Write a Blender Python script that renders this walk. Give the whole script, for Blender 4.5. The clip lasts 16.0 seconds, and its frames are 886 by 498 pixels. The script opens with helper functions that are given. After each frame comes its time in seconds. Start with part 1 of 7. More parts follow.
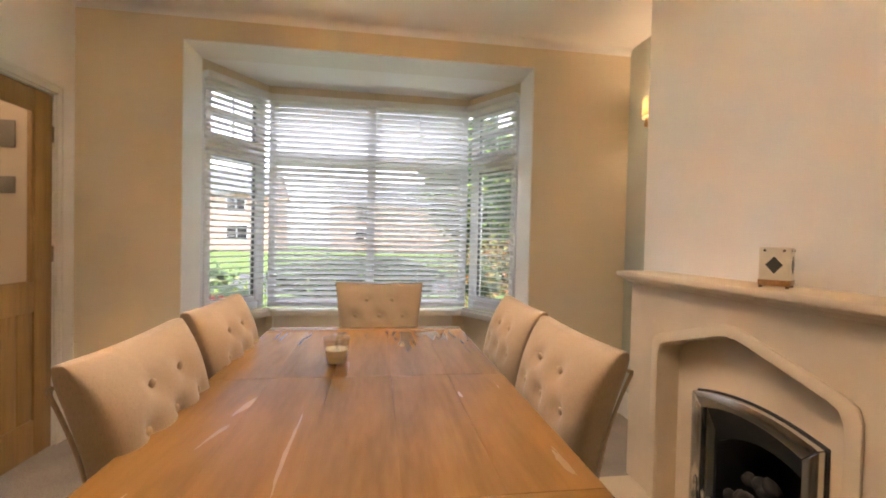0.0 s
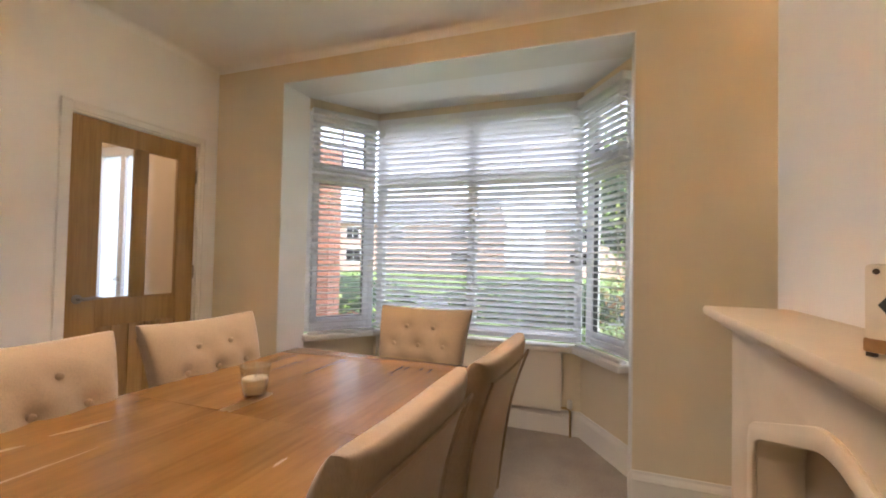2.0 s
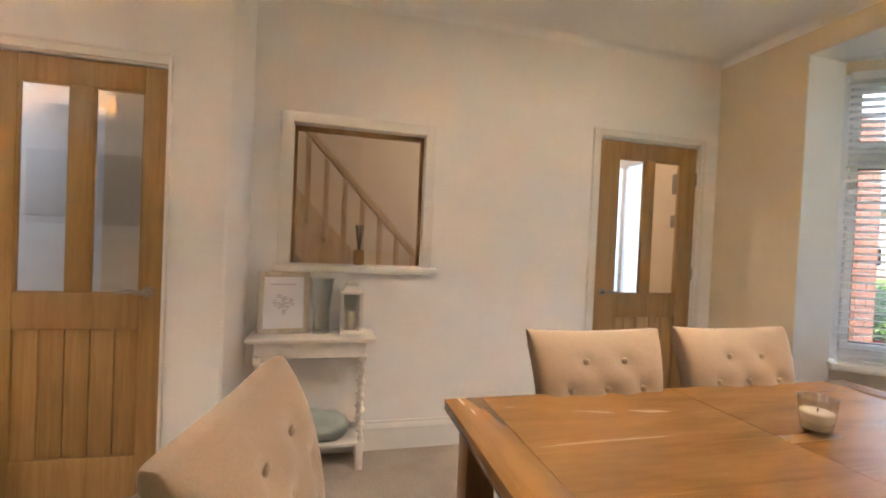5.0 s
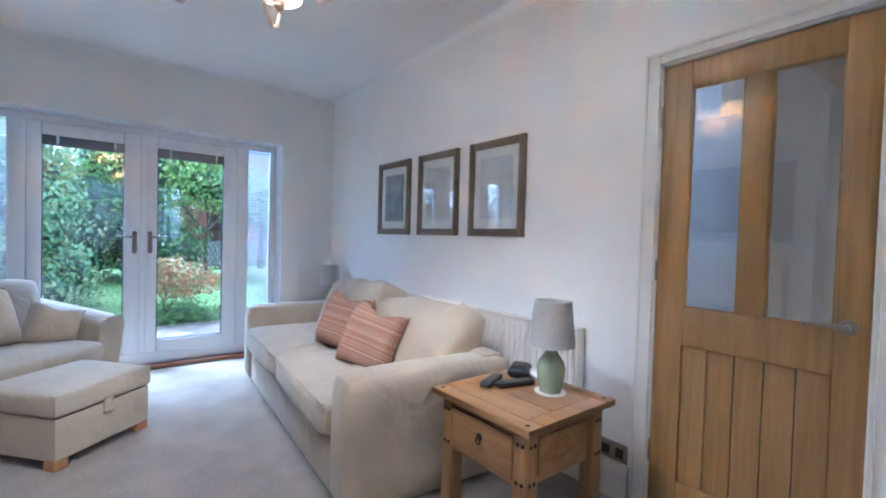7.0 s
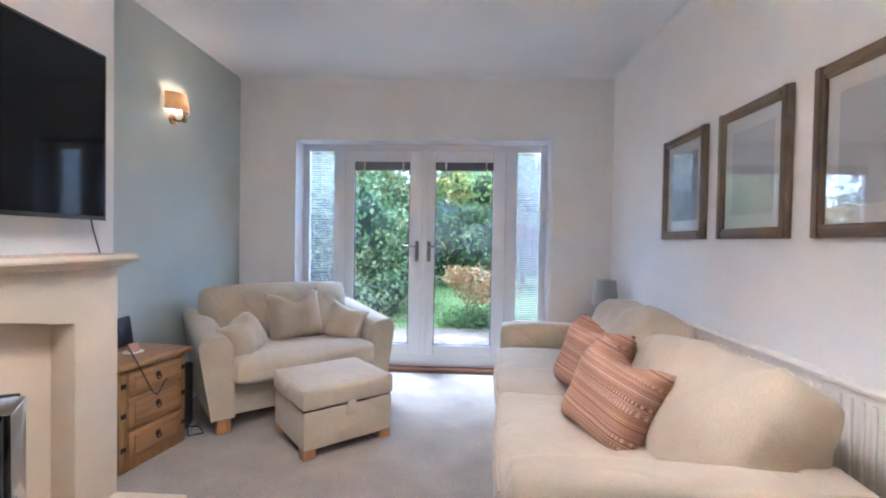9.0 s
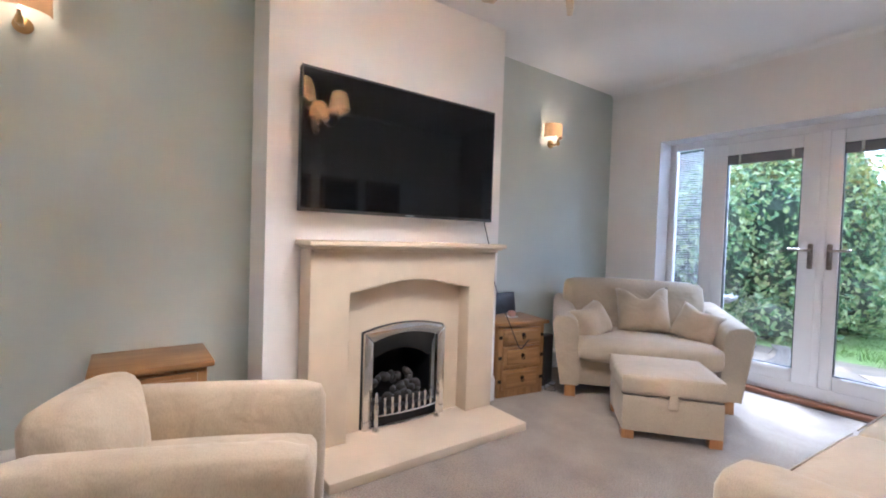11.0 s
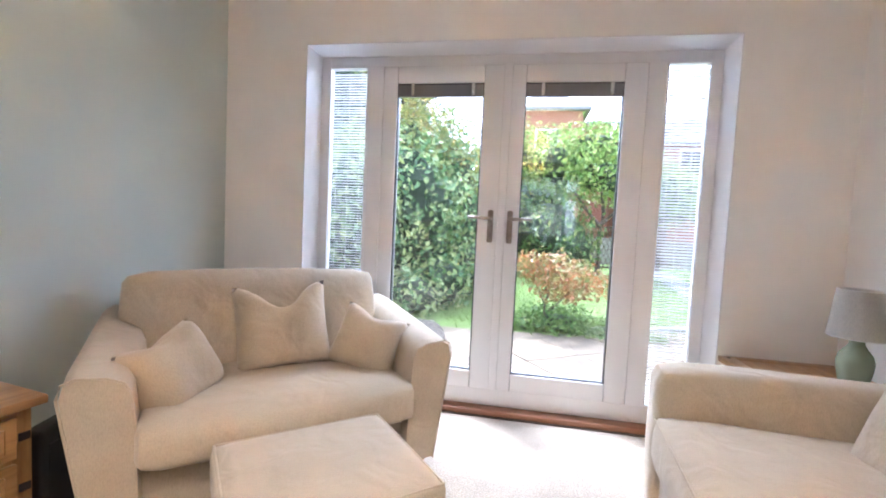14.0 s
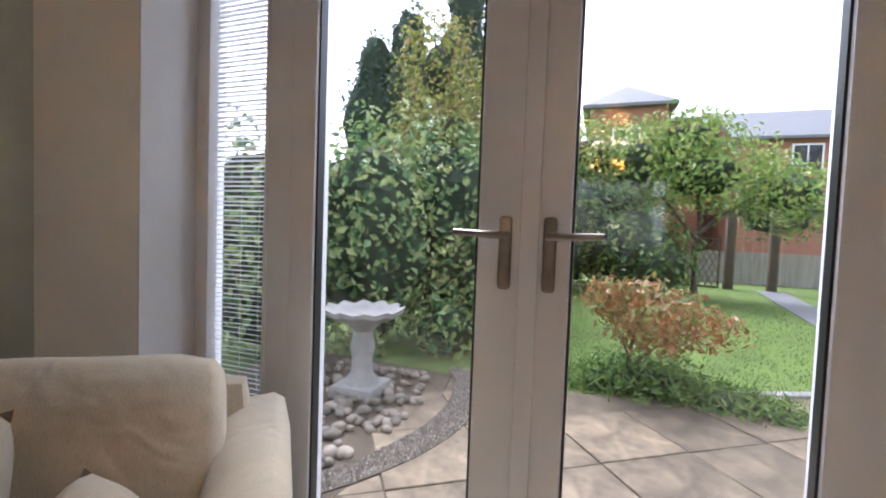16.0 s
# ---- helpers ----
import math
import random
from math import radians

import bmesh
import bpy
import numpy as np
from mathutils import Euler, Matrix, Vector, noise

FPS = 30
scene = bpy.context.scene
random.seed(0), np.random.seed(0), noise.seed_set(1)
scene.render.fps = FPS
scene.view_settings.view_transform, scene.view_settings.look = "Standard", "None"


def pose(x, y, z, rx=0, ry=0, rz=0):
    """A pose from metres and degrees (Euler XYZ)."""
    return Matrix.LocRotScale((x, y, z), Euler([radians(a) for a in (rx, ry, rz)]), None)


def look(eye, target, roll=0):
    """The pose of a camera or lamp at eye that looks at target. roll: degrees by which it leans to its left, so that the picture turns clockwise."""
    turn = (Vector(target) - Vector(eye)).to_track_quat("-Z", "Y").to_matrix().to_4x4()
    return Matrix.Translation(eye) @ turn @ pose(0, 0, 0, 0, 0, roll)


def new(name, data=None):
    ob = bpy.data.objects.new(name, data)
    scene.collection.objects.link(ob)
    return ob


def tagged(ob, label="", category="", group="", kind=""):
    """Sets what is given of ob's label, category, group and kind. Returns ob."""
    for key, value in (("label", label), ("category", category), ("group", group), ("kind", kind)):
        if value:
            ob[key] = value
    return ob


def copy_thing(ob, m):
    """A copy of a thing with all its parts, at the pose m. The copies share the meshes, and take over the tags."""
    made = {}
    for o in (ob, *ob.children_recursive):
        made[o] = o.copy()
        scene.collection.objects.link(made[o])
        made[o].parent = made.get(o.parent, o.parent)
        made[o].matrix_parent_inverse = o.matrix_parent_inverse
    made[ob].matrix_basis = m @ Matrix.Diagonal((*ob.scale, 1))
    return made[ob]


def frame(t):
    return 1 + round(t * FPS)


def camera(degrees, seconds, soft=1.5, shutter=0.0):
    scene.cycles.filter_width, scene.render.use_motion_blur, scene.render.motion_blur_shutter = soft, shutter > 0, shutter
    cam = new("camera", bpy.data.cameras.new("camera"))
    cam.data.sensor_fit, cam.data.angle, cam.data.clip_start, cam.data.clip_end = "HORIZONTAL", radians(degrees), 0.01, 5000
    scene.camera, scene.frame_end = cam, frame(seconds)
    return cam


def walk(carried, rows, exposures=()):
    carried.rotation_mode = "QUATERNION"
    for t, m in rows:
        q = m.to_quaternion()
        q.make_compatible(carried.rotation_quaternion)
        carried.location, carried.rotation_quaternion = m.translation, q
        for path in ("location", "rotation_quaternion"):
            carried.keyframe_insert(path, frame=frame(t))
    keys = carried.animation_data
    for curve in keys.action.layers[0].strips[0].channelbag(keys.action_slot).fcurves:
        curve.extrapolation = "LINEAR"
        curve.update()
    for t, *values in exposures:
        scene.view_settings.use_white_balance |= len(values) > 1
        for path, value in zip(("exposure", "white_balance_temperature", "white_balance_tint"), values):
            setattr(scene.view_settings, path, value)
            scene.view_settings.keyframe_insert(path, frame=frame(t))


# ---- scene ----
cam = camera(90.7, 16.0, soft=1.9)
# seconds, eye, target, roll
PATH = [
    (0, (0.386, 0.362, 1.221), (0.679, 2.34, 1.181), 1.3),
    (0.5, (0.625, 0.417, 1.216), (0.756, 2.413, 1.185), 1.2),
    (1, (0.827, 0.641, 1.22), (0.799, 2.64, 1.193), 1),
    (1.5, (1.049, 0.819, 1.215), (0.802, 2.804, 1.225), 0.9),
    (2, (1.298, 0.842, 1.216), (0.602, 2.716, 1.265), 1.2),
    (2.5, (1.466, 0.725, 1.226), (0.319, 2.362, 1.286), 1.7),
    (3, (1.578, 0.704, 1.228), (0.111, 2.063, 1.29), 2.2),
    (3.2, (1.592, 0.706, 1.226), (0.032, 1.955, 1.283), 2.3),
    (3.9, (1.569, 0.717, 1.235), (-0.196, 1.657, 1.265), 2.7),
    (4.6, (1.334, 0.707, 1.249), (-0.533, 1.424, 1.235), 2.7),
    (5.3, (1.015, 0.553, 1.246), (-0.971, 0.788, 1.201), 2.3),
    (5.5, (0.924, 0.477, 1.241), (-1.076, 0.496, 1.193), 2.1),
    (6, (0.862, 0.27, 1.193), (-1.027, -0.386, 1.166), 1.9),
    (6.5, (0.852, 0.198, 1.208), (-0.696, -1.067, 1.161), 1.9),
    (7, (0.818, 0.124, 1.209), (-0.421, -1.445, 1.159), 1.7),
    (7.5, (0.671, -0.009, 1.202), (-0.276, -1.77, 1.157), 1.7),
    (8, (0.495, -0.101, 1.207), (-0.13, -2, 1.152), 1.5),
    (8.5, (0.315, -0.279, 1.197), (0.037, -2.259, 1.139), 1),
    (9, (0.135, -0.418, 1.196), (0.234, -2.415, 1.159), 1),
    (9.5, (-0.093, -0.469, 1.19), (0.535, -2.368, 1.169), 1.5),
    (10, (-0.283, -0.402, 1.18), (0.834, -2.061, 1.152), 1.9),
    (10.2, (-0.34, -0.364, 1.175), (0.918, -1.918, 1.147), 2),
    (10.9, (-0.456, -0.312, 1.158), (1.141, -1.515, 1.11), 2),
    (11.6, (-0.353, -0.41, 1.143), (1.305, -1.525, 1.057), 1.5),
    (12.3, (-0.101, -0.721, 1.137), (1.369, -2.071, 1.009), 1.5),
    (12.5, (-0.021, -0.843, 1.117), (1.367, -2.277, 0.984), 1.5),
    (13, (0.204, -1.16, 1.138), (1.251, -2.857, 0.981), 2),
    (13.5, (0.306, -1.5, 1.148), (0.966, -3.38, 0.981), 2.4),
    (14, (0.39, -1.878, 1.105), (0.74, -3.843, 0.985), 2.7),
    (14.5, (0.389, -2.267, 1.115), (0.557, -4.257, 1.008), 2.3),
    (15, (0.324, -2.627, 1.13), (0.459, -4.619, 1.026), 2),
    (15.5, (0.323, -2.999, 1.147), (0.613, -4.975, 1.047), 2),
    (16, (0.349, -3.308, 1.148), (1.017, -5.192, 1.063), 2.1),
]
EXPOSURE = [
    (0.0, 2.8, 6350, 17),
    (1.5, 2.75, 5850, 17),
    (3.0, 2.75, 6350, 19),
    (5.0, 3.0, 5700, 14),
    (5.5, 3.0, 5600, 14),
    (6.0, 3.1, 4650, 9),
    (6.5, 3.12, 4050, 8),
    (7.0, 3.1, 4050, 8),
    (7.5, 3.2, 4600, 10),
    (8.5, 3.2, 4480, 11),
    (10.0, 3.2, 4680, 14),
    (13.0, 3.32, 4800, 14),
    (14.0, 3.5, 5200, 15),
    (14.5, 3.4, 5350, 15),
    (15.5, 2.6, 5500, 15),
    (16.0, 2.1, 5800, 16),
]
walk(cam, [(t, look(eye, target, roll)) for t, eye, target, roll in PATH], EXPOSURE)

# ---- light ----
world = bpy.data.worlds.new("sky")
scene.world = world
world.use_nodes = True
wn = world.node_tree.nodes
sky = wn.new("ShaderNodeTexSky")
sky.sky_type = "NISHITA"
sky.sun_disc = False
sky.sun_elevation = radians(60)
sky.sun_rotation = radians(142)
sky.air_density, sky.dust_density, sky.ozone_density = 1.0, 1.5, 1.0
cloud = wn.new("ShaderNodeHueSaturation")
cloud.inputs["Saturation"].default_value = 0.3
world.node_tree.links.new(sky.outputs[0], cloud.inputs["Color"])
world.node_tree.links.new(cloud.outputs[0], wn["Background"].inputs[0])
wn["Background"].inputs[1].default_value = 0.15

sun = new("sun", bpy.data.lights.new("sun", "SUN"))
sun.data.energy, sun.data.angle, sun.data.color = 1.2, radians(25), (1.0, 0.96, 0.9)
sun.matrix_world = look((7, -9, 20), (0, 0, 0))


def bulb(where, watts, colour=(1.0, 0.80, 0.58), size=0.025):
    """A lamp's warm bulb."""
    ob = new("bulb_light", bpy.data.lights.new("bulb_light", "POINT"))
    ob.data.energy, ob.data.color, ob.data.shadow_soft_size = watts, colour, size
    ob.location = where
    return ob


def sky_fill(where, target, width, height, watts):
    """Added area lamp above a window: extra sky daylight, shining in and down."""
    ob = new("added_sky_light", bpy.data.lights.new("added_sky_light", "AREA"))
    ob.data.shape, ob.data.size, ob.data.size_y = "RECTANGLE", width, height
    ob.data.energy, ob.data.color = watts, (0.90, 0.95, 1.0)
    ob.matrix_world = look(where, target)
    return ob


sky_fill((0.52, -5.15, 2.95), (0.52, -3.0, 0.6), 2.4, 0.6, 14)
sky_fill((0.32, 5.05, 3.15), (0.32, 3.2, 0.7), 2.2, 0.6, 9)

# ---- materials ----
def shader(name, rough=0.5, metal=0.0, **extra):
    m = bpy.data.materials.new(name)
    m.use_nodes = True
    b = m.node_tree.nodes["Principled BSDF"]
    b.inputs["Roughness"].default_value = rough
    b.inputs["Metallic"].default_value = metal
    for key, value in extra.items():
        b.inputs[key.replace("_", " ")].default_value = value
    return m, m.node_tree.nodes, m.node_tree.links, b


def plain(name, colour, rough=0.5, metal=0.0, vary=0.06, scale=6.0, grain=120.0, bump=0.05, depth=0.002, speck=0.0, **extra):
    """A surface with broad variation, fine grain and a fine relief."""
    m, n, l, b = shader(name, rough, metal, **extra)
    at = n.new("ShaderNodeTexCoord").outputs["Object"]
    broad, fine = n.new("ShaderNodeTexNoise"), n.new("ShaderNodeTexNoise")
    broad.inputs["Scale"].default_value, fine.inputs["Scale"].default_value = scale, grain
    broad.inputs["Detail"].default_value = 4.0
    l.new(at, broad.inputs["Vector"])
    l.new(at, fine.inputs["Vector"])
    ramp = n.new("ShaderNodeValToRGB")
    lo, hi = [c * (1 - vary) for c in colour], [min(1, c * (1 + vary)) for c in colour]
    ramp.color_ramp.elements[0].position, ramp.color_ramp.elements[1].position = 0.3, 0.7
    ramp.color_ramp.elements[0].color, ramp.color_ramp.elements[1].color = (*lo, 1), (*hi, 1)
    l.new(broad.outputs[0], ramp.inputs[0])
    last = ramp.outputs[0]
    if speck:
        mix = n.new("ShaderNodeMix")
        mix.data_type, mix.blend_type = "RGBA", "MULTIPLY"
        r2 = n.new("ShaderNodeValToRGB")
        r2.color_ramp.elements[0].position, r2.color_ramp.elements[1].position = 0.35, 0.62
        r2.color_ramp.elements[0].color = (1 - speck, 1 - speck, 1 - speck, 1)
        l.new(fine.outputs[0], r2.inputs[0])
        mix.inputs[0].default_value = 1.0
        l.new(last, mix.inputs[6])
        l.new(r2.outputs[0], mix.inputs[7])
        last = mix.outputs[2]
    l.new(last, b.inputs["Base Color"])
    if bump:
        bp = n.new("ShaderNodeBump")
        bp.inputs["Strength"].default_value, bp.inputs["Distance"].default_value = bump, depth
        l.new(fine.outputs[0], bp.inputs["Height"])
        l.new(bp.outputs[0], b.inputs["Normal"])
    return m


def wood(name, dark, light, rough=0.35, stretch=(14.0, 14.0, 0.8), bump=0.06, knots=True, random_shift=True):
    """Grain that runs along the axis with the small stretch."""
    m, n, l, b = shader(name, rough)
    at = n.new("ShaderNodeTexCoord").outputs["Object"]
    mp = n.new("ShaderNodeMapping")
    mp.inputs["Scale"].default_value = stretch
    l.new(at, mp.inputs["Vector"])
    if random_shift:
        info = n.new("ShaderNodeObjectInfo")
        mul = n.new("ShaderNodeMath")
        mul.operation = "MULTIPLY"
        mul.inputs[1].default_value = 37.0
        l.new(info.outputs["Random"], mul.inputs[0])
        l.new(mul.outputs[0], mp.inputs["Location"])
    a, c, f = n.new("ShaderNodeTexNoise"), n.new("ShaderNodeTexNoise"), n.new("ShaderNodeTexNoise")
    a.inputs["Scale"].default_value, a.inputs["Detail"].default_value, a.inputs["Distortion"].default_value = 1.0, 6.0, 1.2
    c.inputs["Scale"].default_value, c.inputs["Detail"].default_value = 7.0, 3.0
    f.inputs["Scale"].default_value, f.inputs["Detail"].default_value = 2.2, 2.0
    l.new(mp.outputs[0], a.inputs["Vector"])
    l.new(mp.outputs[0], c.inputs["Vector"])
    l.new(at, f.inputs["Vector"])
    add = n.new("ShaderNodeMath")
    add.operation = "MULTIPLY_ADD"
    add.inputs[1].default_value = 0.45
    l.new(c.outputs[0], add.inputs[0])
    l.new(a.outputs[0], add.inputs[2])
    add2 = n.new("ShaderNodeMath")
    add2.operation = "MULTIPLY_ADD"
    add2.inputs[1].default_value = 0.3
    l.new(f.outputs[0], add2.inputs[0])
    l.new(add.outputs[0], add2.inputs[2])
    ramp = n.new("ShaderNodeValToRGB")
    ramp.color_ramp.elements[0].position, ramp.color_ramp.elements[1].position = 0.62, 1.05
    ramp.color_ramp.elements[0].color, ramp.color_ramp.elements[1].color = (*dark, 1), (*light, 1)
    l.new(add2.outputs[0], ramp.inputs[0])
    l.new(ramp.outputs[0], b.inputs["Base Color"])
    rr = n.new("ShaderNodeMapRange")
    rr.inputs["To Min"].default_value, rr.inputs["To Max"].default_value = rough * 0.92, rough * 1.12
    l.new(a.outputs[0], rr.inputs["Value"])
    l.new(rr.outputs[0], b.inputs["Roughness"])
    bp = n.new("ShaderNodeBump")
    bp.inputs["Strength"].default_value, bp.inputs["Distance"].default_value = bump * 4, 0.002
    l.new(c.outputs[0], bp.inputs["Height"])
    l.new(bp.outputs[0], b.inputs["Normal"])
    return m


def cloth(name, colour, rough=0.9, weave=360.0, vary=0.07, bump=0.28, wrinkle=0.45):
    """Woven fabric: crossed threads, soft blotches and a little sheen."""
    m, n, l, b = shader(name, rough)
    b.inputs["Sheen Weight"].default_value = 0.25
    at = n.new("ShaderNodeTexCoord").outputs["Object"]
    broad = n.new("ShaderNodeTexNoise")
    broad.inputs["Scale"].default_value, broad.inputs["Detail"].default_value = 5.0, 5.0
    l.new(at, broad.inputs["Vector"])
    slub = n.new("ShaderNodeTexNoise")
    mp = n.new("ShaderNodeMapping")
    mp.inputs["Scale"].default_value = (weave, weave, weave * 0.25)
    l.new(at, mp.inputs["Vector"])
    slub.inputs["Scale"].default_value = 1.0
    l.new(mp.outputs[0], slub.inputs["Vector"])
    ramp = n.new("ShaderNodeValToRGB")
    ramp.color_ramp.elements[0].position, ramp.color_ramp.elements[1].position = 0.3, 0.7
    ramp.color_ramp.elements[0].color = (*[c * (1 - vary) for c in colour], 1)
    ramp.color_ramp.elements[1].color = (*[min(1, c * (1 + vary)) for c in colour], 1)
    l.new(broad.outputs[0], ramp.inputs[0])
    mix = n.new("ShaderNodeMix")
    mix.data_type, mix.blend_type = "RGBA", "MULTIPLY"
    r2 = n.new("ShaderNodeValToRGB")
    r2.color_ramp.elements[0].color = (0.74, 0.74, 0.74, 1)
    r2.color_ramp.elements[1].position = 0.6
    l.new(slub.outputs[0], r2.inputs[0])
    mix.inputs[0].default_value = 1.0
    l.new(ramp.outputs[0], mix.inputs[6])
    l.new(r2.outputs[0], mix.inputs[7])
    l.new(mix.outputs[2], b.inputs["Base Color"])
    bp = n.new("ShaderNodeBump")
    bp.inputs["Strength"].default_value, bp.inputs["Distance"].default_value = bump, 0.001
    l.new(slub.outputs[0], bp.inputs["Height"])
    crease, soft = n.new("ShaderNodeTexNoise"), n.new("ShaderNodeBump")
    crease.inputs["Scale"].default_value, crease.inputs["Detail"].default_value, crease.inputs["Distortion"].default_value = 7.0, 2.0, 0.8
    l.new(at, crease.inputs["Vector"])
    soft.inputs["Strength"].default_value, soft.inputs["Distance"].default_value = wrinkle, 0.03
    l.new(crease.outputs[0], soft.inputs["Height"])
    l.new(soft.outputs[0], bp.inputs["Normal"])
    l.new(bp.outputs[0], b.inputs["Normal"])
    return m


def stripes(name, colours, width=0.016):
    """Fabric woven in uneven coloured bands."""
    m, n, l, b = shader(name, 0.9)
    at = n.new("ShaderNodeTexCoord").outputs["Object"]
    sep = n.new("ShaderNodeSeparateXYZ")
    wob = n.new("ShaderNodeTexNoise")
    wob.inputs["Scale"].default_value = 6.0
    l.new(at, wob.inputs["Vector"])
    l.new(at, sep.inputs[0])
    k = n.new("ShaderNodeMath")
    k.operation = "MULTIPLY_ADD"
    k.inputs[1].default_value = 0.008
    l.new(wob.outputs[0], k.inputs[0])
    l.new(sep.outputs[2], k.inputs[2])
    s = n.new("ShaderNodeTexNoise")
    s.noise_dimensions = "1D"
    s.inputs["Scale"].default_value, s.inputs["Detail"].default_value = 1 / width, 1.0
    l.new(k.outputs[0], s.inputs["W"])
    ramp = n.new("ShaderNodeValToRGB")
    ramp.color_ramp.interpolation = "CONSTANT"
    while len(ramp.color_ramp.elements) < len(colours):
        ramp.color_ramp.elements.new(0.5)
    for i, c in enumerate(colours):
        ramp.color_ramp.elements[i].position = 0.28 + 0.44 * i / len(colours)
        ramp.color_ramp.elements[i].color = (*c, 1)
    l.new(s.outputs[0], ramp.inputs[0])
    wave, band, rung, mix = n.new("ShaderNodeMath"), n.new("ShaderNodeMapRange"), n.new("ShaderNodeMath"), n.new("ShaderNodeMix")
    wave.operation, rung.operation = "PINGPONG", "MULTIPLY"
    wave.inputs[1].default_value = 0.005
    l.new(sep.outputs[0], wave.inputs[0])
    cut = n.new("ShaderNodeMath")
    cut.operation = "GREATER_THAN"
    cut.inputs[1].default_value = 0.003
    l.new(wave.outputs[0], cut.inputs[0])
    row = n.new("ShaderNodeTexNoise")
    row.noise_dimensions = "1D"
    row.inputs["Scale"].default_value = 0.6 / width
    l.new(k.outputs[0], row.inputs["W"])
    band.inputs["From Min"].default_value, band.inputs["From Max"].default_value = 0.57, 0.59
    l.new(row.outputs[0], band.inputs["Value"])
    l.new(cut.outputs[0], rung.inputs[0])
    l.new(band.outputs[0], rung.inputs[1])
    mix.data_type = "RGBA"
    l.new(rung.outputs[0], mix.inputs[0])
    l.new(ramp.outputs[0], mix.inputs[6])
    mix.inputs[7].default_value = (0.58, 0.42, 0.28, 1)
    l.new(mix.outputs[2], b.inputs["Base Color"])
    fine = n.new("ShaderNodeTexNoise")
    fine.inputs["Scale"].default_value = 300.0
    l.new(at, fine.inputs["Vector"])
    bp = n.new("ShaderNodeBump")
    bp.inputs["Strength"].default_value, bp.inputs["Distance"].default_value = 0.3, 0.001
    l.new(fine.outputs[0], bp.inputs["Height"])
    l.new(bp.outputs[0], b.inputs["Normal"])
    return m


def glow(name, colour, strength):
    m, n, l, b = shader(name, 0.6)
    b.inputs["Base Color"].default_value = (*colour, 1)
    b.inputs["Emission Color"].default_value = (*colour, 1)
    b.inputs["Emission Strength"].default_value = strength
    return m


def clear_glass(name, tint=(1, 1, 1), gloss=0.08):
    """A thin pane: clear, with a mirror's share that grows at a slant."""
    m = bpy.data.materials.new(name)
    m.use_nodes = True
    n, l = m.node_tree.nodes, m.node_tree.links
    n.remove(n["Principled BSDF"])
    tr, gl, mx, lw = n.new("ShaderNodeBsdfTransparent"), n.new("ShaderNodeBsdfGlossy"), n.new("ShaderNodeMixShader"), n.new("ShaderNodeLayerWeight")
    tr.inputs[0].default_value = (*tint, 1)
    gl.inputs["Roughness"].default_value = 0.01
    pw, ad = n.new("ShaderNodeMath"), n.new("ShaderNodeMath")
    lw.inputs["Blend"].default_value = 0.5
    pw.operation, ad.operation = "POWER", "MULTIPLY_ADD"
    pw.inputs[1].default_value = 4.0
    ad.inputs[1].default_value, ad.inputs[2].default_value = 0.9, gloss
    l.new(lw.outputs["Facing"], pw.inputs[0])
    l.new(pw.outputs[0], ad.inputs[0])
    l.new(ad.outputs[0], mx.inputs[0])
    l.new(tr.outputs[0], mx.inputs[1])
    l.new(gl.outputs[0], mx.inputs[2])
    l.new(mx.outputs[0], n["Material Output"].inputs[0])
    return m


WHITE_WALL = plain("white_wall_paint", (0.89, 0.865, 0.83), 0.7, vary=0.025, scale=2.5, grain=300, bump=0.12, depth=0.0006)
CREAM_WALL = plain("cream_wall_paint", (0.76, 0.66, 0.49), 0.7, vary=0.03, scale=2.5, grain=300, bump=0.12, depth=0.0006)
SAGE_WALL = plain("sage_wall_paint", (0.56, 0.60, 0.55), 0.7, vary=0.03, scale=2.5, grain=300, bump=0.12, depth=0.0006)
CEILING_PAINT = plain("ceiling_paint", (0.91, 0.90, 0.885), 0.8, vary=0.02, scale=2.0, grain=200, bump=0.1, depth=0.0006)
GLOSS_WHITE = plain("white_gloss_paint", (0.82, 0.79, 0.74), 0.28, vary=0.02, scale=4, grain=60, bump=0.03, depth=0.0005)
UPVC = plain("white_upvc", (0.80, 0.80, 0.82), 0.25, vary=0.015, scale=5, grain=40, bump=0.0)
CARPET = plain("beige_carpet", (0.40, 0.336, 0.264), 0.95, vary=0.15, scale=4.5, grain=120, bump=1.0, depth=0.008, speck=0.32, Sheen_Weight=0.2)
STONE = plain("cream_stone", (0.68, 0.565, 0.41), 0.55, vary=0.05, scale=5, grain=140, bump=0.05, depth=0.0006)
OAK = wood("oak_door", (0.27, 0.15, 0.049), (0.38, 0.225, 0.08), 0.38, (16, 16, 0.9))
TABLE_OAK = wood("oiled_oak_table", (0.18, 0.086, 0.020), (0.265, 0.134, 0.034), 0.26, (8, 1.0, 8), bump=0.06)
TABLE_OAK_X = wood("oiled_oak_table_end", (0.18, 0.086, 0.020), (0.265, 0.134, 0.034), 0.26, (1.0, 8, 8), bump=0.06)
PINE = wood("waxed_pine", (0.21, 0.098, 0.031), (0.37, 0.205, 0.078), 0.35, (1.0, 12, 12), bump=0.08)
PINE_UP = wood("waxed_pine_upright", (0.20, 0.092, 0.029), (0.36, 0.20, 0.075), 0.35, (12, 12, 1.0), bump=0.08)
PALE_PINE = wood("pale_pine", (0.52, 0.33, 0.16), (0.68, 0.47, 0.26), 0.4, (12, 12, 1.0))
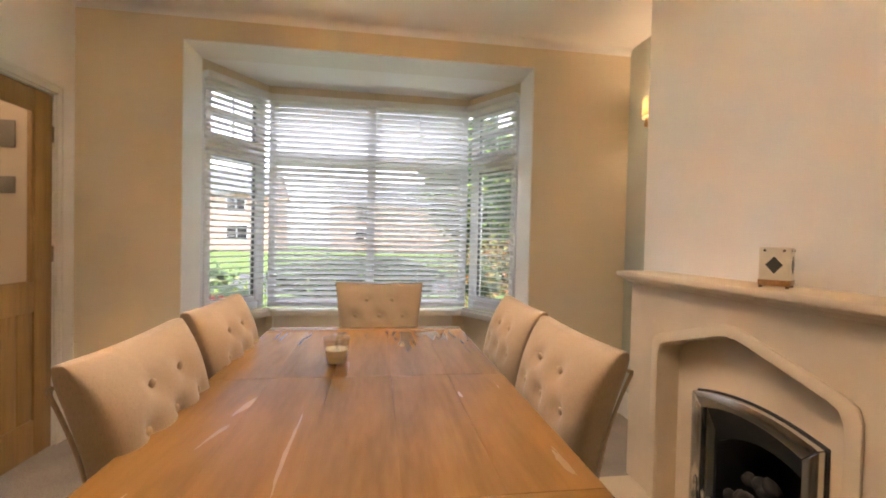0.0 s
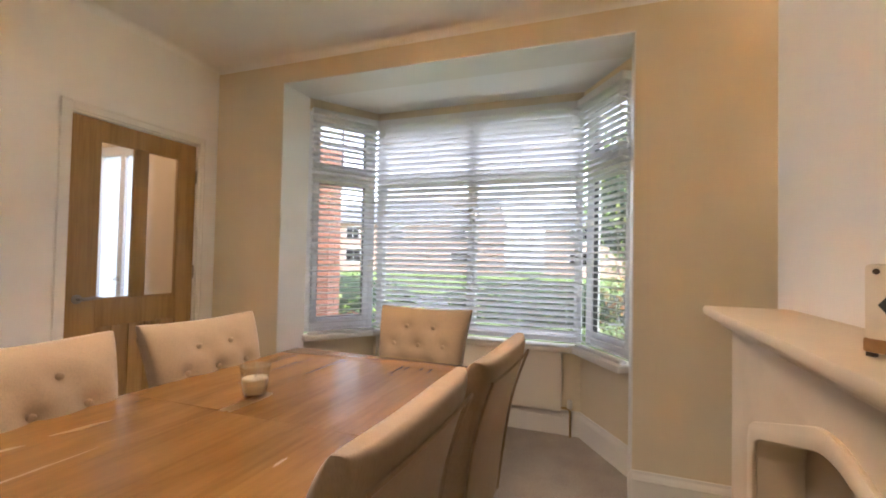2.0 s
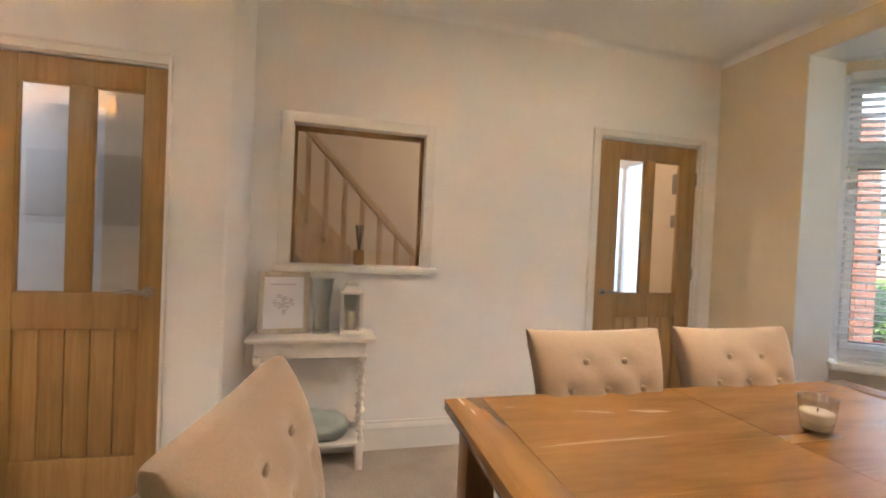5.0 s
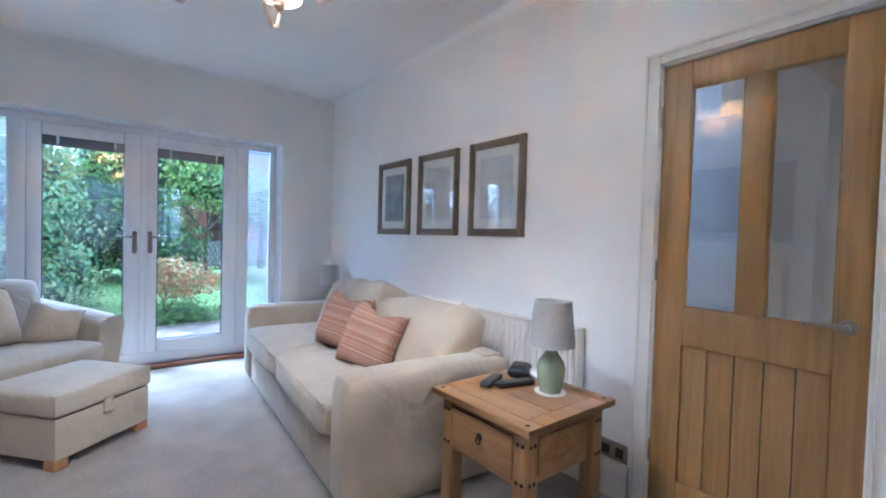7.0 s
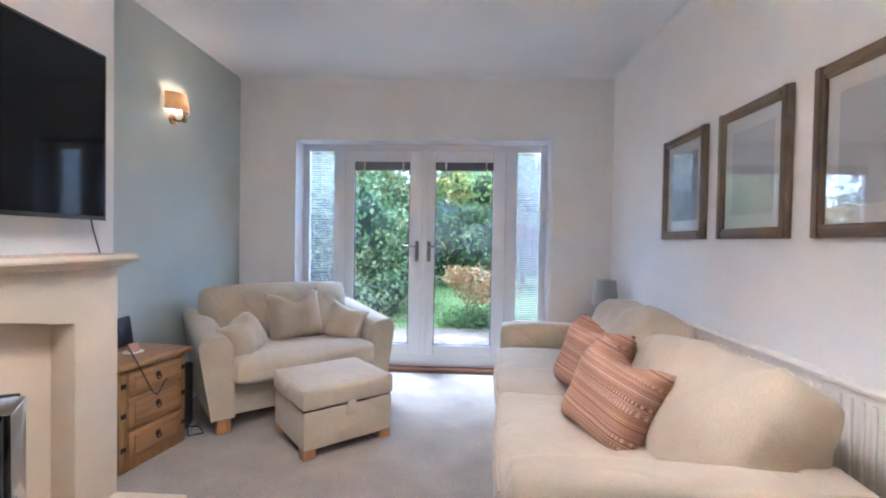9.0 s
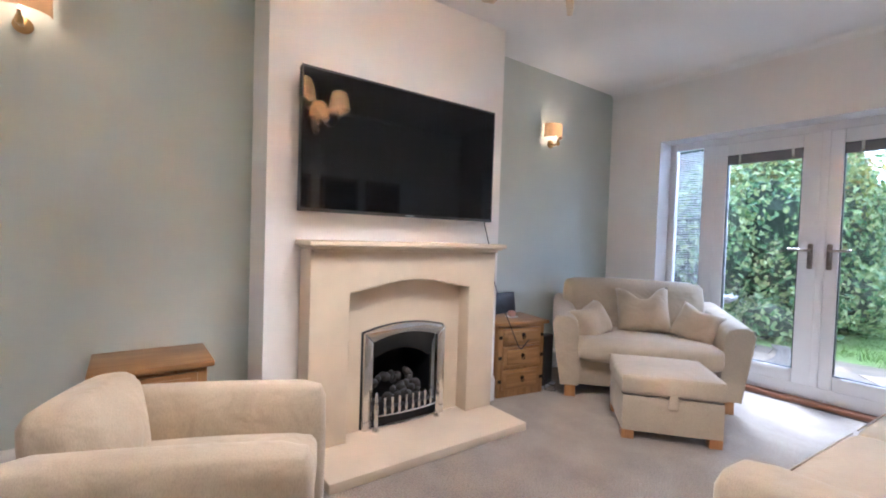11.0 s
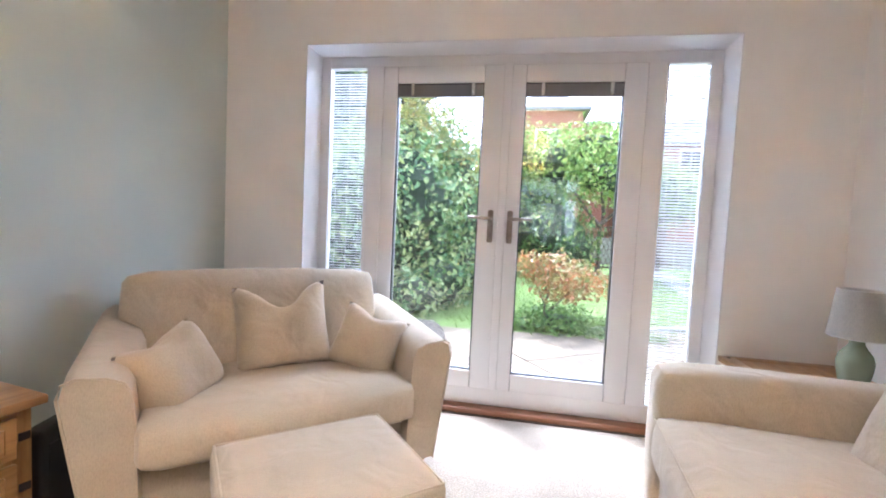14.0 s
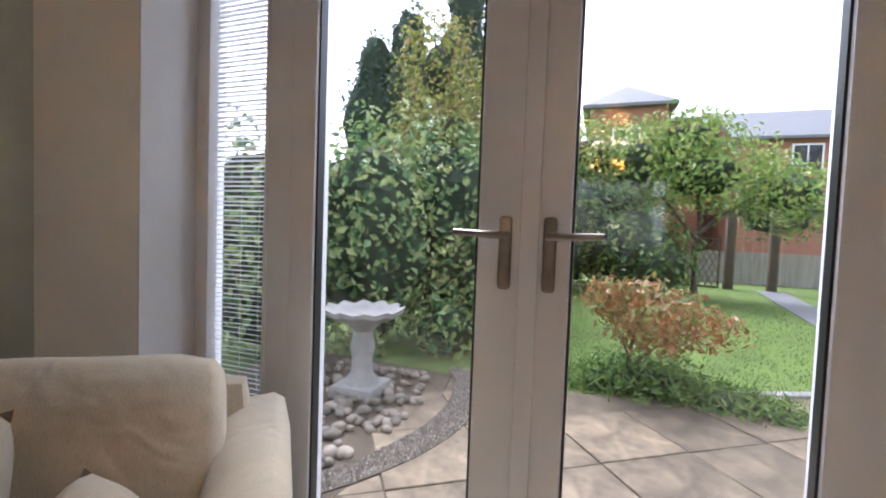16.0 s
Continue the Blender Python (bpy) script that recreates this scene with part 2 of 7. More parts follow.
DARK_WOOD = wood("dark_wood", (0.03, 0.018, 0.01), (0.07, 0.045, 0.028), 0.4, (14, 14, 1.0))
FOOT_WOOD = wood("oak_foot", (0.33, 0.15, 0.05), (0.5, 0.26, 0.1), 0.35, (14, 14, 1.0))
FRAME_WOOD = wood("brown_frame_wood", (0.10, 0.065, 0.04), (0.22, 0.155, 0.10), 0.5, (10, 1.2, 1.2), bump=0.15)
LINEN = cloth("cream_sofa_linen", (0.54, 0.45, 0.325))
LINEN_SOFT = cloth("cream_cushion_linen", (0.54, 0.445, 0.315))
CHAIR_CLOTH = cloth("beige_chair_linen", (0.37, 0.263, 0.162), vary=0.05, wrinkle=0.12)
STRIPE = stripes("striped_cushion_cloth", [(0.33, 0.15, 0.10), (0.46, 0.27, 0.18), (0.27, 0.11, 0.085), (0.40, 0.21, 0.11), (0.50, 0.35, 0.26), (0.34, 0.14, 0.12), (0.43, 0.25, 0.14)])
CHROME = plain("chrome", (0.72, 0.71, 0.69), 0.16, 1.0, vary=0.03, bump=0.0)
PEWTER = plain("brushed_bronze_nickel", (0.34, 0.29, 0.24), 0.32, 1.0, vary=0.05, bump=0.0)
BLACK_METAL = plain("black_metal", (0.015, 0.015, 0.016), 0.4, vary=0.1, bump=0.05)
BLACK_GLOSS = plain("black_screen", (0.006, 0.006, 0.007), 0.05, vary=0.05, bump=0.0, Specular_IOR_Level=0.3)
BLACK_PLASTIC = plain("black_plastic", (0.02, 0.02, 0.021), 0.38, vary=0.05, bump=0.02)
BRASS = plain("aged_brass", (0.42, 0.28, 0.12), 0.3, 1.0, vary=0.06, bump=0.0)
COAL = plain("ceramic_coal", (0.055, 0.05, 0.046), 0.85, vary=0.4, scale=18, grain=70, bump=0.6, depth=0.004)
GLASS = clear_glass("window_glass")
RADIATOR = plain("radiator_enamel", (0.80, 0.75, 0.67), 0.32, vary=0.02, bump=0.0)
SLAT = plain("white_blind_slat", (0.82, 0.81, 0.80), 0.4, vary=0.03, bump=0.02)
n, l = SLAT.node_tree.nodes, SLAT.node_tree.links
through_slat, both = n.new("ShaderNodeBsdfTranslucent"), n.new("ShaderNodeMixShader")
through_slat.inputs[0].default_value = (0.9, 0.9, 0.9, 1)
both.inputs[0].default_value = 0.42
l.new(n["Principled BSDF"].outputs[0], both.inputs[1])
l.new(through_slat.outputs[0], both.inputs[2])
l.new(both.outputs[0], n["Material Output"].inputs[0])
FINE_SLAT = plain("fine_white_slat", (0.72, 0.72, 0.74), 0.45, vary=0.03, bump=0.0)
HANDLE_METAL = plain("dark_worn_nickel", (0.30, 0.265, 0.235), 0.28, 1.0, vary=0.15, scale=30, bump=0.0)
FROST = plain("frosted_glass", (0.9, 0.93, 0.95), 0.4, vary=0.01)
n, l = FROST.node_tree.nodes, FROST.node_tree.links
day, both = n.new("ShaderNodeBsdfTranslucent"), n.new("ShaderNodeMixShader")
day.inputs[0].default_value = (0.92, 0.96, 1.0, 1)
both.inputs[0].default_value = 0.85
l.new(n["Principled BSDF"].outputs[0], both.inputs[1])
l.new(day.outputs[0], both.inputs[2])
l.new(both.outputs[0], n["Material Output"].inputs[0])

# ---- building blocks ----
def mesh_of(bm, name, smooth=False, angle=40):
    me = bpy.data.meshes.new(name)
    bmesh.ops.recalc_face_normals(bm, faces=bm.faces)
    bm.to_mesh(me)
    bm.free()
    if smooth:
        me.shade_smooth()
        me.set_sharp_from_angle(angle=radians(angle))
    return me


def thing(name, at=None, label="", category="", group="", kind=""):
    ob = new(name)
    ob.empty_display_size = 0.05
    if at is not None:
        ob.matrix_basis = at
    return tagged(ob, label, category, group, kind)


def part(name, bm, material, parent, label="", smooth=True, at=None, angle=40):
    ob = new(name, mesh_of(bm, name, smooth, angle))
    ob.data.materials.append(material)
    ob.parent = parent
    if at is not None:
        ob.matrix_basis = at
    return tagged(ob, label)


def solid(name, bm, material, label="", category="", group="", kind="", smooth=True, at=None, angle=40):
    ob = new(name, mesh_of(bm, name, smooth, angle))
    ob.data.materials.append(material)
    if at is not None:
        ob.matrix_basis = at
    return tagged(ob, label, category, group, kind)


def box(bm, x0, x1, y0, y1, z0, z1, bevel=0.0, seg=2, at=None):
    r = bmesh.ops.create_cube(bm, size=1.0)
    m = Matrix.Translation(((x0 + x1) / 2, (y0 + y1) / 2, (z0 + z1) / 2)) @ Matrix.Diagonal((abs(x1 - x0), abs(y1 - y0), abs(z1 - z0), 1))
    bmesh.ops.transform(bm, matrix=m, verts=r["verts"])
    vs = r["verts"]
    if bevel:
        es = list({e for v in vs for e in v.link_edges})
        got = bmesh.ops.bevel(bm, geom=es, offset=bevel, segments=seg, profile=0.5, affect="EDGES")
        vs = list({v for f in got["faces"] for v in f.verts} | {v for v in vs if v.is_valid})
    if at is not None:
        bmesh.ops.transform(bm, matrix=at, verts=vs)
    return vs


def boxes(*rows, bevel=0.0, seg=2):
    bm = bmesh.new()
    for r in rows:
        box(bm, *r, bevel=bevel, seg=seg)
    return bm


def prism(outline, depth, axis="z", base=0.0, bevel=0.0, seg=2):
    """An outline of (a, b) pairs pushed out along an axis. axis z: (x, y); axis x: (y, z); axis y: (x, z)."""
    bm = bmesh.new()
    def place(a, b, d):
        return {"z": (a, b, d), "x": (d, a, b), "y": (a, d, b)}[axis]
    lo = [bm.verts.new(place(a, b, base)) for a, b in outline]
    hi = [bm.verts.new(place(a, b, base + depth)) for a, b in outline]
    n = len(outline)
    bm.faces.new(lo)
    bm.faces.new(hi)
    for i in range(n):
        bm.faces.new((lo[i], lo[(i + 1) % n], hi[(i + 1) % n], hi[i]))
    if bevel:
        bmesh.ops.recalc_face_normals(bm, faces=bm.faces)
        bmesh.ops.bevel(bm, geom=list(bm.edges), offset=bevel, segments=seg, profile=0.5, affect="EDGES")
    return bm


def lathe(bm, profile, at=None, steps=24):
    """A turned shape from (radius, height) pairs."""
    rings = []
    for r, z in profile:
        rings.append([bm.verts.new((r * math.cos(2 * math.pi * i / steps), r * math.sin(2 * math.pi * i / steps), z)) for i in range(steps)])
    for a, b in zip(rings, rings[1:]):
        for i in range(steps):
            bm.faces.new((a[i], a[(i + 1) % steps], b[(i + 1) % steps], b[i]))
    for ring in (rings[0], rings[-1]):
        bm.faces.new(ring)
    vs = [v for ring in rings for v in ring]
    if at is not None:
        bmesh.ops.transform(bm, matrix=at, verts=vs)
    return vs


def tube(bm, points, radius, steps=8):
    """A round bar along points."""
    pts = [Vector(p) for p in points]
    rings = []
    for i, p in enumerate(pts):
        d = (pts[min(i + 1, len(pts) - 1)] - pts[max(i - 1, 0)]).normalized()
        q = d.to_track_quat("Z", "Y")
        r = radius[i] if isinstance(radius, (list, tuple)) else radius
        rings.append([bm.verts.new(p + q @ Vector((r * math.cos(2 * math.pi * k / steps), r * math.sin(2 * math.pi * k / steps), 0))) for k in range(steps)])
    for a, b in zip(rings, rings[1:]):
        for k in range(steps):
            bm.faces.new((a[k], a[(k + 1) % steps], b[(k + 1) % steps], b[k]))
    bm.faces.new(rings[0])
    bm.faces.new(rings[-1])


def padded(sx, sy, sz, bulge=(0.0, 0.0, 0.02), edge=0.03, cuts=7, lumps=0.0, seed=0):
    """A stuffed block round the origin: rounded edges, swollen faces, slight lumps."""
    bm = bmesh.new()
    bmesh.ops.create_cube(bm, size=2.0)
    bmesh.ops.subdivide_edges(bm, edges=list(bm.edges), cuts=cuts, use_grid_fill=True)
    half = Vector((sx / 2, sy / 2, sz / 2))
    for v in bm.verts:
        u = v.co.copy()
        p = Vector((u.x * half.x, u.y * half.y, u.z * half.z))
        core = Vector([max(-(h - edge), min(h - edge, c)) for c, h in zip(p, half)])
        off = p - core
        if off.length > 1e-6:
            # walk outwards to a rounded edge
            big = max(abs(c) for c in off)
            p = core + off.normalized() * big
        f = [max(0.0, 1 - c * c) for c in u]
        if abs(u.x) > 0.99: p.x += math.copysign(bulge[0] * f[1] * f[2], u.x)
        if abs(u.y) > 0.99: p.y += math.copysign(bulge[1] * f[0] * f[2], u.y)
        if abs(u.z) > 0.99: p.z += math.copysign(bulge[2] * f[0] * f[1], u.z)
        if lumps:
            k = noise.noise_vector(p * 7 + Vector((seed * 3.1, seed * 1.7, 0)))
            p += k * lumps
        v.co = p
    return bm


def pillow(w, h, t, dent=0.0, seed=0, n=16):
    """A scatter cushion standing in x and z, thick in y: full middle, thin seams, drawn-in sides, pointed corners."""
    bm = bmesh.new()
    rng = random.Random(seed)
    sides = []
    for s in (1, -1):
        grid = []
        for i in range(n + 1):
            row = []
            for j in range(n + 1):
                u, v = 2 * i / n - 1, 2 * j / n - 1
                pull = 1 - 0.05 * (1 - v * v) ** 1 * abs(u) ** 3
                pull2 = 1 - 0.05 * (1 - u * u) ** 1 * abs(v) ** 3
                x, z = u * w / 2 * pull, v * h / 2 * pull2
                y = t / 2 * ((1 - u ** 4) * (1 - v ** 4)) ** 0.55
                k = noise.noise(Vector((x * 6 + seed, z * 6, s * 2.0)))
                y += 0.032 * k * (1 - abs(u) ** 6) * (1 - abs(v) ** 6)
                z -= dent * max(0, v) ** 2 * math.exp(-(u / 0.45) ** 2)
                row.append(bm.verts.new((x, s * y, z)))
            grid.append(row)
        for i in range(n):
            for j in range(n):
                q = (grid[i][j], grid[i + 1][j], grid[i + 1][j + 1], grid[i][j + 1])
                bm.faces.new(q if s < 0 else q[::-1])
        sides.append(grid)
    bmesh.ops.remove_doubles(bm, verts=list(bm.verts), dist=0.0008)
    return bm


# ---- the setting ----
CEIL = 2.61
WX, DX, AX = -1.12, -1.43, 2.15      # lounge wall, dining wall, alcove wall
FY, BY = 3.30, -4.24                 # front wall, garden wall
RET, RET_NEAR = 0.20, 0.152          # the step between the two side walls
BX = 1.83                            # face of the chimney breasts
B1, B2 = (0.98, 2.575), (-2.45, -0.875)

solid("floor", boxes((-3.2, 2.3, -4.40, 4.2, -0.10, 0.0)), CARPET, "short-pile beige fitted carpet through both rooms", "carpet", kind="structure")
solid("ceiling", boxes((-3.2, 2.3, -4.55, 3.42, CEIL, CEIL + 0.12)), CEILING_PAINT, "smooth white painted ceiling", "ceiling", kind="structure")

# side wall with the sofa and the wall with the inner window
solid("wall_lounge_side", boxes((WX - 0.12, WX, BY - 0.3, -0.835, 0, CEIL), (WX - 0.12, WX, -0.835, -0.115, 2.0, CEIL), (WX - 0.12, WX, -0.115, RET_NEAR - 0.06, 0, CEIL)), WHITE_WALL, "plain white painted wall beside the sofa", "wall", kind="structure", smooth=False)
solid("wall_return", prism([(WX, RET_NEAR - 0.06), (WX, RET_NEAR - 0.012), (WX - 0.012, RET_NEAR), (DX, RET), (DX - 0.12, RET), (DX - 0.12, RET_NEAR - 0.06)], CEIL), WHITE_WALL, "white painted return between the two side walls", "wall", kind="structure", smooth=False)
solid("wall_hall_side", boxes((DX - 0.12, DX, RET, 0.40, 0, CEIL), (DX - 0.12, DX, 0.40, 1.175, 0, 1.07), (DX - 0.12, DX, 0.40, 1.175, 1.885, CEIL),
      (DX - 0.12, DX, 1.175, 2.345, 0, CEIL), (DX - 0.12, DX, 2.345, 3.145, 2.0, CEIL), (DX - 0.12, DX, 3.145, FY, 0, CEIL)), WHITE_WALL,
      "off-white painted wall with an inner window", "wall", kind="structure", smooth=False)
solid("wall_alcove_side", boxes((AX, AX + 0.12, BY - 0.3, FY, 0, CEIL)), SAGE_WALL, "sage green painted alcove wall", "wall", kind="structure", smooth=False)
FX0, FX1, FZ = -0.601, 1.648, 2.077
solid("wall_garden", boxes((WX, FX0, BY - 0.3, BY, 0, CEIL), (FX1, AX, BY - 0.3, BY, 0, CEIL), (FX0, FX1, BY - 0.3, BY, FZ, CEIL)), WHITE_WALL,
      "white painted wall round the garden doors", "wall", kind="structure", smooth=False)
BO0, BO1, BOZ = -0.831, 1.436, 2.432
solid("wall_front", boxes((DX - 0.12, BO0, FY, FY + 0.28, 0, CEIL), (BO1, AX + 0.12, FY, FY + 0.28, 0, CEIL), (BO0, BO1, FY, FY + 0.28, BOZ, CEIL)), CREAM_WALL,
      "cream painted wall round the bay", "wall", kind="structure", smooth=False)
for tag, (y0, y1), low, high, fire_y in (("dining", B1, 0.0, 0.62, 1.78), ("lounge", B2, 0.0, 0.62, -1.665)):
    solid("chimney_breast_" + tag, boxes((BX, AX, y0, fire_y - 0.23, 0, CEIL), (BX, AX, fire_y + 0.23, y1, 0, CEIL), (BX, AX, fire_y - 0.23, fire_y + 0.23, 0.60, CEIL)),
          WHITE_WALL, "white painted chimney breast", "wall", kind="structure", smooth=False)

# the bay: splayed sides, low walls, ceiling
BAY = [(BO0 - 0.01, FY + 0.28), (-0.507, 4.08), (1.145, 4.08), (BO1 + 0.01, FY + 0.28)]


def along(a, b):
    """The pose at a with x running to b, y to the left of it."""
    d = Vector((b[0] - a[0], b[1] - a[1]))
    return pose(a[0], a[1], 0, 0, 0, math.degrees(math.atan2(d.y, d.x))), d.length


bm = bmesh.new()
for a, b in zip(BAY, BAY[1:]):
    m, n = along(a, b)
    box(bm, -0.03, n + 0.03, 0.0, 0.16, -0.1, 0.585, at=m)
    box(bm, -0.03, n + 0.03, 0.0, 0.16, 2.35, 2.60, at=m)
solid("wall_bay", bm, CREAM_WALL, "cream painted low wall of the bay", "wall", kind="structure", smooth=False)
solid("ceiling_bay", prism([(BO0 - 0.2, FY + 0.281), (-0.6, 4.3), (1.25, 4.3), (BO1 + 0.2, FY + 0.281)], 0.16, base=BOZ), CEILING_PAINT, "white painted ceiling of the bay", "ceiling", kind="structure", smooth=False)
solid("trim_bay_reveal", boxes((BO0 - 0.001, BO0 + 0.006, FY - 0.002, FY + 0.285, 0.0, BOZ), (BO1 - 0.006, BO1 + 0.001, FY - 0.002, FY + 0.285, 0.0, BOZ), (BO0, BO1, FY - 0.002, FY + 0.285, BOZ - 0.006, BOZ + 0.001)),
      GLOSS_WHITE, "white painted reveal of the bay", "reveal", kind="structure", smooth=False)


# skirting boards: a tall board with a moulded top
def skirting(name, runs, height=0.17):
    bm = bmesh.new()
    for (ax, ay), (bx, by) in runs:
        m, n = along((ax, ay), (bx, by))
        profile = [(0, 0), (0.018, 0), (0.018, height * 0.72), (0.022, height * 0.75), (0.017, height * 0.84), (0.010, height * 0.92), (0.008, height), (0, height)]
        lo = [bm.verts.new(m @ Vector((0, -p, z))) for p, z in profile]
        hi = [bm.verts.new(m @ Vector((n, -p, z))) for p, z in profile]
        k = len(profile)
        bm.faces.new(lo)
        bm.faces.new(hi)
        for i in range(k):
            bm.faces.new((lo[i], lo[(i + 1) % k], hi[(i + 1) % k], hi[i]))
    return solid(name, bm, GLOSS_WHITE, "white moulded skirting board", "skirting board", kind="structure", smooth=False)


skirting("baseboard_lounge", [((WX, BY), (WX, -0.895)), ((FX1, BY), (AX, BY))][:1])
skirting("baseboard_hall_side", [((DX, RET), (DX, 2.285)), ((DX, 3.20), (DX, FY)), ((WX, RET), (DX, RET))][:2])
skirting("baseboard_front", [((DX, FY), (BO0, FY)), ((BO1, FY), (AX, FY))])
skirting("baseboard_bay", [(BAY[i], BAY[i + 1]) for i in range(3)] + [((BO0, FY), BAY[0]), (BAY[3], (BO1, FY))])
skirting("baseboard_alcoves", [((AX, FY), (AX, B1[1])), ((AX, B1[1]), (BX, B1[1])), ((BX, B1[1]), (BX, 2.41)), ((BX, 1.15), (BX, B1[0])), ((BX, B1[0]), (AX, B1[0])), ((AX, B1[0]), (AX, B2[1])),
         ((AX, B2[1]), (BX, B2[1])), ((BX, B2[1]), (BX, -1.03)), ((BX, -2.29), (BX, B2[0])), ((BX, B2[0]), (AX, B2[0])), ((AX, B2[0]), (AX, BY)), ((AX, BY), (FX1, BY))])

# rounded joint between walls and ceiling
bm = bmesh.new()
for (ax, ay), (bx, by) in [((WX, BY), (WX, RET)), ((DX, RET), (DX, FY)), ((DX, FY), (AX, FY)), ((AX, BY), (WX, BY))]:
    m, n = along((ax, ay), (bx, by))
    r = 0.045
    arc = [(0, CEIL)] + [(r - r * math.cos(a), CEIL - r + r * math.sin(a)) for a in [math.pi / 2 * (k / 5) for k in range(6)]]
    lo = [bm.verts.new(m @ Vector((0, -p, z))) for p, z in arc]
    hi = [bm.verts.new(m @ Vector((n, -p, z))) for p, z in arc]
    for i in range(len(arc) - 1):
        bm.faces.new((lo[i], lo[i + 1], hi[i + 1], hi[i]))
solid("trim_coving", bm, CEILING_PAINT, "small rounded plaster joint under the ceiling", "coving", kind="structure")

# ---- doors and windows ----
def oak_door(name, width, pane_rows, label, swing, handle_side, handle_z=0.955):
    """Oak door: two tall panes over a boarded panel. x across, front towards -y, on its sill."""
    d = thing(name, swing, label, "door", kind="structure")
    h, t = 1.98, 0.04
    x0, x1, x2, x3 = pane_rows
    zb, zt, zp, z0 = 0.945, 1.866, 0.785, 0.20
    for a, b in ((0, x0), (x3, width)):
        part("stile", boxes((a, b, -t / 2, t / 2, 0.004, h), bevel=0.003), OAK, d)
    part("mullion", boxes((x1, x2, -t / 2 + 0.001, t / 2 - 0.001, zb, zt), bevel=0.003), OAK, d)
    for a, b in ((zt, h), (zp, zb), (0.004, z0)):
        part("rail", boxes((x0, x3, -t / 2 + 0.001, t / 2 - 0.001, a, b), bevel=0.003), OAK, d)
    n = 5
    w = (x3 - x0) / n
    for i in range(n):
        part("board", boxes((x0 + i * w + 0.002, x0 + (i + 1) * w - 0.002, -t / 2 + 0.010, t / 2 - 0.010, z0, zp), bevel=0.004), OAK, d)
    for a, b in ((x0, x1), (x2, x3)):
        part("pane", boxes((a, b, -0.003, 0.003, zb, zt)), GLASS, d).visible_shadow = False
        bead = bmesh.new()
        for r in ((a, a + 0.008, zb, zt), (b - 0.008, b, zb, zt), (a, b, zb, zb + 0.008), (a, b, zt - 0.008, zt)):
            box(bead, r[0], r[1], -t / 2 + 0.006, -0.003, r[2], r[3])
        part("bead", bead, OAK, d)
    hx = width - 0.055 if handle_side > 0 else 0.055
    s = -1 if handle_side > 0 else 1
    bm = bmesh.new()
    lathe(bm, [(0.026, 0), (0.026, 0.006), (0.022, 0.009), (0.010, 0.010), (0.010, 0.045), (0.0, 0.046)], pose(hx, -t / 2, handle_z, 90), 20)
    tube(bm, [(hx, -t / 2 - 0.043, handle_z), (hx + s * 0.03, -t / 2 - 0.046, handle_z + 0.002), (hx + s * 0.07, -t / 2 - 0.043, handle_z + 0.006), (hx + s * 0.115, -t / 2 - 0.036, handle_z - 0.002)], [0.010, 0.010, 0.009, 0.006], 10)
    part("door_handle", bm, PEWTER, d, "satin nickel lever handle")
    gx = 0.0 if handle_side > 0 else width
    for z in (0.25, 1.05, 1.72):
        part("hinge", boxes((gx - 0.005, gx + 0.005, -t / 2 - 0.006, -t / 2 + 0.01, z, z + 0.09)), PEWTER, d)
    return d


oak_door("door_1", 0.774, (0.15, 0.358, 0.431, 0.650), "closed oak door with two clear panes over a boarded panel", pose(DX - 0.028, 2.356, 0, 0, 0, 90), -1)
oak_door("door_2", 0.690, (0.115, 0.311, 0.399, 0.600), "closed oak door with two clear panes reflecting the lamps", pose(WX - 0.022, -0.805, 0, 0, 0, 90), 1)


def architrave(name, x, y0, y1, z1, left=0.06, right=0.06, top=0.06):
    rows = [(x - 0.002, x + 0.016, y0 - left, y0 - 0.012, 0, z1 + top), (x - 0.002, x + 0.016, y0 - 0.012, y1 + 0.012, z1 + 0.012, z1 + top)]
    if right:
        rows.append((x - 0.002, x + 0.016, y1 + 0.012, y1 + right, 0, z1 + top))
    rows += [(x - 0.12, x - 0.003, y0 - 0.03, y0 - 0.003, 0, z1 + 0.02), (x - 0.12, x - 0.003, y1 + 0.003, y1 + 0.03, 0, z1 + 0.02), (x - 0.12, x - 0.003, y0 - 0.03, y1 + 0.03, z1 + 0.003, z1 + 0.03)]
    bead = [(x + 0.014, x + 0.021, a, a + 0.012, 0, z1 + top) for a in ([y0 - left] + ([y1 + right - 0.012] if right else []))] + [(x + 0.014, x + 0.021, y0 - left, y1 + max(right, 0.012), z1 + top - 0.012, z1 + top)]
    return solid(name, boxes(*rows, *bead, bevel=0.002), GLOSS_WHITE, "white painted door frame", "door frame", kind="structure")


architrave("trim_door_1", DX, 2.356, 3.13, 1.985, 0.065, 0.05)
architrave("trim_door_2", WX, -0.805, -0.115, 1.985, 0.075, 0.02)

# inner window to the hall
w = thing("window_hall", pose(DX, 0, 0), "fixed inner window with a white frame onto the staircase", "window", kind="structure")
part("frame", boxes((-0.12, 0.012, 0.345, 0.412, 1.06, 1.935), (-0.12, 0.012, 1.166, 1.225, 1.06, 1.935), (-0.12, 0.012, 0.412, 1.166, 1.878, 1.935), bevel=0.003), GLOSS_WHITE, w)
part("inner_frame", boxes((-0.10, -0.07, 0.412, 0.43, 1.09, 1.878), (-0.10, -0.07, 1.148, 1.166, 1.09, 1.878), (-0.10, -0.07, 0.43, 1.148, 1.85, 1.878), bevel=0.002), OAK, w)
part("sill", boxes((-0.14, 0.055, 0.33, 1.255, 1.045, 1.085), bevel=0.008), GLOSS_WHITE, w)
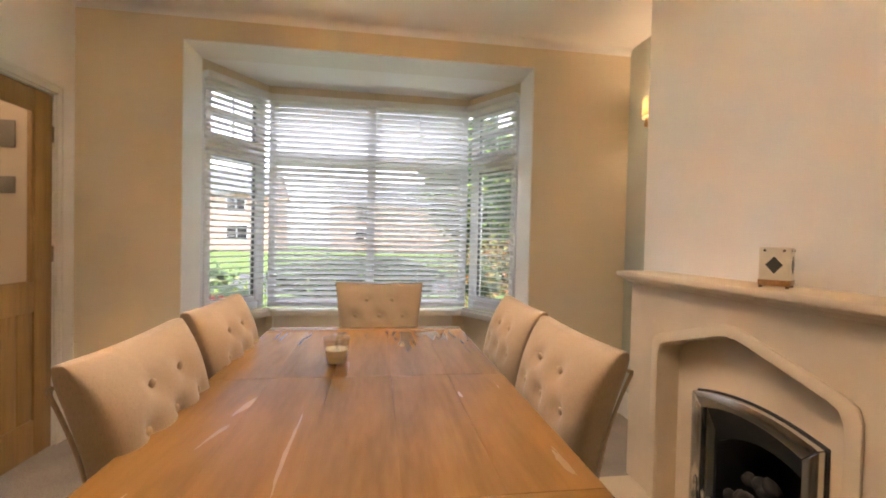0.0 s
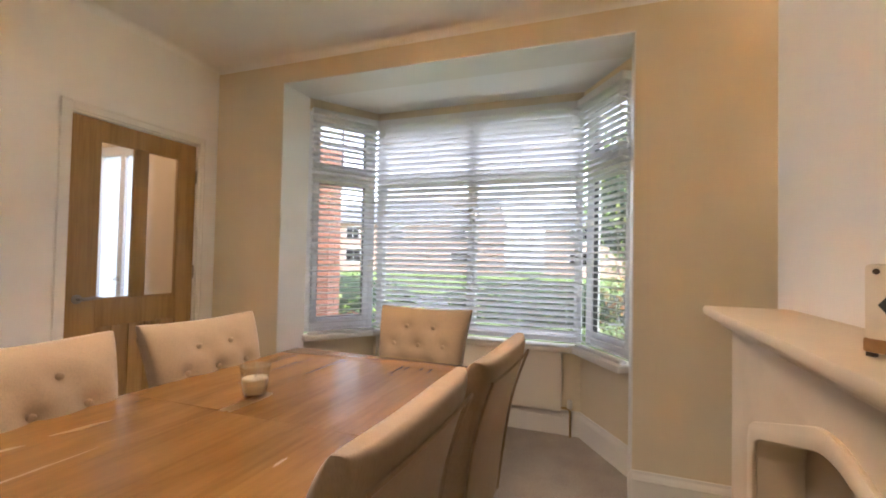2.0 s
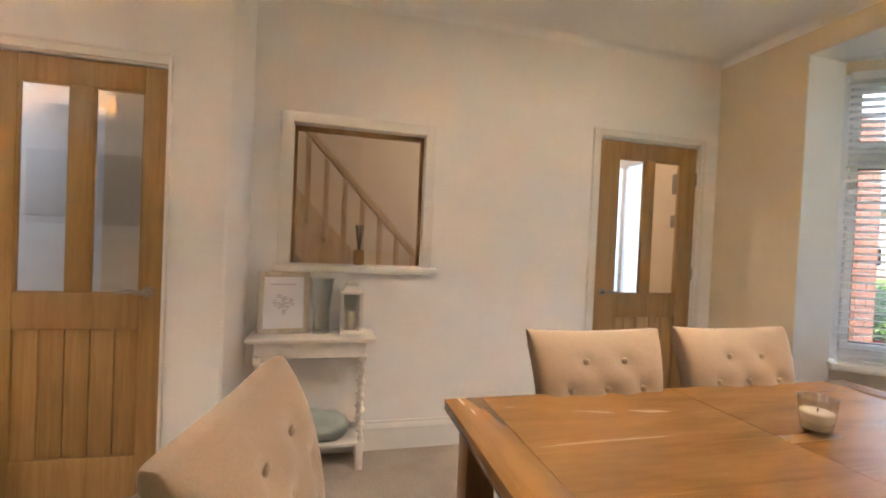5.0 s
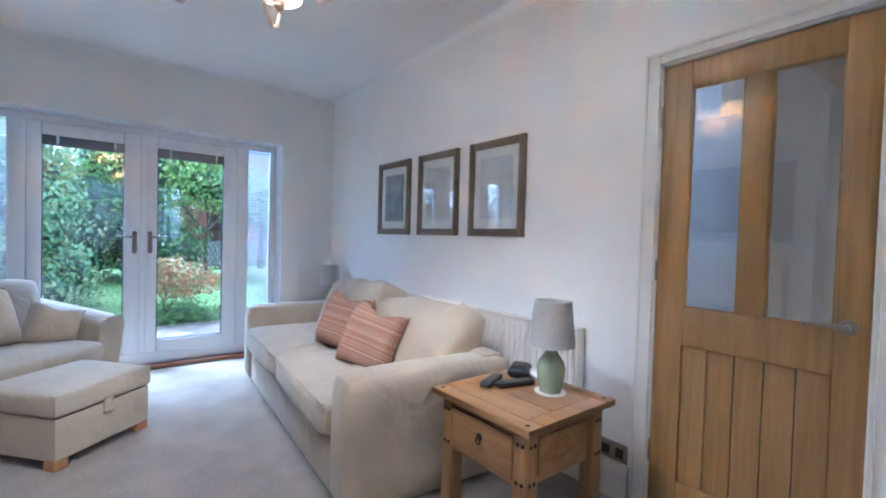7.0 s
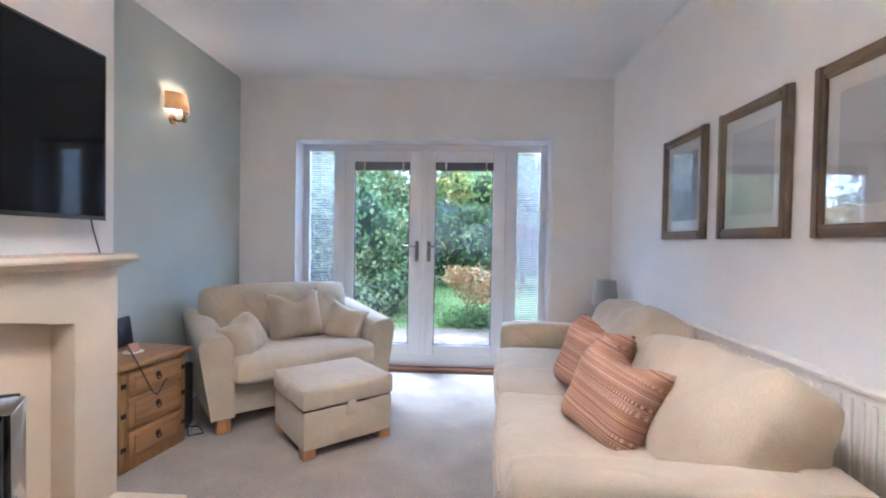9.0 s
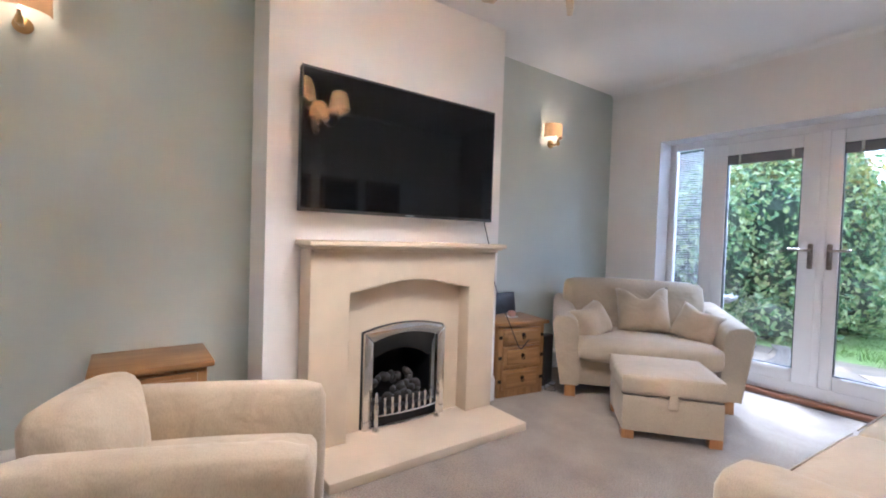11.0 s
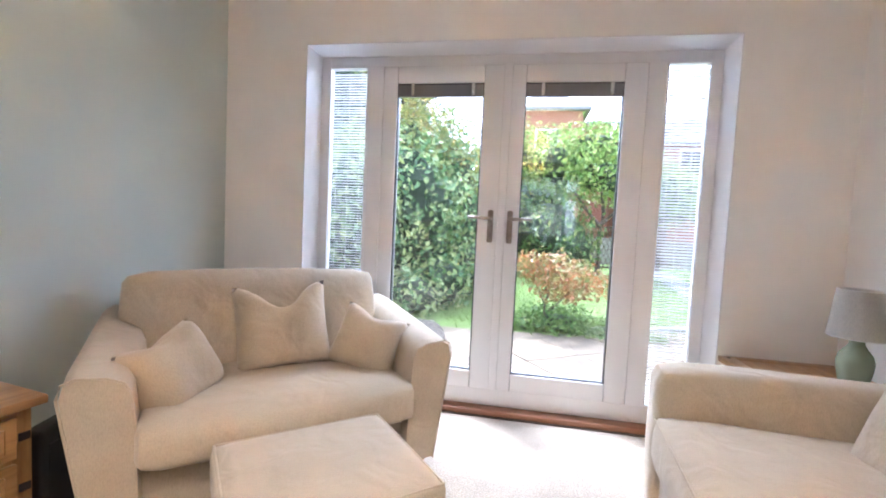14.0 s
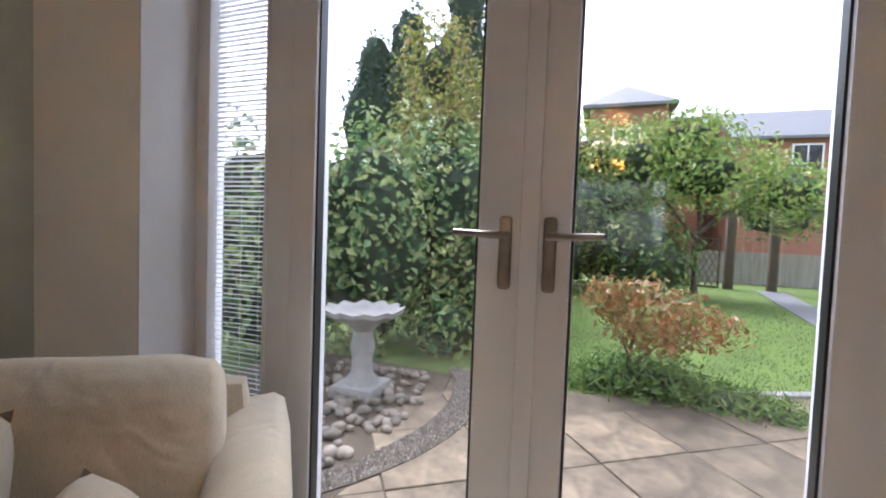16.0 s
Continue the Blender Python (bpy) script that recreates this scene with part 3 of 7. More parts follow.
part("pane", boxes((-0.088, -0.082, 0.43, 1.148, 1.085, 1.85)), GLASS, w).visible_shadow = False


# garden doors: white frame, two glazed leaves, two side lights with blinds inside the glass
def rim(bm, x0, x1, z0, z1, wl, wr, wb, wt, y0, y1, bevel=0.006):
    for r in ((x0, x0 + wl, z0, z1), (x1 - wr, x1, z0, z1), (x0 + wl, x1 - wr, z0, z0 + wb), (x0 + wl, x1 - wr, z1 - wt, z1)):
        box(bm, r[0], r[1], y0, y1, r[2], r[3], bevel=bevel)


def slats(parent, name, x0, x1, z0, z1, y, pitch, depth, tilt, material, thick=0.0016, curve=0.0):
    """Blind slats between two heights: one mesh, shared by an object for each slat."""
    bm = bmesh.new()
    cs = [(-depth / 2, 0), (-depth / 6, curve), (depth / 6, curve), (depth / 2, 0)]
    rows = []
    for x in (x0, x1):
        rows.append([bm.verts.new((x, a, b + s * thick)) for s in (0, 1) for a, b in (cs if s == 0 else cs[::-1])])
    k = len(rows[0])
    bm.faces.new(rows[0])
    bm.faces.new(rows[1])
    for i in range(k):
        bm.faces.new((rows[0][i], rows[0][(i + 1) % k], rows[1][(i + 1) % k], rows[1][i]))
    me = mesh_of(bm, name)
    me.materials.append(material)
    n = int((z1 - z0) / pitch)
    rng = random.Random(n)
    for i in range(n):
        ob = new(name, me)
        ob.parent = parent
        ob.matrix_basis = pose(0, y, z0 + (i + 0.5) * pitch, tilt + rng.uniform(-2.5, 2.5), rng.uniform(-0.08, 0.08), 0)


FD = thing("door_garden", pose(0, 0, 0), "white glazed double garden doors with closed leaves and side lights", "door", kind="structure")
YF = -4.43
bm = bmesh.new()
rim(bm, FX0 + 0.002, FX1 - 0.002, 0.035, FZ - 0.002, 0.055, 0.055, 0.10, 0.062, YF - 0.07, YF)
box(bm, 1.250, 1.345, YF - 0.07, YF, 0.13, 2.016, bevel=0.004)
box(bm, -0.325, -0.232, YF - 0.07, YF, 0.13, 2.016, bevel=0.004)
part("outer_frame", bm, UPVC, FD)
for x0, x1, a, b in ((0.511, 1.247, 0.088, 0.138), (-0.230, 0.507, 0.095, 0.118)):
    bm = bmesh.new()
    rim(bm, x0, x1, 0.135, 2.012, b, a, 0.105, 0.10, YF - 0.068, YF + 0.012, 0.01)
    leaf = part("door_leaf", bm, UPVC, FD)
    g0, g1 = x0 + b, x1 - a
    gk = bmesh.new()
    rim(gk, g0 - 0.002, g1 + 0.002, 0.238, 1.914, 0.008, 0.008, 0.008, 0.008, YF - 0.03, YF + 0.002, 0.0)
    part("gasket", gk, BLACK_PLASTIC, leaf)
    part("pane", boxes((g0, g1, YF - 0.022, YF - 0.016, 0.24, 1.912)), GLASS, leaf).visible_shadow = False
    bl = boxes((g0 + 0.004, g1 - 0.004, YF - 0.014, YF + 0.006, 1.835, 1.905), bevel=0.004)
    part("raised_blind", bl, plain("grey_blind_stack", (0.20, 0.19, 0.20), 0.5), leaf, "raised grey blind in the glass")
    br = bmesh.new()
    for k in (0.10, 0.80):
        box(br, g0 + (g1 - g0) * k, g0 + (g1 - g0) * k + 0.02, YF + 0.004, YF + 0.012, 1.84, 1.912, bevel=0.003)
    part("blind_bracket", br, CHROME, leaf)
part("meeting_strip", boxes((0.488, 0.536, YF + 0.010, YF + 0.024, 0.14, 2.018), bevel=0.006), UPVC, FD)
for x, s in ((0.573, 1), (0.462, -1)):
    hd = bmesh.new()
    lathe_pts = [(0.0, 0.0), (0.014, 0.001), (0.016, 0.004), (0.012, 0.009), (0.0, 0.011)]
    box(hd, x - 0.016, x + 0.016, YF + 0.012, YF + 0.024, 1.003, 1.190, bevel=0.009, seg=3)
    tube(hd, [(x, YF + 0.02, 1.142), (x, YF + 0.055, 1.142), (x + s * 0.03, YF + 0.062, 1.142), (x + s * 0.125, YF + 0.060, 1.146)], [0.010, 0.010, 0.010, 0.008], 10)
    lathe(hd, [(0.010, 0), (0.010, 0.006), (0.0, 0.0065)], pose(x, YF + 0.024, 1.045, -90), 14)
    part("handle", hd, HANDLE_METAL, FD, "worn dark nickel lever handle")
for x0, x1, tilt in ((1.345, 1.593, 20), (-0.546, -0.325, 42)):
    gk = bmesh.new()
    rim(gk, x0 - 0.004, x1 + 0.004, 0.128, 2.018, 0.012, 0.012, 0.012, 0.012, YF - 0.04, YF + 0.003, 0.0)
    part("gasket", gk, UPVC, FD)
    side = part("side_pane", boxes((x0, x1, YF - 0.012, YF - 0.006, 0.132, 2.014)), GLASS, FD)
    side.visible_shadow = False
    slats(side, "slat", x0 + 0.01, x1 - 0.008, 0.14, 2.0, YF - 0.032, 0.0165, 0.0125, tilt, FINE_SLAT, 0.0006, 0.0012)
    cords = bmesh.new()
    for k in (0.2, 0.5, 0.8):
        xx = x0 + (x1 - x0) * k
        tube(cords, [(xx, YF - 0.0245, 0.14), (xx, YF - 0.0245, 2.0)], 0.0009, 4)
    part("cord", cords, SLAT, side)
solid("trim_garden_reveal", boxes((FX0 - 0.001, FX0 + 0.006, YF, BY + 0.003, 0, FZ), (FX1 - 0.006, FX1 + 0.001, YF, BY + 0.003, 0, FZ), (FX0, FX1, YF, BY + 0.003, FZ - 0.006, FZ + 0.001)),
      UPVC, "white reveal round the garden doors", "reveal", kind="structure", smooth=False)
solid("trim_threshold", boxes((FX0 + 0.008, FX1 - 0.008, -4.455, -4.355, 0.0, 0.035), bevel=0.006), wood("reddish_threshold", (0.22, 0.09, 0.045), (0.36, 0.17, 0.09), 0.4, (1.2, 14, 14)),
      "reddish hardwood threshold at the garden doors", "threshold", kind="structure")
solid("trim_carpet_bar", boxes((FX0 + 0.008, FX1 - 0.008, -4.355, -4.340, 0.0, 0.006)), DARK_WOOD, "dark carpet bar at the threshold", "threshold", kind="structure")

# bay windows with slatted blinds
def casement(name, a, b, split, label, fixed):
    m, n = along(a, b)
    m = m @ pose(0, 0.03, 0)
    w = thing(name, m, label, "window", kind="structure")
    z0, z1, zt = 0.64, 2.36, 1.875
    f = bmesh.new()
    rim(f, 0.0, n, z0, z1, 0.055, 0.055, 0.06, 0.055, 0.0, 0.07)
    box(f, 0.055, n - 0.055, 0.0, 0.07, zt - 0.035, zt + 0.035, bevel=0.005)
    for x in split:
        box(f, x - 0.035, x + 0.035, 0.0, 0.07, z0 + 0.06, z1 - 0.055, bevel=0.005)
    part("window_frame", f, UPVC, w)
    edges = [0.055] + [e for x in split for e in (x - 0.035, x + 0.035)] + [n - 0.055]
    for x0, x1 in zip(edges[::2], edges[1::2]):
        for lo, hi in ((z0 + 0.06, zt - 0.035), (zt + 0.035, z1 - 0.055)):
            if fixed:
                part("pane", boxes((x0, x1, 0.030, 0.036, lo, hi)), GLASS, w).visible_shadow = False
                continue
            s = bmesh.new()
            rim(s, x0 + 0.003, x1 - 0.003, lo + 0.003, hi - 0.003, 0.042, 0.042, 0.042, 0.042, -0.012, 0.05, 0.006)
            sash = part("sash", s, UPVC, w)
            g = bmesh.new()
            rim(g, x0 + 0.044, x1 - 0.044, lo + 0.044, hi - 0.044, 0.007, 0.007, 0.007, 0.007, 0.0, 0.03, 0.0)
            part("gasket", g, BLACK_PLASTIC, sash)
            part("pane", boxes((x0 + 0.045, x1 - 0.045, 0.015, 0.021, lo + 0.045, hi - 0.045)), GLASS, sash).visible_shadow = False
            if hi > zt + 0.1:
                g = bmesh.new()
                xm, zm = (x0 + x1) / 2, (lo + hi) / 2
                box(g, xm - 0.008, xm + 0.008, 0.008, 0.014, lo + 0.045, hi - 0.045)
                box(g, x0 + 0.045, x1 - 0.045, 0.008, 0.014, zm - 0.008, zm + 0.008)
                part("glazing_bar", g, UPVC, sash)
                h = bmesh.new()
                box(h, xm - 0.05, xm + 0.05, -0.030, -0.012, lo + 0.012, lo + 0.030, bevel=0.005)
                part("catch", h, GLOSS_WHITE, sash)
    return w, m, n


BB = [(-0.842, 3.60), (-0.507, 4.08), (1.145, 4.08), (1.446, 3.60)]
blind_label = "white slatted venetian blind, lowered and half open"
for i, (name, split) in enumerate((("window_1", []), ("window_2", [0.826]), ("window_3", []))):
    w, m, n = casement(name, BB[i], BB[i + 1], split, "white framed bay window with a small upper light", i == 1)
    b = thing("venetian_blind", m, blind_label, "blind", "blinds in the bay")
    part("headrail", boxes((0.012, n - 0.012, -0.100, -0.040, 2.302, 2.352), bevel=0.004), SLAT, b)
    bottom = 0.70 if i == 1 else 0.655
    part("bottom_rail", boxes((0.02, n - 0.02, -0.093, -0.047, bottom - 0.03, bottom - 0.006), bevel=0.004), SLAT, b)
    slats(b, "slat", 0.02, n - 0.02, bottom, 2.30, -0.070, 0.0432, 0.046, {0: -13, 1: -42, 2: -12}[i], SLAT, 0.0026, 0.002)
    for k in ((0.10, 0.90) if i != 1 else (0.06, 0.30, 0.52, 0.74, 0.94)):
        for yy in (-0.092, -0.048):
            c = bmesh.new()
            tube(c, [(n * k, yy, bottom - 0.02), (n * k, yy, 2.31)], 0.0014, 4)
            part("ladder_cord", c, SLAT, b)
    c = bmesh.new()
    tube(c, [(n * 0.955, -0.102, 2.30), (n * 0.955, -0.104, 1.45 if i == 1 else 1.2)], 0.0016, 5)
    lathe(c, [(0.002, 0.0), (0.006, -0.012), (0.005, -0.04), (0.0, -0.041)], pose(n * 0.955, -0.104, 1.45 if i == 1 else 1.2), 8)
    part("pull_cord", c, SLAT, b)
# sill boards following the bay
for name, k in (("trim_sill_bay", 0),):
    bm = bmesh.new()
    for a, b in zip(BB, BB[1:]):
        m, n = along(a, b)
        box(bm, -0.02, n + 0.02, -0.105, 0.05, 0.590, 0.632, bevel=0.008, at=m)
    solid(name, bm, GLOSS_WHITE, "white painted sill boards of the bay", "window sill", kind="structure")

# ---- hall and kitchen behind the glass ----
HALL_WALL = plain("hall_wall_paint", (0.72, 0.60, 0.44), 0.7, vary=0.03, scale=2)
solid("wall_hall_far", boxes((-2.95, -2.83, RET, 3.3, 0, CEIL), (-2.95, -2.83, -1.2, RET, 0, CEIL)), HALL_WALL, "cream painted hall wall behind the stairs", "wall", kind="structure", smooth=False)
solid("wall_hall_front", boxes((-2.95, -2.85, 3.3, 3.42, 0, CEIL), (-2.17, -1.55, 3.3, 3.42, 0, CEIL), (-2.85, -2.17, 3.3, 3.42, 2.12, CEIL)), HALL_WALL, "cream painted wall round the front door", "wall", kind="structure", smooth=False)
d = thing("door_front", pose(-2.85, 3.33, 0), "white front door with frosted daylit panes", "door", kind="structure")
bm = bmesh.new()
rim(bm, 0.0, 0.68, 0.0, 2.12, 0.06, 0.06, 0.10, 0.08, 0, 0.06)
box(bm, 0.31, 0.37, 0.0, 0.06, 0.10, 2.04, bevel=0.005)
part("frame", bm, UPVC, d)
for x0, x1, z0, z1 in ((0.06, 0.31, 0.10, 2.04), (0.37, 0.62, 0.10, 2.04)):
    part("pane", boxes((x0, x1, 0.027, 0.033, z0, z1)), FROST, d).visible_shadow = False
b = bmesh.new()
lathe(b, [(0.02, 0), (0.02, 0.01), (0.01, 0.012), (0.01, 0.04), (0.0, 0.041)], pose(0.34, 0.0, 1.0, 90), 14)
part("door_handle", b, CHROME, d)

st = thing("staircase", pose(-2.0, 0, 0), "pale wooden staircase with turned-up handrail and square spindles", "staircase")
def stair_z(y, off): return off - 1.07 * (y - 0.53)
part("string", prism([(-0.75, stair_z(-0.75, 1.30)), (1.55, stair_z(1.55, 1.30)), (1.55, 0.0), (1.42, 0.0), (-0.75, stair_z(-0.75, 1.02))], 0.035, "x"), PALE_PINE, st, smooth=False)
part("panel", prism([(-0.75, stair_z(-0.75, 1.02)), (1.40, stair_z(1.40, 1.02)), (1.40, 0.0), (-0.75, 0.0)], 0.02, "x", -0.03), HALL_WALL, st, smooth=False)
part("handrail", prism([(-0.75, stair_z(-0.75, 1.92)), (1.50, stair_z(1.50, 1.92)), (1.50, stair_z(1.50, 1.85)), (-0.75, stair_z(-0.75, 1.85))], 0.06, "x", -0.012, bevel=0.008), PALE_PINE, st)
for k in range(17):
    y = -0.66 + k * 0.125
    part("spindle", boxes((0.0, 0.035, y - 0.0175, y + 0.0175, stair_z(y, 1.30) - 0.03, stair_z(y, 1.86)), bevel=0.003), PALE_PINE, st)
part("newel_post", boxes((-0.03, 0.06, 1.50, 1.59, 0, 1.15), bevel=0.006), PALE_PINE, st)
part("wall_string", prism([(-0.75, stair_z(-0.75, 1.44)), (1.45, stair_z(1.45, 1.44)), (1.45, stair_z(1.45, 1.26)), (-0.75, stair_z(-0.75, 1.26))], 0.025, "x", -0.82), PALE_PINE, st)
for k in range(9):
    y1 = 1.45 - k * 0.19
    part("step", boxes((-0.80, -0.0, y1 - 0.215, y1, 0.203 * k, 0.203 * (k + 1) - 0.004), bevel=0.006), CARPET, st)
KITCHEN = plain("kitchen_wall_paint", (0.78, 0.78, 0.76), 0.6)
solid("wall_kitchen", boxes((-3.2, -3.1, -4.54, 0.08, 0, CEIL), (-3.1, WX - 0.12, -4.54, -4.42, 0, CEIL), (-3.1, DX - 0.12, -0.02, 0.08, 0, CEIL)),
      KITCHEN, "white painted walls of the room behind the oak door", "wall", kind="structure", smooth=False)
c = thing("tall_cupboard", pose(-3.09, -1.5, 0), "tall white cupboard in the room behind the oak door", "cupboard")
part("body", boxes((0, 0.55, 0, 0.6, 0, 2.1), bevel=0.004), GLOSS_WHITE, c)
for z0, z1 in ((0.1, 1.3), (1.31, 2.09)):
    part("cupboard_door", boxes((0.55, 0.57, 0.004, 0.596, z0, z1), bevel=0.003), UPVC, c)
r = solid("reed_diffuser", boxes((-0.03, 0.03, -0.03, 0.03, 0.0, 0.09), bevel=0.012, seg=3), plain("amber_jar", (0.45, 0.27, 0.12), 0.2), "amber reed diffuser with dark sticks on the inner sill", "diffuser", at=pose(-1.53, 0.80, 1.085))
bm = bmesh.new()
for k in range(7):
    a = k * 0.9
    tube(bm, [(0, 0, 0.05), (0.02 * math.cos(a), 0.024 * math.sin(a), 0.24)], 0.003, 5)
part("reed", bm, DARK_WOOD, r)
for z, h in ((1.71, 0.16), (1.44, 0.10)):
    solid("wall_plaque", boxes((-0.05, 0.05, -0.012, 0.0, 0.0, h), bevel=0.004), plain("grey_plaque", (0.20, 0.18, 0.16), 0.5) if "grey_plaque" not in bpy.data.materials else bpy.data.materials["grey_plaque"], "small dark plaque on the hall wall", "plaque", "hall plaques", at=pose(-1.79, 3.299, z))

# ---- dining end ----
TX0, TX1, TY0, TY1, TZ = -0.135, 0.818, 0.997, 2.645, 0.765
table = thing("dining_table", pose(0, 0, 0), "extending oiled oak dining table with chunky legs", "table")
JY = 1.822
for y0, y1, k in ((TY0, JY - 0.001, 0), (JY + 0.001, TY1, 1)):
    n = 5
    w = (TX1 - TX0) / n
    leaf = part("tabletop", boxes((TX0, TX1, y0, y1, TZ - 0.034, TZ - 0.004), bevel=0.003), TABLE_OAK, table)
    for i in range(n):
        ya, yb = (y0 + 0.12, y1) if k == 0 else (y0, y1 - 0.12)
        part("plank", boxes((TX0 + i * w, TX0 + (i + 1) * w, ya, yb, TZ - 0.03, TZ), bevel=0.0005, seg=1), TABLE_OAK, leaf)
    part("end_board", boxes((TX0, TX1, TY0, TY0 + 0.1197, TZ - 0.03, TZ), bevel=0.002) if k == 0 else boxes((TX0, TX1, TY1 - 0.1197, TY1, TZ - 0.03, TZ), bevel=0.002), TABLE_OAK_X, leaf)
for y in (TY0 + 0.06, TY1 - 0.085):
    part("apron", boxes((TX0 + 0.09, TX1 - 0.09, y, y + 0.025, TZ - 0.13, TZ - 0.034), bevel=0.003), TABLE_OAK_X, table)
for x in (TX0 + 0.045, TX1 - 0.07):
    part("apron", boxes((x, x + 0.025, TY0 + 0.14, TY1 - 0.14, TZ - 0.13, TZ - 0.034), bevel=0.003), TABLE_OAK, table)
for x in (TX0 + 0.03, TX1 - 0.12):
    for y in (TY0 + 0.04, TY1 - 0.13):
        part("leg", boxes((x, x + 0.09, y, y + 0.09, 0, TZ - 0.034), bevel=0.008), wood("oak_leg", (0.18, 0.086, 0.020), (0.265, 0.134, 0.034), 0.33, (12, 12, 0.9)) if (x, y) == (TX0 + 0.03, TY0 + 0.04) else bpy.data.materials["oak_leg"], table)

# buttoned dining chair, facing +y
BUTTONS = [(-0.30, 0.84), (0.30, 0.84), (-0.58, 0.67), (0.0, 0.67), (0.58, 0.67), (-0.30, 0.50), (0.30, 0.50)]


def chair_back_line(v):
    """Depth and height of the back's middle, from the seat (0) to the rolled top (1)."""
    z = 0.42 + 0.53 * v
    y = -0.19 - 0.06 * v - 0.05 * max(0, v - 0.55) ** 1.6 * 2.2
    return y, z


def chair_back():
    """Padded back, closed all round: a tufted front, a plain rear, soft sides and a rolled top."""
    bm = bmesh.new()
    n, mm = 26, 32
    us = [math.sin(math.pi / 2 * (2 * i / n - 1)) for i in range(n + 1)]
    vs = [math.sin(math.pi / 2 * (j / mm)) for j in range(mm + 1)]
    pairs = [(a, b) for a in BUTTONS for b in BUTTONS if a < b and 0.05 < abs(a[1] - b[1]) < 0.25 and abs(a[0] - b[0]) < 0.4]
    rings = []
    for v in vs:
        y, z = chair_back_line(v)
        w = 0.220 + 0.010 * v + 0.030 * v ** 3
        crown = (1 - v ** 9) ** 0.5
        front, rear = [], []
        for u in us:
            side = (1 - abs(u) ** 5) ** 0.5
            d = 0.020 + 0.060 * side * crown if crown > 0 else 0.020
            for bu, bv in BUTTONS:
                du, dv = (u - bu) * w, (v - bv) * 0.53
                d -= 0.021 * side * crown * math.exp(-(du * du + dv * dv) / 0.0009)
            for (bu, bv), (cu, cv) in pairs:
                ax, az, bx, bz = bu * w, bv * 0.53, cu * w, cv * 0.53
                px, pz = u * w, v * 0.53
                k = max(0, min(1, ((px - ax) * (bx - ax) + (pz - az) * (bz - az)) / ((bx - ax) ** 2 + (bz - az) ** 2)))
                dd = (px - ax - k * (bx - ax)) ** 2 + (pz - az - k * (bz - az)) ** 2
                d -= 0.005 * side * crown * math.exp(-dd / 0.00012)
            lift = 0.010 * abs(u) ** 2 * max(0, v - 0.7) / 0.3
            front.append(bm.verts.new((u * w, y + d * (0.35 + 0.65 * crown), z + lift)))
            rear.append(bm.verts.new((u * w * 0.99, y - (0.036 + 0.030 * v ** 3) * (0.45 + 0.55 * side) * (0.25 + 0.75 * crown), z + lift)))
        rings.append(front + rear[::-1])
    k = len(rings[0])
    for r0, r1 in zip(rings, rings[1:]):
        for i in range(k):
            bm.faces.new((r0[i], r0[(i + 1) % k], r1[(i + 1) % k], r1[i]))
    top = rings[-1]
    for i in range(n):
        bm.faces.new((top[i], top[i + 1], top[k - 2 - i], top[k - 1 - i]))
    return bm


def dining_chair(at, label):
    c = thing("dining_chair", at, label, "chair", "chairs round the table")
    back = part("backrest", chair_back(), CHAIR_CLOTH, c, angle=70)
    for bu, bv in BUTTONS:
        y, z = chair_back_line(bv)
        w = 0.220 + 0.010 * bv + 0.030 * bv ** 3
        b = bmesh.new()
        lathe(b, [(0.011, -0.002), (0.012, 0.003), (0.009, 0.007), (0.0, 0.009)], pose(bu * w, y + 0.054, z, -90 - 8), 14)
        part("button", b, CHAIR_CLOTH, back)
    p = bmesh.new()
    for s in (-1, 1):
        pts = []
        for k in range(21):
            v = 0.90 * k / 20
            y, z = chair_back_line(v)
            pts.append((s * (0.220 + 0.010 * v + 0.030 * v ** 3) * 0.93, y - 0.032 - 0.028 * v ** 3, z + 0.009 * max(0, v - 0.7) / 0.3))
        tube(p, pts, 0.0045, 6)
    y, z = chair_back_line(0.90)
    tube(p, [(u * 0.235, y - 0.052, z + 0.009 * u * u) for u in [k / 8 - 1 for k in range(17)]], 0.0045, 6)
    part("piping", p, CHAIR_CLOTH, back)
    s = padded(0.47, 0.47, 0.12, (0.004, 0.006, 0.014), 0.03, 7)
    part("seat", s, CHAIR_CLOTH, c, at=pose(0, 0.06, 0.425))
    for x in (-0.19, 0.19):
        for y0, ty in ((0.25, 0.0), (-0.17, -0.06)):
            b = bmesh.new()
            tube(b, [(x, y0 + ty, 0.0), (x, y0 + ty * 0.4, 0.2), (x, y0, 0.38)], [0.014, 0.019, 0.023], 4)
            part("leg", b, DARK_WOOD, c, smooth=False)
    return c


lab = "beige linen dining chair with a buttoned rolled back, pushed in"
ch = dining_chair(pose(0.06, 1.56, 0, 0, 0, -90), lab)
for x, y, r in ((0.04, 2.175, -91), (0.695, 1.59, 90), (0.725, 2.17, 88.5), (0.40, 2.74, 180), (0.370, 0.765, -10)):
    copy_thing(ch, pose(x, y, 0, 0, 0, r))

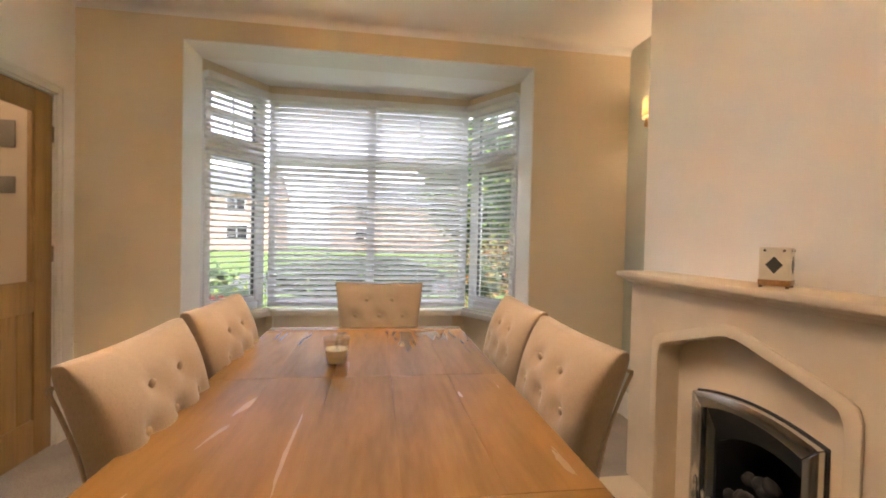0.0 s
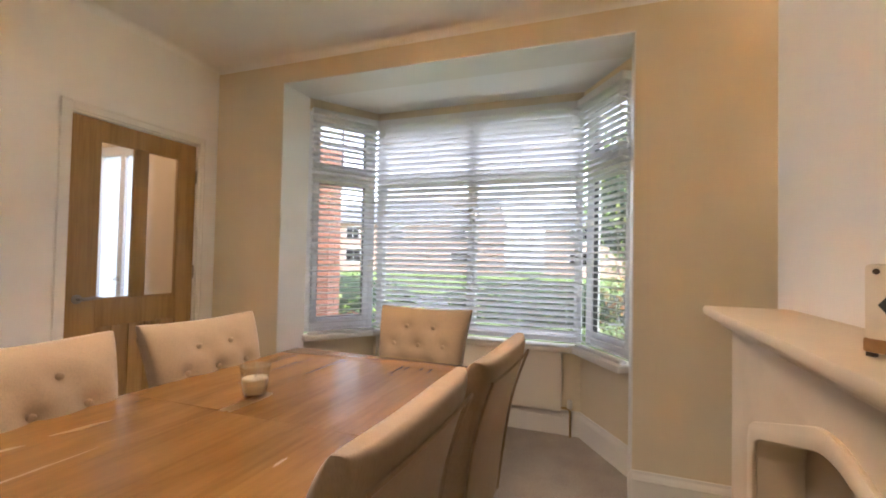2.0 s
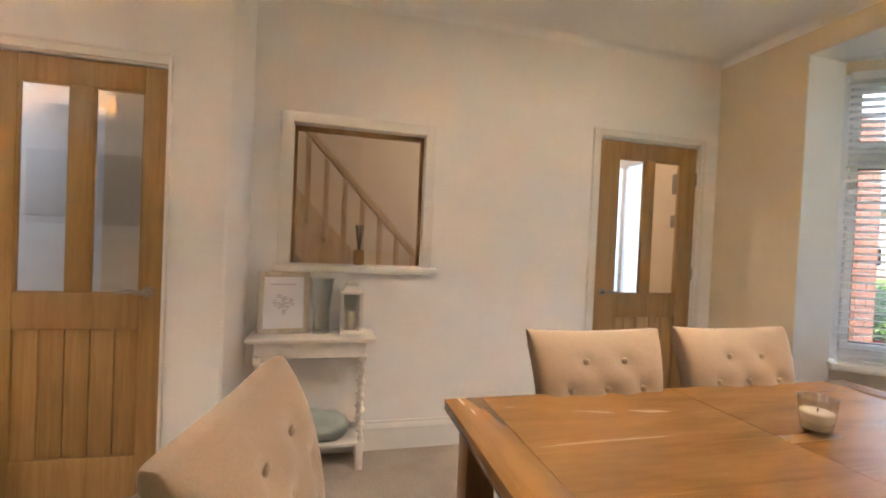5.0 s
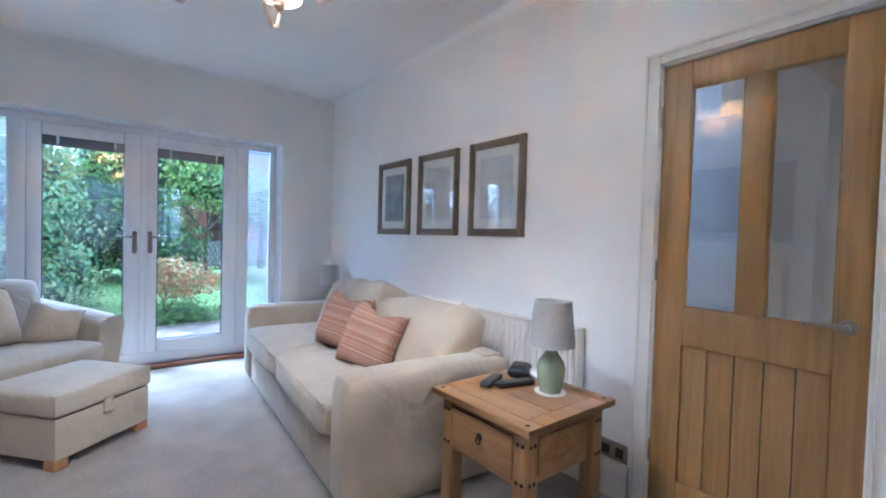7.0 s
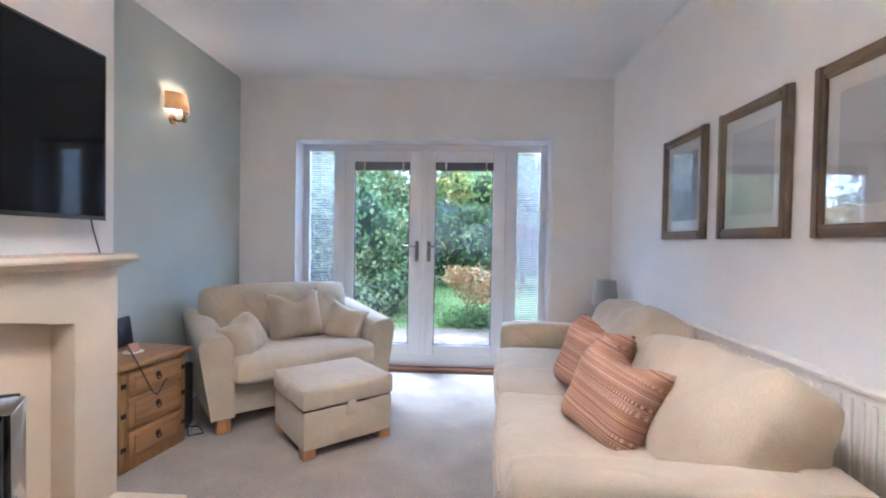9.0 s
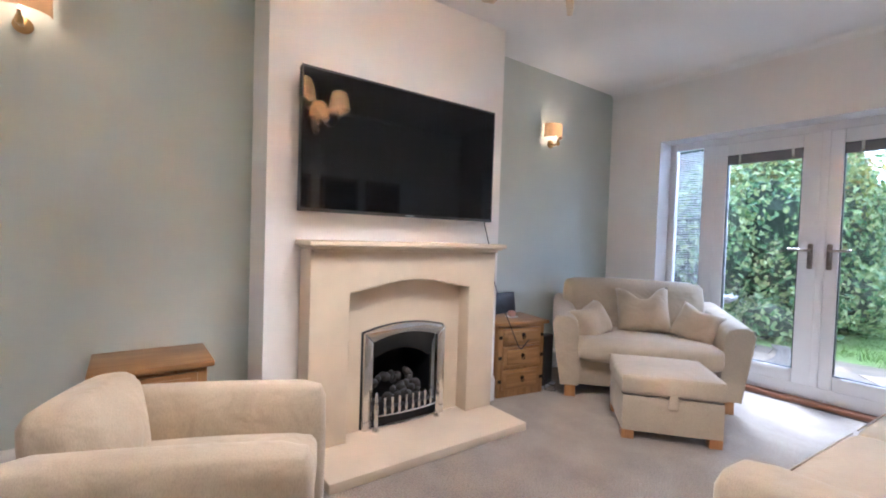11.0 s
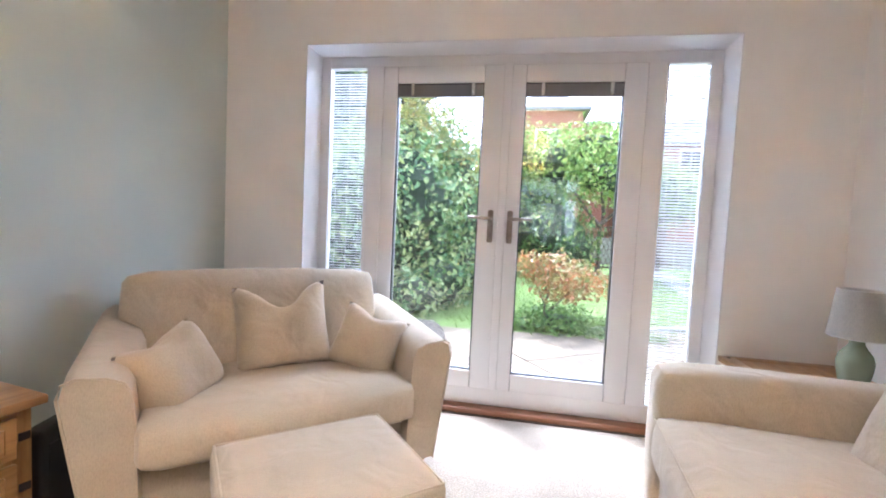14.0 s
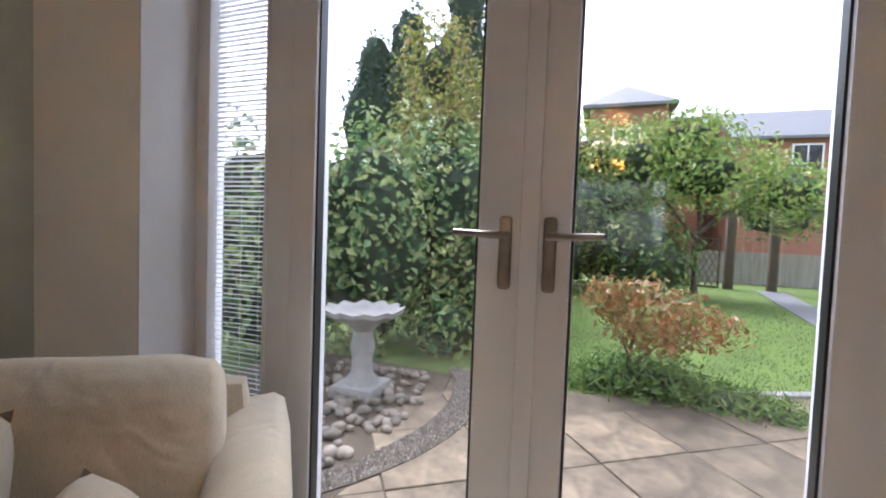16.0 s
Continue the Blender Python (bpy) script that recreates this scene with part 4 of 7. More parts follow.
# candle in a glass on the table
cg = thing("candle_glass", pose(0.245, 1.965, TZ), "small clear tumbler with a white candle on the table", "candle")
TUMBLER = clear_glass("tumbler_glass", (0.94, 0.95, 0.94), 0.15)
b = bmesh.new()
lathe(b, [(0.0, 0.0), (0.033, 0.0), (0.036, 0.004), (0.047, 0.098), (0.045, 0.098), (0.033, 0.010), (0.0, 0.009)], steps=28)
part("tumbler", b, TUMBLER, cg).visible_shadow = False
b = bmesh.new()
lathe(b, [(0.0, 0.011), (0.0325, 0.011), (0.040, 0.056), (0.036, 0.060), (0.0, 0.058)], steps=24)
part("wax", b, plain("candle_wax", (0.82, 0.74, 0.60), 0.5, vary=0.03), cg)
b = bmesh.new()
tube(b, [(0, 0, 0.056), (0.002, 0, 0.068)], 0.0015, 5)
part("wick", b, BLACK_PLASTIC, cg)


# ---- chandeliers ----
IVORY = plain("ivory_metal", (0.70, 0.60, 0.46), 0.35, vary=0.06)
SHADE = bpy.data.materials.new("lit_fabric_shade")
SHADE.use_nodes = True
nn, ll = SHADE.node_tree.nodes, SHADE.node_tree.links
bs = nn["Principled BSDF"]
bs.inputs["Base Color"].default_value = (0.86, 0.70, 0.44, 1)
bs.inputs["Roughness"].default_value = 0.8
tl = nn.new("ShaderNodeBsdfTranslucent")
tl.inputs[0].default_value = (0.80, 0.54, 0.24, 1)
mx = nn.new("ShaderNodeMixShader")
mx.inputs[0].default_value = 0.38
ll.new(bs.outputs[0], mx.inputs[1])
ll.new(tl.outputs[0], mx.inputs[2])
ll.new(mx.outputs[0], nn["Material Output"].inputs[0])
BULB = glow("bulb_glass", (1.0, 0.78, 0.45), 5.0)


def chandelier(x, y, spin, low, watts, k=1.0, bell=1.0, cloth_of=SHADE):
    """Five curled arms on a turned stem, each with a candle bulb under a small shade. k: size."""
    c = thing("chandelier", pose(x, y, 0, 0, 0, spin), "ivory metal chandelier with five lit fabric shades", "ceiling lamp", "chandeliers")
    b = bmesh.new()
    turned = [(0.0, low - 0.032), (0.014, low - 0.029), (0.027, low - 0.012), (0.029, low + 0.010), (0.022, low + 0.030), (0.036, low + 0.040), (0.054, low + 0.062), (0.064, low + 0.078), (0.062, low + 0.086), (0.030, low + 0.098), (0.014, low + 0.11),
              (0.013, low + 0.20), (0.024, low + 0.22), (0.014, low + 0.24), (0.008, low + 0.26)]
    lathe(b, [(r * k, low + (z - low) * k) for r, z in turned] + [(0.008, CEIL - 0.05), (0.045, CEIL - 0.035), (0.055, CEIL)], steps=20)
    part("stem", b, IVORY, c)
    for i in range(5):
        a = 2 * math.pi * i / 5
        u = Vector((math.cos(a), math.sin(a), 0))
        def at(r, z): return (u.x * r * k, u.y * r * k, low + z * k)
        arm = bmesh.new()
        tube(arm, [at(0.03, 0.085), at(0.07, 0.11), at(0.105, 0.10), at(0.135, 0.05), at(0.165, 0.005), at(0.20, -0.015), at(0.232, 0.0), at(0.245, 0.04), at(0.245, 0.06)], 0.0065 * k, 8)
        tube(arm, [at(0.15, 0.035), at(0.155, 0.06), at(0.17, 0.068), at(0.178, 0.055), at(0.17, 0.045)], 0.004 * k, 6)
        arm_ob = part("arm", arm, IVORY, c)
        q = pose(u.x * 0.245 * k, u.y * 0.245 * k, low) @ Matrix.Scale(k, 4)
        cup = bmesh.new()
        lathe(cup, [(0.006, 0.05), (0.012, 0.058), (0.016, 0.07), (0.013, 0.075), (0.024, 0.085), (0.024, 0.09), (0.011, 0.092), (0.011, 0.125), (0.0, 0.126)], q, 14)
        part("candle_cup", cup, IVORY, arm_ob)
        bl = bmesh.new()
        lathe(bl, [(0.009, 0.126), (0.016, 0.142), (0.014, 0.158), (0.004, 0.176), (0.0, 0.178)], q, 12)
        part("light_bulb", bl, BULB, arm_ob).visible_shadow = False
        sh = bmesh.new()
        steps = 24
        prof = [(0.056 * bell, 0.095), (0.053 * bell, 0.125), (0.047 * bell, 0.165), (0.041, 0.205)]
        rings = [[sh.verts.new(q @ Vector((r * math.cos(2 * math.pi * i / steps), r * math.sin(2 * math.pi * i / steps), z))) for i in range(steps)] for r, z in prof]
        for r0, r1 in zip(rings, rings[1:]):
            for i in range(steps):
                sh.faces.new((r0[i], r0[(i + 1) % steps], r1[(i + 1) % steps], r1[i]))
        bmesh.ops.solidify(sh, geom=list(sh.faces), thickness=0.0015)
        part("shade", sh, cloth_of, arm_ob, "pale pleated fabric shade, lit")
        bulb((c.matrix_basis @ Vector((u.x * 0.245 * k, u.y * 0.245 * k, low + 0.150 * k))), watts)
    return c


SHADE_WARM = SHADE.copy()
SHADE_WARM.name = "apricot_fabric_shade"
SHADE_WARM.node_tree.nodes["Mix Shader"].inputs[0].default_value = 0.16
SHADE_WARM.node_tree.nodes["Principled BSDF"].inputs["Base Color"].default_value = (0.70, 0.48, 0.30, 1)
chandelier(0.30, 1.815, 16, 2.135, 4.4)
chandelier(0.475, -1.40, 13, 2.00, 4.0, 1.25, 1.2, SHADE_WARM)


# ---- radiators ----
def radiator(name, at, w, h, label, ribs):
    """x across, front towards -y, off the floor."""
    r = thing(name, at, label, "radiator", "radiators")
    b = bmesh.new()
    box(b, 0, w, -0.062, -0.045, 0, h, bevel=0.006)
    box(b, 0, w, -0.030, -0.014, 0, h, bevel=0.006)
    part("panel", b, RADIATOR, r)
    if ribs:
        n = int(w / 0.04)
        rib = mesh_of(boxes((0.3 * w / n, 0.75 * w / n, -0.072, -0.060, 0.035, h - 0.035), bevel=0.005), "rib", True)
        rib.materials.append(RADIATOR)
        for i in range(n):
            ob = new("rib", rib)
            ob.parent = r
            ob.matrix_basis = pose(i * w / n, 0, 0)
    part("top_grille", boxes((-0.004, w + 0.004, -0.072, -0.008, h - 0.012, h + 0.004), bevel=0.003), RADIATOR, r)
    for x in (-0.005, w - 0.003):
        part("side_cover", boxes((x, x + 0.008, -0.072, -0.008, 0.01, h), bevel=0.002), RADIATOR, r)
    return r


rb = radiator("radiator", pose(-0.44, 4.08, 0.175), 1.455, 0.44, "low white panel radiator under the bay window", False)
b = bmesh.new()
tube(b, [(1.46, -0.04, 0.02), (1.50, -0.04, 0.02), (1.52, -0.04, 0.0), (1.52, -0.04, -0.175)], 0.008, 8)
part("pipe", b, BRASS, rb)
b = bmesh.new()
lathe(b, [(0.014, 0), (0.018, 0.005), (0.018, 0.05), (0.012, 0.06), (0.0, 0.061)], pose(1.515, -0.04, 0.02), 16)
part("valve", b, GLOSS_WHITE, rb)
radiator("radiator", pose(WX, -3.60, 0.17, 0, 0, 90), 2.45, 0.605, "long white ribbed radiator behind the sofa", True)


# ---- fireplaces ----
def arch_line(kind, y0, y1, zs, za, n=24):
    """The upper edge of a fire opening, from y0 to y1."""
    if kind == "tudor":
        m, f = (y0 + y1) / 2, 0.05
        pts = [(y0, zs - 0.06), (y0 + 0.015, zs - 0.02), (y0 + 0.05, zs), (m - f, za - 0.005), (m - f + 0.03, za), (m + f - 0.03, za), (m + f, za - 0.005), (y1 - 0.05, zs), (y1 - 0.015, zs - 0.02), (y1, zs - 0.06)]
        return pts
    pts = []
    for k in range(n + 1):
        s = k / n
        pts.append((y0 + (y1 - y0) * s, zs + (za - zs) * (0.5 - 0.5 * math.cos(2 * math.pi * s)) ** 0.75))
    return pts


def fireplace(cy, at_x, label, kind, half, mant_half, mant_z, o_half, zs, za, gas_half=0.275):
    """Stone surround on a chimney breast, mantel shelf, hearth and a coal-effect gas fire. Room side towards -x."""
    f = thing("fireplace", pose(at_x, cy, 0), label, "fireplace", "fireplaces")
    front = -0.165
    edge = arch_line(kind, -o_half, o_half, zs, za)
    outline = [(-half, 0.05), (-half, mant_z - 0.045), (half, mant_z - 0.045), (half, 0.05), (o_half, 0.05)] + edge[::-1] + [(-o_half, 0.05)]
    part("surround", prism(outline, 0.163, "x", front, bevel=0.006), STONE, f)
    inner = [(a * 1.0, b) for a, b in edge]
    if kind == "tudor":
        grown = arch_line(kind, -o_half - 0.045, o_half + 0.045, zs + 0.03, za + 0.045)
        ring = [(-o_half - 0.045, 0.05)] + grown + [(o_half + 0.045, 0.05), (o_half + 0.001, 0.05)] + edge[::-1] + [(-o_half - 0.001, 0.05)]
        part("moulding", prism(ring, 0.012, "x", front - 0.010, bevel=0.005), STONE, f)
    for y0, y1, z0 in ((-o_half - 0.02, -0.235, 0.05), (0.235, o_half + 0.02, 0.05), (-0.235, 0.235, 0.585)):
        part("back_panel", boxes((-0.062, -0.045, y0, y1, z0, za + 0.03)), STONE, f)
    m = bmesh.new()
    box(m, front - 0.075, -0.002, -mant_half, mant_half, mant_z - 0.028, mant_z, bevel=0.008)
    box(m, front - 0.055, -0.002, -mant_half + 0.02, mant_half - 0.02, mant_z - 0.040, mant_z - 0.026, bevel=0.005)
    box(m, front - 0.035, -0.002, -mant_half + 0.04, mant_half - 0.04, mant_z - 0.056, mant_z - 0.038, bevel=0.005)
    part("mantel_shelf", m, STONE, f)
    h = 0.60
    part("hearth", boxes((-0.485, -0.002, -h - 0.02, h + 0.02, 0.0, 0.05), bevel=0.006), STONE, f)
    # gas fire
    g = part("fire_box", boxes((-0.02, 0.30, -0.228, 0.228, 0.05, 0.06), (0.28, 0.30, -0.228, 0.228, 0.05, 0.59), (-0.02, 0.30, -0.228, -0.215, 0.05, 0.59), (-0.02, 0.30, 0.215, 0.228, 0.05, 0.59), (-0.02, 0.30, -0.228, 0.228, 0.58, 0.592)), BLACK_METAL, f, "black fire box", smooth=False)
    x1 = -0.062
    def top(y): return 0.640 - 0.040 * (y / gas_half) ** 2
    n = 12
    ys = [-gas_half + 2 * gas_half * k / n for k in range(n + 1)]
    ring = [(y, top(y)) for y in ys] + [(y * 0.80, top(y) - 0.052) for y in ys[::-1]]
    part("trim_top", prism(ring, 0.035, "x", x1 - 0.035, bevel=0.004), CHROME, f, "polished chrome trim")
    for s in (-1, 1):
        q = [(s * gas_half, 0.052), (s * gas_half, top(gas_half) - 0.002), (s * gas_half * 0.80, top(gas_half) - 0.052), (s * gas_half * 0.80, 0.052)]
        part("trim_side", prism(q, 0.033, "x", x1 - 0.034, bevel=0.004), CHROME, f)
        part("trim_foot", boxes((x1 - 0.037, x1, min(s * gas_half, s * gas_half * 0.8) - 0.001, max(s * gas_half, s * gas_half * 0.8) + 0.001, 0.052, 0.105), bevel=0.003), CHROME, f)
    part("rear_edge", prism([(y * 1.025, top(y) + 0.006) for y in ys] + [(gas_half * 1.025, 0.052), (gas_half * 0.98, 0.052)] + [(y * 0.98, top(y) - 0.02) for y in ys[::-1]] + [(-gas_half * 0.98, 0.052), (-gas_half * 1.025, 0.052)], 0.012, "x", x1 - 0.002), BLACK_METAL, f, smooth=False)
    hood = bmesh.new()
    rows = []
    for i in range(13):
        y = -0.214 + 0.428 * i / 12
        e = 1 - (y / 0.214) ** 2
        rows.append([hood.verts.new(q) for q in ((x1 - 0.018, y, 0.566 + 0.032 * e), (x1 + 0.012, y, 0.50 + 0.03 * e), (x1 + 0.05, y, 0.405 + 0.07 * e), (x1 + 0.06, y, 0.405 + 0.07 * e), (x1 + 0.03, y, 0.566 + 0.03 * e))])
    for r0, r1 in zip(rows, rows[1:]):
        for i in range(5):
            hood.faces.new((r0[i], r0[(i + 1) % 5], r1[(i + 1) % 5], r1[i]))
    hood.faces.new(rows[0])
    hood.faces.new(rows[-1])
    part("hood", hood, plain("dark_grey_hood", (0.035, 0.038, 0.043), 0.3, 0.5, vary=0.05) if "dark_grey_hood" not in bpy.data.materials else bpy.data.materials["dark_grey_hood"], f, "dark grey curved hood")
    rng = random.Random(4 if kind == "tudor" else 9)
    for k in range(34):
        r = rng.uniform(0.022, 0.036)
        y = rng.uniform(-0.18, 0.18)
        row = k % 3
        x = -0.03 + 0.055 * row + rng.uniform(-0.012, 0.012)
        z = 0.17 + 0.05 * row + rng.uniform(-0.01, 0.03) - 0.12 * (y / 0.2) ** 2 * 0.4
        b = bmesh.new()
        bmesh.ops.create_icosphere(b, subdivisions=2, radius=r)
        for v in b.verts:
            v.co *= 1 + 0.22 * noise.noise(v.co * 26 + Vector((k, row, 0)))
            v.co.z *= 0.78
            v.co.y *= 1.15
        part("coal", b, COAL, g, at=pose(x, y, z, rng.uniform(0, 90), rng.uniform(0, 90), rng.uniform(0, 180)))
    part("ash_pan", boxes((x1 - 0.030, 0.10, -0.212, 0.212, 0.06, 0.15), bevel=0.004), BLACK_METAL, f)
    fret = bmesh.new()
    bow = [(x1 - 0.055 - 0.022 * (1 - (y / 0.205) ** 2), y) for y in [-0.205 + 0.41 * k / 16 for k in range(17)]]
    tube(fret, [(x, y, 0.135) for x, y in bow], 0.007, 8)
    tube(fret, [(x, y, 0.072) for x, y in bow], 0.006, 8)
    fr = part("fret", fret, CHROME, f, "chrome front fret")
    for k in range(8):
        y = -0.155 + 0.31 * k / 7
        x = x1 - 0.055 - 0.022 * (1 - (y / 0.205) ** 2)
        b = bmesh.new()
        lathe(b, [(0.006, 0.138), (0.009, 0.150), (0.011, 0.165), (0.008, 0.185), (0.006, 0.205), (0.009, 0.222), (0.008, 0.236), (0.0, 0.240)], pose(x, y, 0), 12)
        part("baluster", b, CHROME, fr)
    for s in (-1, 1):
        b = bmesh.new()
        lathe(b, [(0.020, 0.050), (0.020, 0.060), (0.012, 0.075), (0.015, 0.105), (0.011, 0.14), (0.017, 0.165), (0.014, 0.195), (0.008, 0.215), (0.012, 0.232), (0.008, 0.262), (0.0, 0.274)], pose(x1 - 0.06, s * 0.207, 0), 14)
        part("corner_post", b, CHROME, fr)
    return f


fireplace(1.78, BX, "cream stone fireplace with an angular arch and a chrome gas fire", "tudor", 0.64, 0.665, 1.088, 0.405, 0.79, 0.888)
fireplace(-1.665, BX, "cream stone fireplace with a curved arch and a chrome gas fire", "curve", 0.615, 0.645, 1.116, 0.402, 0.845, 0.905)

# candle holder on the dining mantel
cv = thing("candle_holder", pose(1.715, 1.655, 1.088, 0, 0, 35), "square cream holder with black diamonds on the mantel", "candle holder")
CREAM_GLAZE = plain("cream_glaze", (0.72, 0.66, 0.54), 0.35, vary=0.08, scale=20)
part("body", boxes((-0.043, 0.043, -0.043, 0.043, 0.014, 0.135), bevel=0.006), CREAM_GLAZE, cv)
part("base", boxes((-0.044, 0.044, -0.044, 0.044, 0.006, 0.028), bevel=0.004), PINE, cv)
for i, (x, y) in enumerate(((-0.036, -0.036), (0.036, -0.036), (-0.036, 0.036), (0.036, 0.036))):
    part("foot", boxes((x - 0.005, x + 0.005, y - 0.005, y + 0.005, 0, 0.007)), DARK_WOOD, cv)
for a in (0, 90, 180, 270):
    part("diamond", prism([(0, 0.047), (0.024, 0.076), (0, 0.105), (-0.024, 0.076)], 0.002, "y", -0.0445), BLACK_PLASTIC, cv, smooth=False, at=pose(0, 0, 0, 0, 0, a))
    # dark discs: the shade inside small holes is put into their colour
    bm = bmesh.new()
    for x in (-0.026, 0.026):
        lathe(bm, [(0.0045, 0), (0.0045, 0.0012), (0.0, 0.0013)], pose(x, -0.0435, 0.124, 90), 8)
    part("hole", bm, DARK_WOOD, cv, at=pose(0, 0, 0, 0, 0, a))

# white side table with twisted legs under the inner window
WPAINT = plain("white_furniture_paint", (0.76, 0.71, 0.64), 0.45, vary=0.04, scale=8, grain=80, bump=0.08, depth=0.001)
sd = thing("side_table", pose(-1.305, 0.56, 0), "white painted side table with barley-twist legs", "table")
part("tabletop", boxes((-0.12, 0.125, -0.325, 0.33, 0.694, 0.716), bevel=0.005), WPAINT, sd)
part("apron", boxes((-0.10, 0.095, -0.28, 0.28, 0.61, 0.694), bevel=0.003), WPAINT, sd)
part("shelf", boxes((-0.10, 0.10, -0.29, 0.29, 0.13, 0.148), bevel=0.003), WPAINT, sd)
for x in (-0.085, 0.082):
    for y in (-0.265, 0.265):
        b = bmesh.new()
        steps, rings = 12, 60
        prev = None
        for k in range(rings + 1):
            z = 0.15 + 0.45 * k / rings
            tw = 2 * math.pi * 6 * k / rings
            ring = []
            for i in range(steps):
                a = 2 * math.pi * i / steps
                r = 0.013 + 0.0055 * math.cos(2 * (a - tw / 1.0) / 1.0)
                ring.append(b.verts.new((x + 0.005 * math.cos(tw) + r * math.cos(a), y + 0.005 * math.sin(tw) + r * math.sin(a), z)))
            if prev:
                for i in range(steps):
                    b.faces.new((prev[i], prev[(i + 1) % steps], ring[(i + 1) % steps], ring[i]))
            prev = ring
        box(b, x - 0.02, x + 0.02, y - 0.02, y + 0.02, 0.0, 0.15, bevel=0.003)
        box(b, x - 0.02, x + 0.02, y - 0.02, y + 0.02, 0.59, 0.62, bevel=0.003)
        part("leg", b, WPAINT, sd, "white barley-twist leg")
pf = thing("photo_frame", pose(-1.315, 0.405, 0.716, -0, -12, 6), "pale wooden frame with a heart print, leaning on the side table", "picture frame")
PF = wood("limed_wood", (0.50, 0.42, 0.32), (0.62, 0.54, 0.43), 0.5, (10, 10, 1.5))
b = bmesh.new()
for r in ((-0.13, -0.102, 0, 0.335), (0.102, 0.13, 0, 0.335), (-0.102, 0.102, 0, 0.028), (-0.102, 0.102, 0.307, 0.335)):
    box(b, -0.01, 0.01, r[0], r[1], r[2], r[3], bevel=0.003)
part("frame", b, PF, pf)
part("print", boxes((-0.004, 0.002, -0.103, 0.103, 0.027, 0.308)), plain("print_paper", (0.80, 0.79, 0.80), 0.5, vary=0.01), pf)
hb = bmesh.new()
rng = random.Random(3)
for k in range(70):
    a, q = rng.uniform(0, 2 * math.pi), math.sqrt(rng.random())
    hx = q * 16 * math.sin(a) ** 3 / 17 * 0.062
    hz = q * (13 * math.cos(a) - 5 * math.cos(2 * a) - 2 * math.cos(3 * a) - math.cos(4 * a)) / 17 * 0.062
    box(hb, 0.002, 0.0032, hx - 0.008, hx + 0.008, 0.165 + hz - 0.003, 0.165 + hz + 0.003)
box(hb, 0.002, 0.0032, -0.07, 0.06, 0.262, 0.268)
part("heart_motif", hb, plain("faded_print", (0.55, 0.52, 0.56), 0.6), pf, smooth=False)
part("strut", boxes((-0.10, -0.01, -0.02, 0.02, 0.0, 0.004)), DARK_WOOD, pf)
vs = thing("glass_vase", pose(-1.335, 0.600, 0.716), "tall clear glass vase on the white side table", "vase")
b = bmesh.new()
lathe(b, [(0.0, 0.0), (0.045, 0.0), (0.047, 0.01), (0.043, 0.06), (0.045, 0.16), (0.062, 0.30), (0.059, 0.30), (0.041, 0.16), (0.039, 0.06), (0.04, 0.02), (0.0, 0.018)], steps=24)
part("vase_body", b, TUMBLER, vs).visible_shadow = False
ln = thing("lantern", pose(-1.325, 0.760, 0.716), "small cream metal candle lantern with glass sides", "lantern")
part("base", boxes((-0.062, 0.062, -0.062, 0.062, 0.0, 0.022), bevel=0.004), WPAINT, ln)
for x in (-0.052, 0.052):
    for y in (-0.052, 0.052):
        part("post", boxes((x - 0.008, x + 0.008, y - 0.008, y + 0.008, 0.022, 0.225)), WPAINT, ln)
b = bmesh.new()
box(b, -0.064, 0.064, -0.064, 0.064, 0.222, 0.238, bevel=0.003)
lathe(b, [(0.075, 0.238), (0.050, 0.262), (0.045, 0.270), (0.050, 0.274), (0.030, 0.290), (0.0, 0.294)], pose(0, 0, 0, 0, 0, 45), 4)
part("roof", b, WPAINT, ln, smooth=False)
for a in (0, 90, 180, 270):
    part("pane", boxes((-0.044, 0.044, -0.054, -0.052, 0.024, 0.222)), TUMBLER, ln, at=pose(0, 0, 0, 0, 0, a)).visible_shadow = False
b = bmesh.new()
lathe(b, [(0.026, 0.022), (0.026, 0.12), (0.0, 0.121)], steps=16)
part("candle", b, bpy.data.materials["candle_wax"], ln)
bag = padded(0.20, 0.28, 0.12, (0.02, 0.02, 0.03), 0.05, 6, 0.03, 5)
solid("folded_throw", bag, cloth("grey_green_cloth", (0.36, 0.40, 0.36)), "crumpled grey-green cloth under the white side table", "throw", at=pose(-1.30, 0.60, 0.208))
solid("black_bag", padded(0.12, 0.10, 0.13, (0.01, 0.02, 0.01), 0.03, 5, 0.012, 8), BLACK_PLASTIC, "small black bag on the shelf of the side table", "bag", at=pose(-1.29, 0.345, 0.214))


def wall_socket(at, name="wall_socket"):
    s = thing(name, at, "brushed bronze double wall socket", "socket", "wall sockets")
    part("plate", boxes((0, 0.007, -0.073, 0.073, -0.043, 0.043), bevel=0.002), PEWTER, s)
    for y in (-0.035, 0.035):
        part("socket_face", boxes((0.006, 0.009, y - 0.02, y + 0.02, -0.025, 0.02)), BLACK_PLASTIC, s)
        part("switch", boxes((0.006, 0.011, y - 0.006, y + 0.006, 0.024, 0.036), bevel=0.001), PEWTER, s)
    return s


wall_socket(pose(DX, 1.60, 0.217))
wall_socket(pose(WX, -0.975, 0.225))

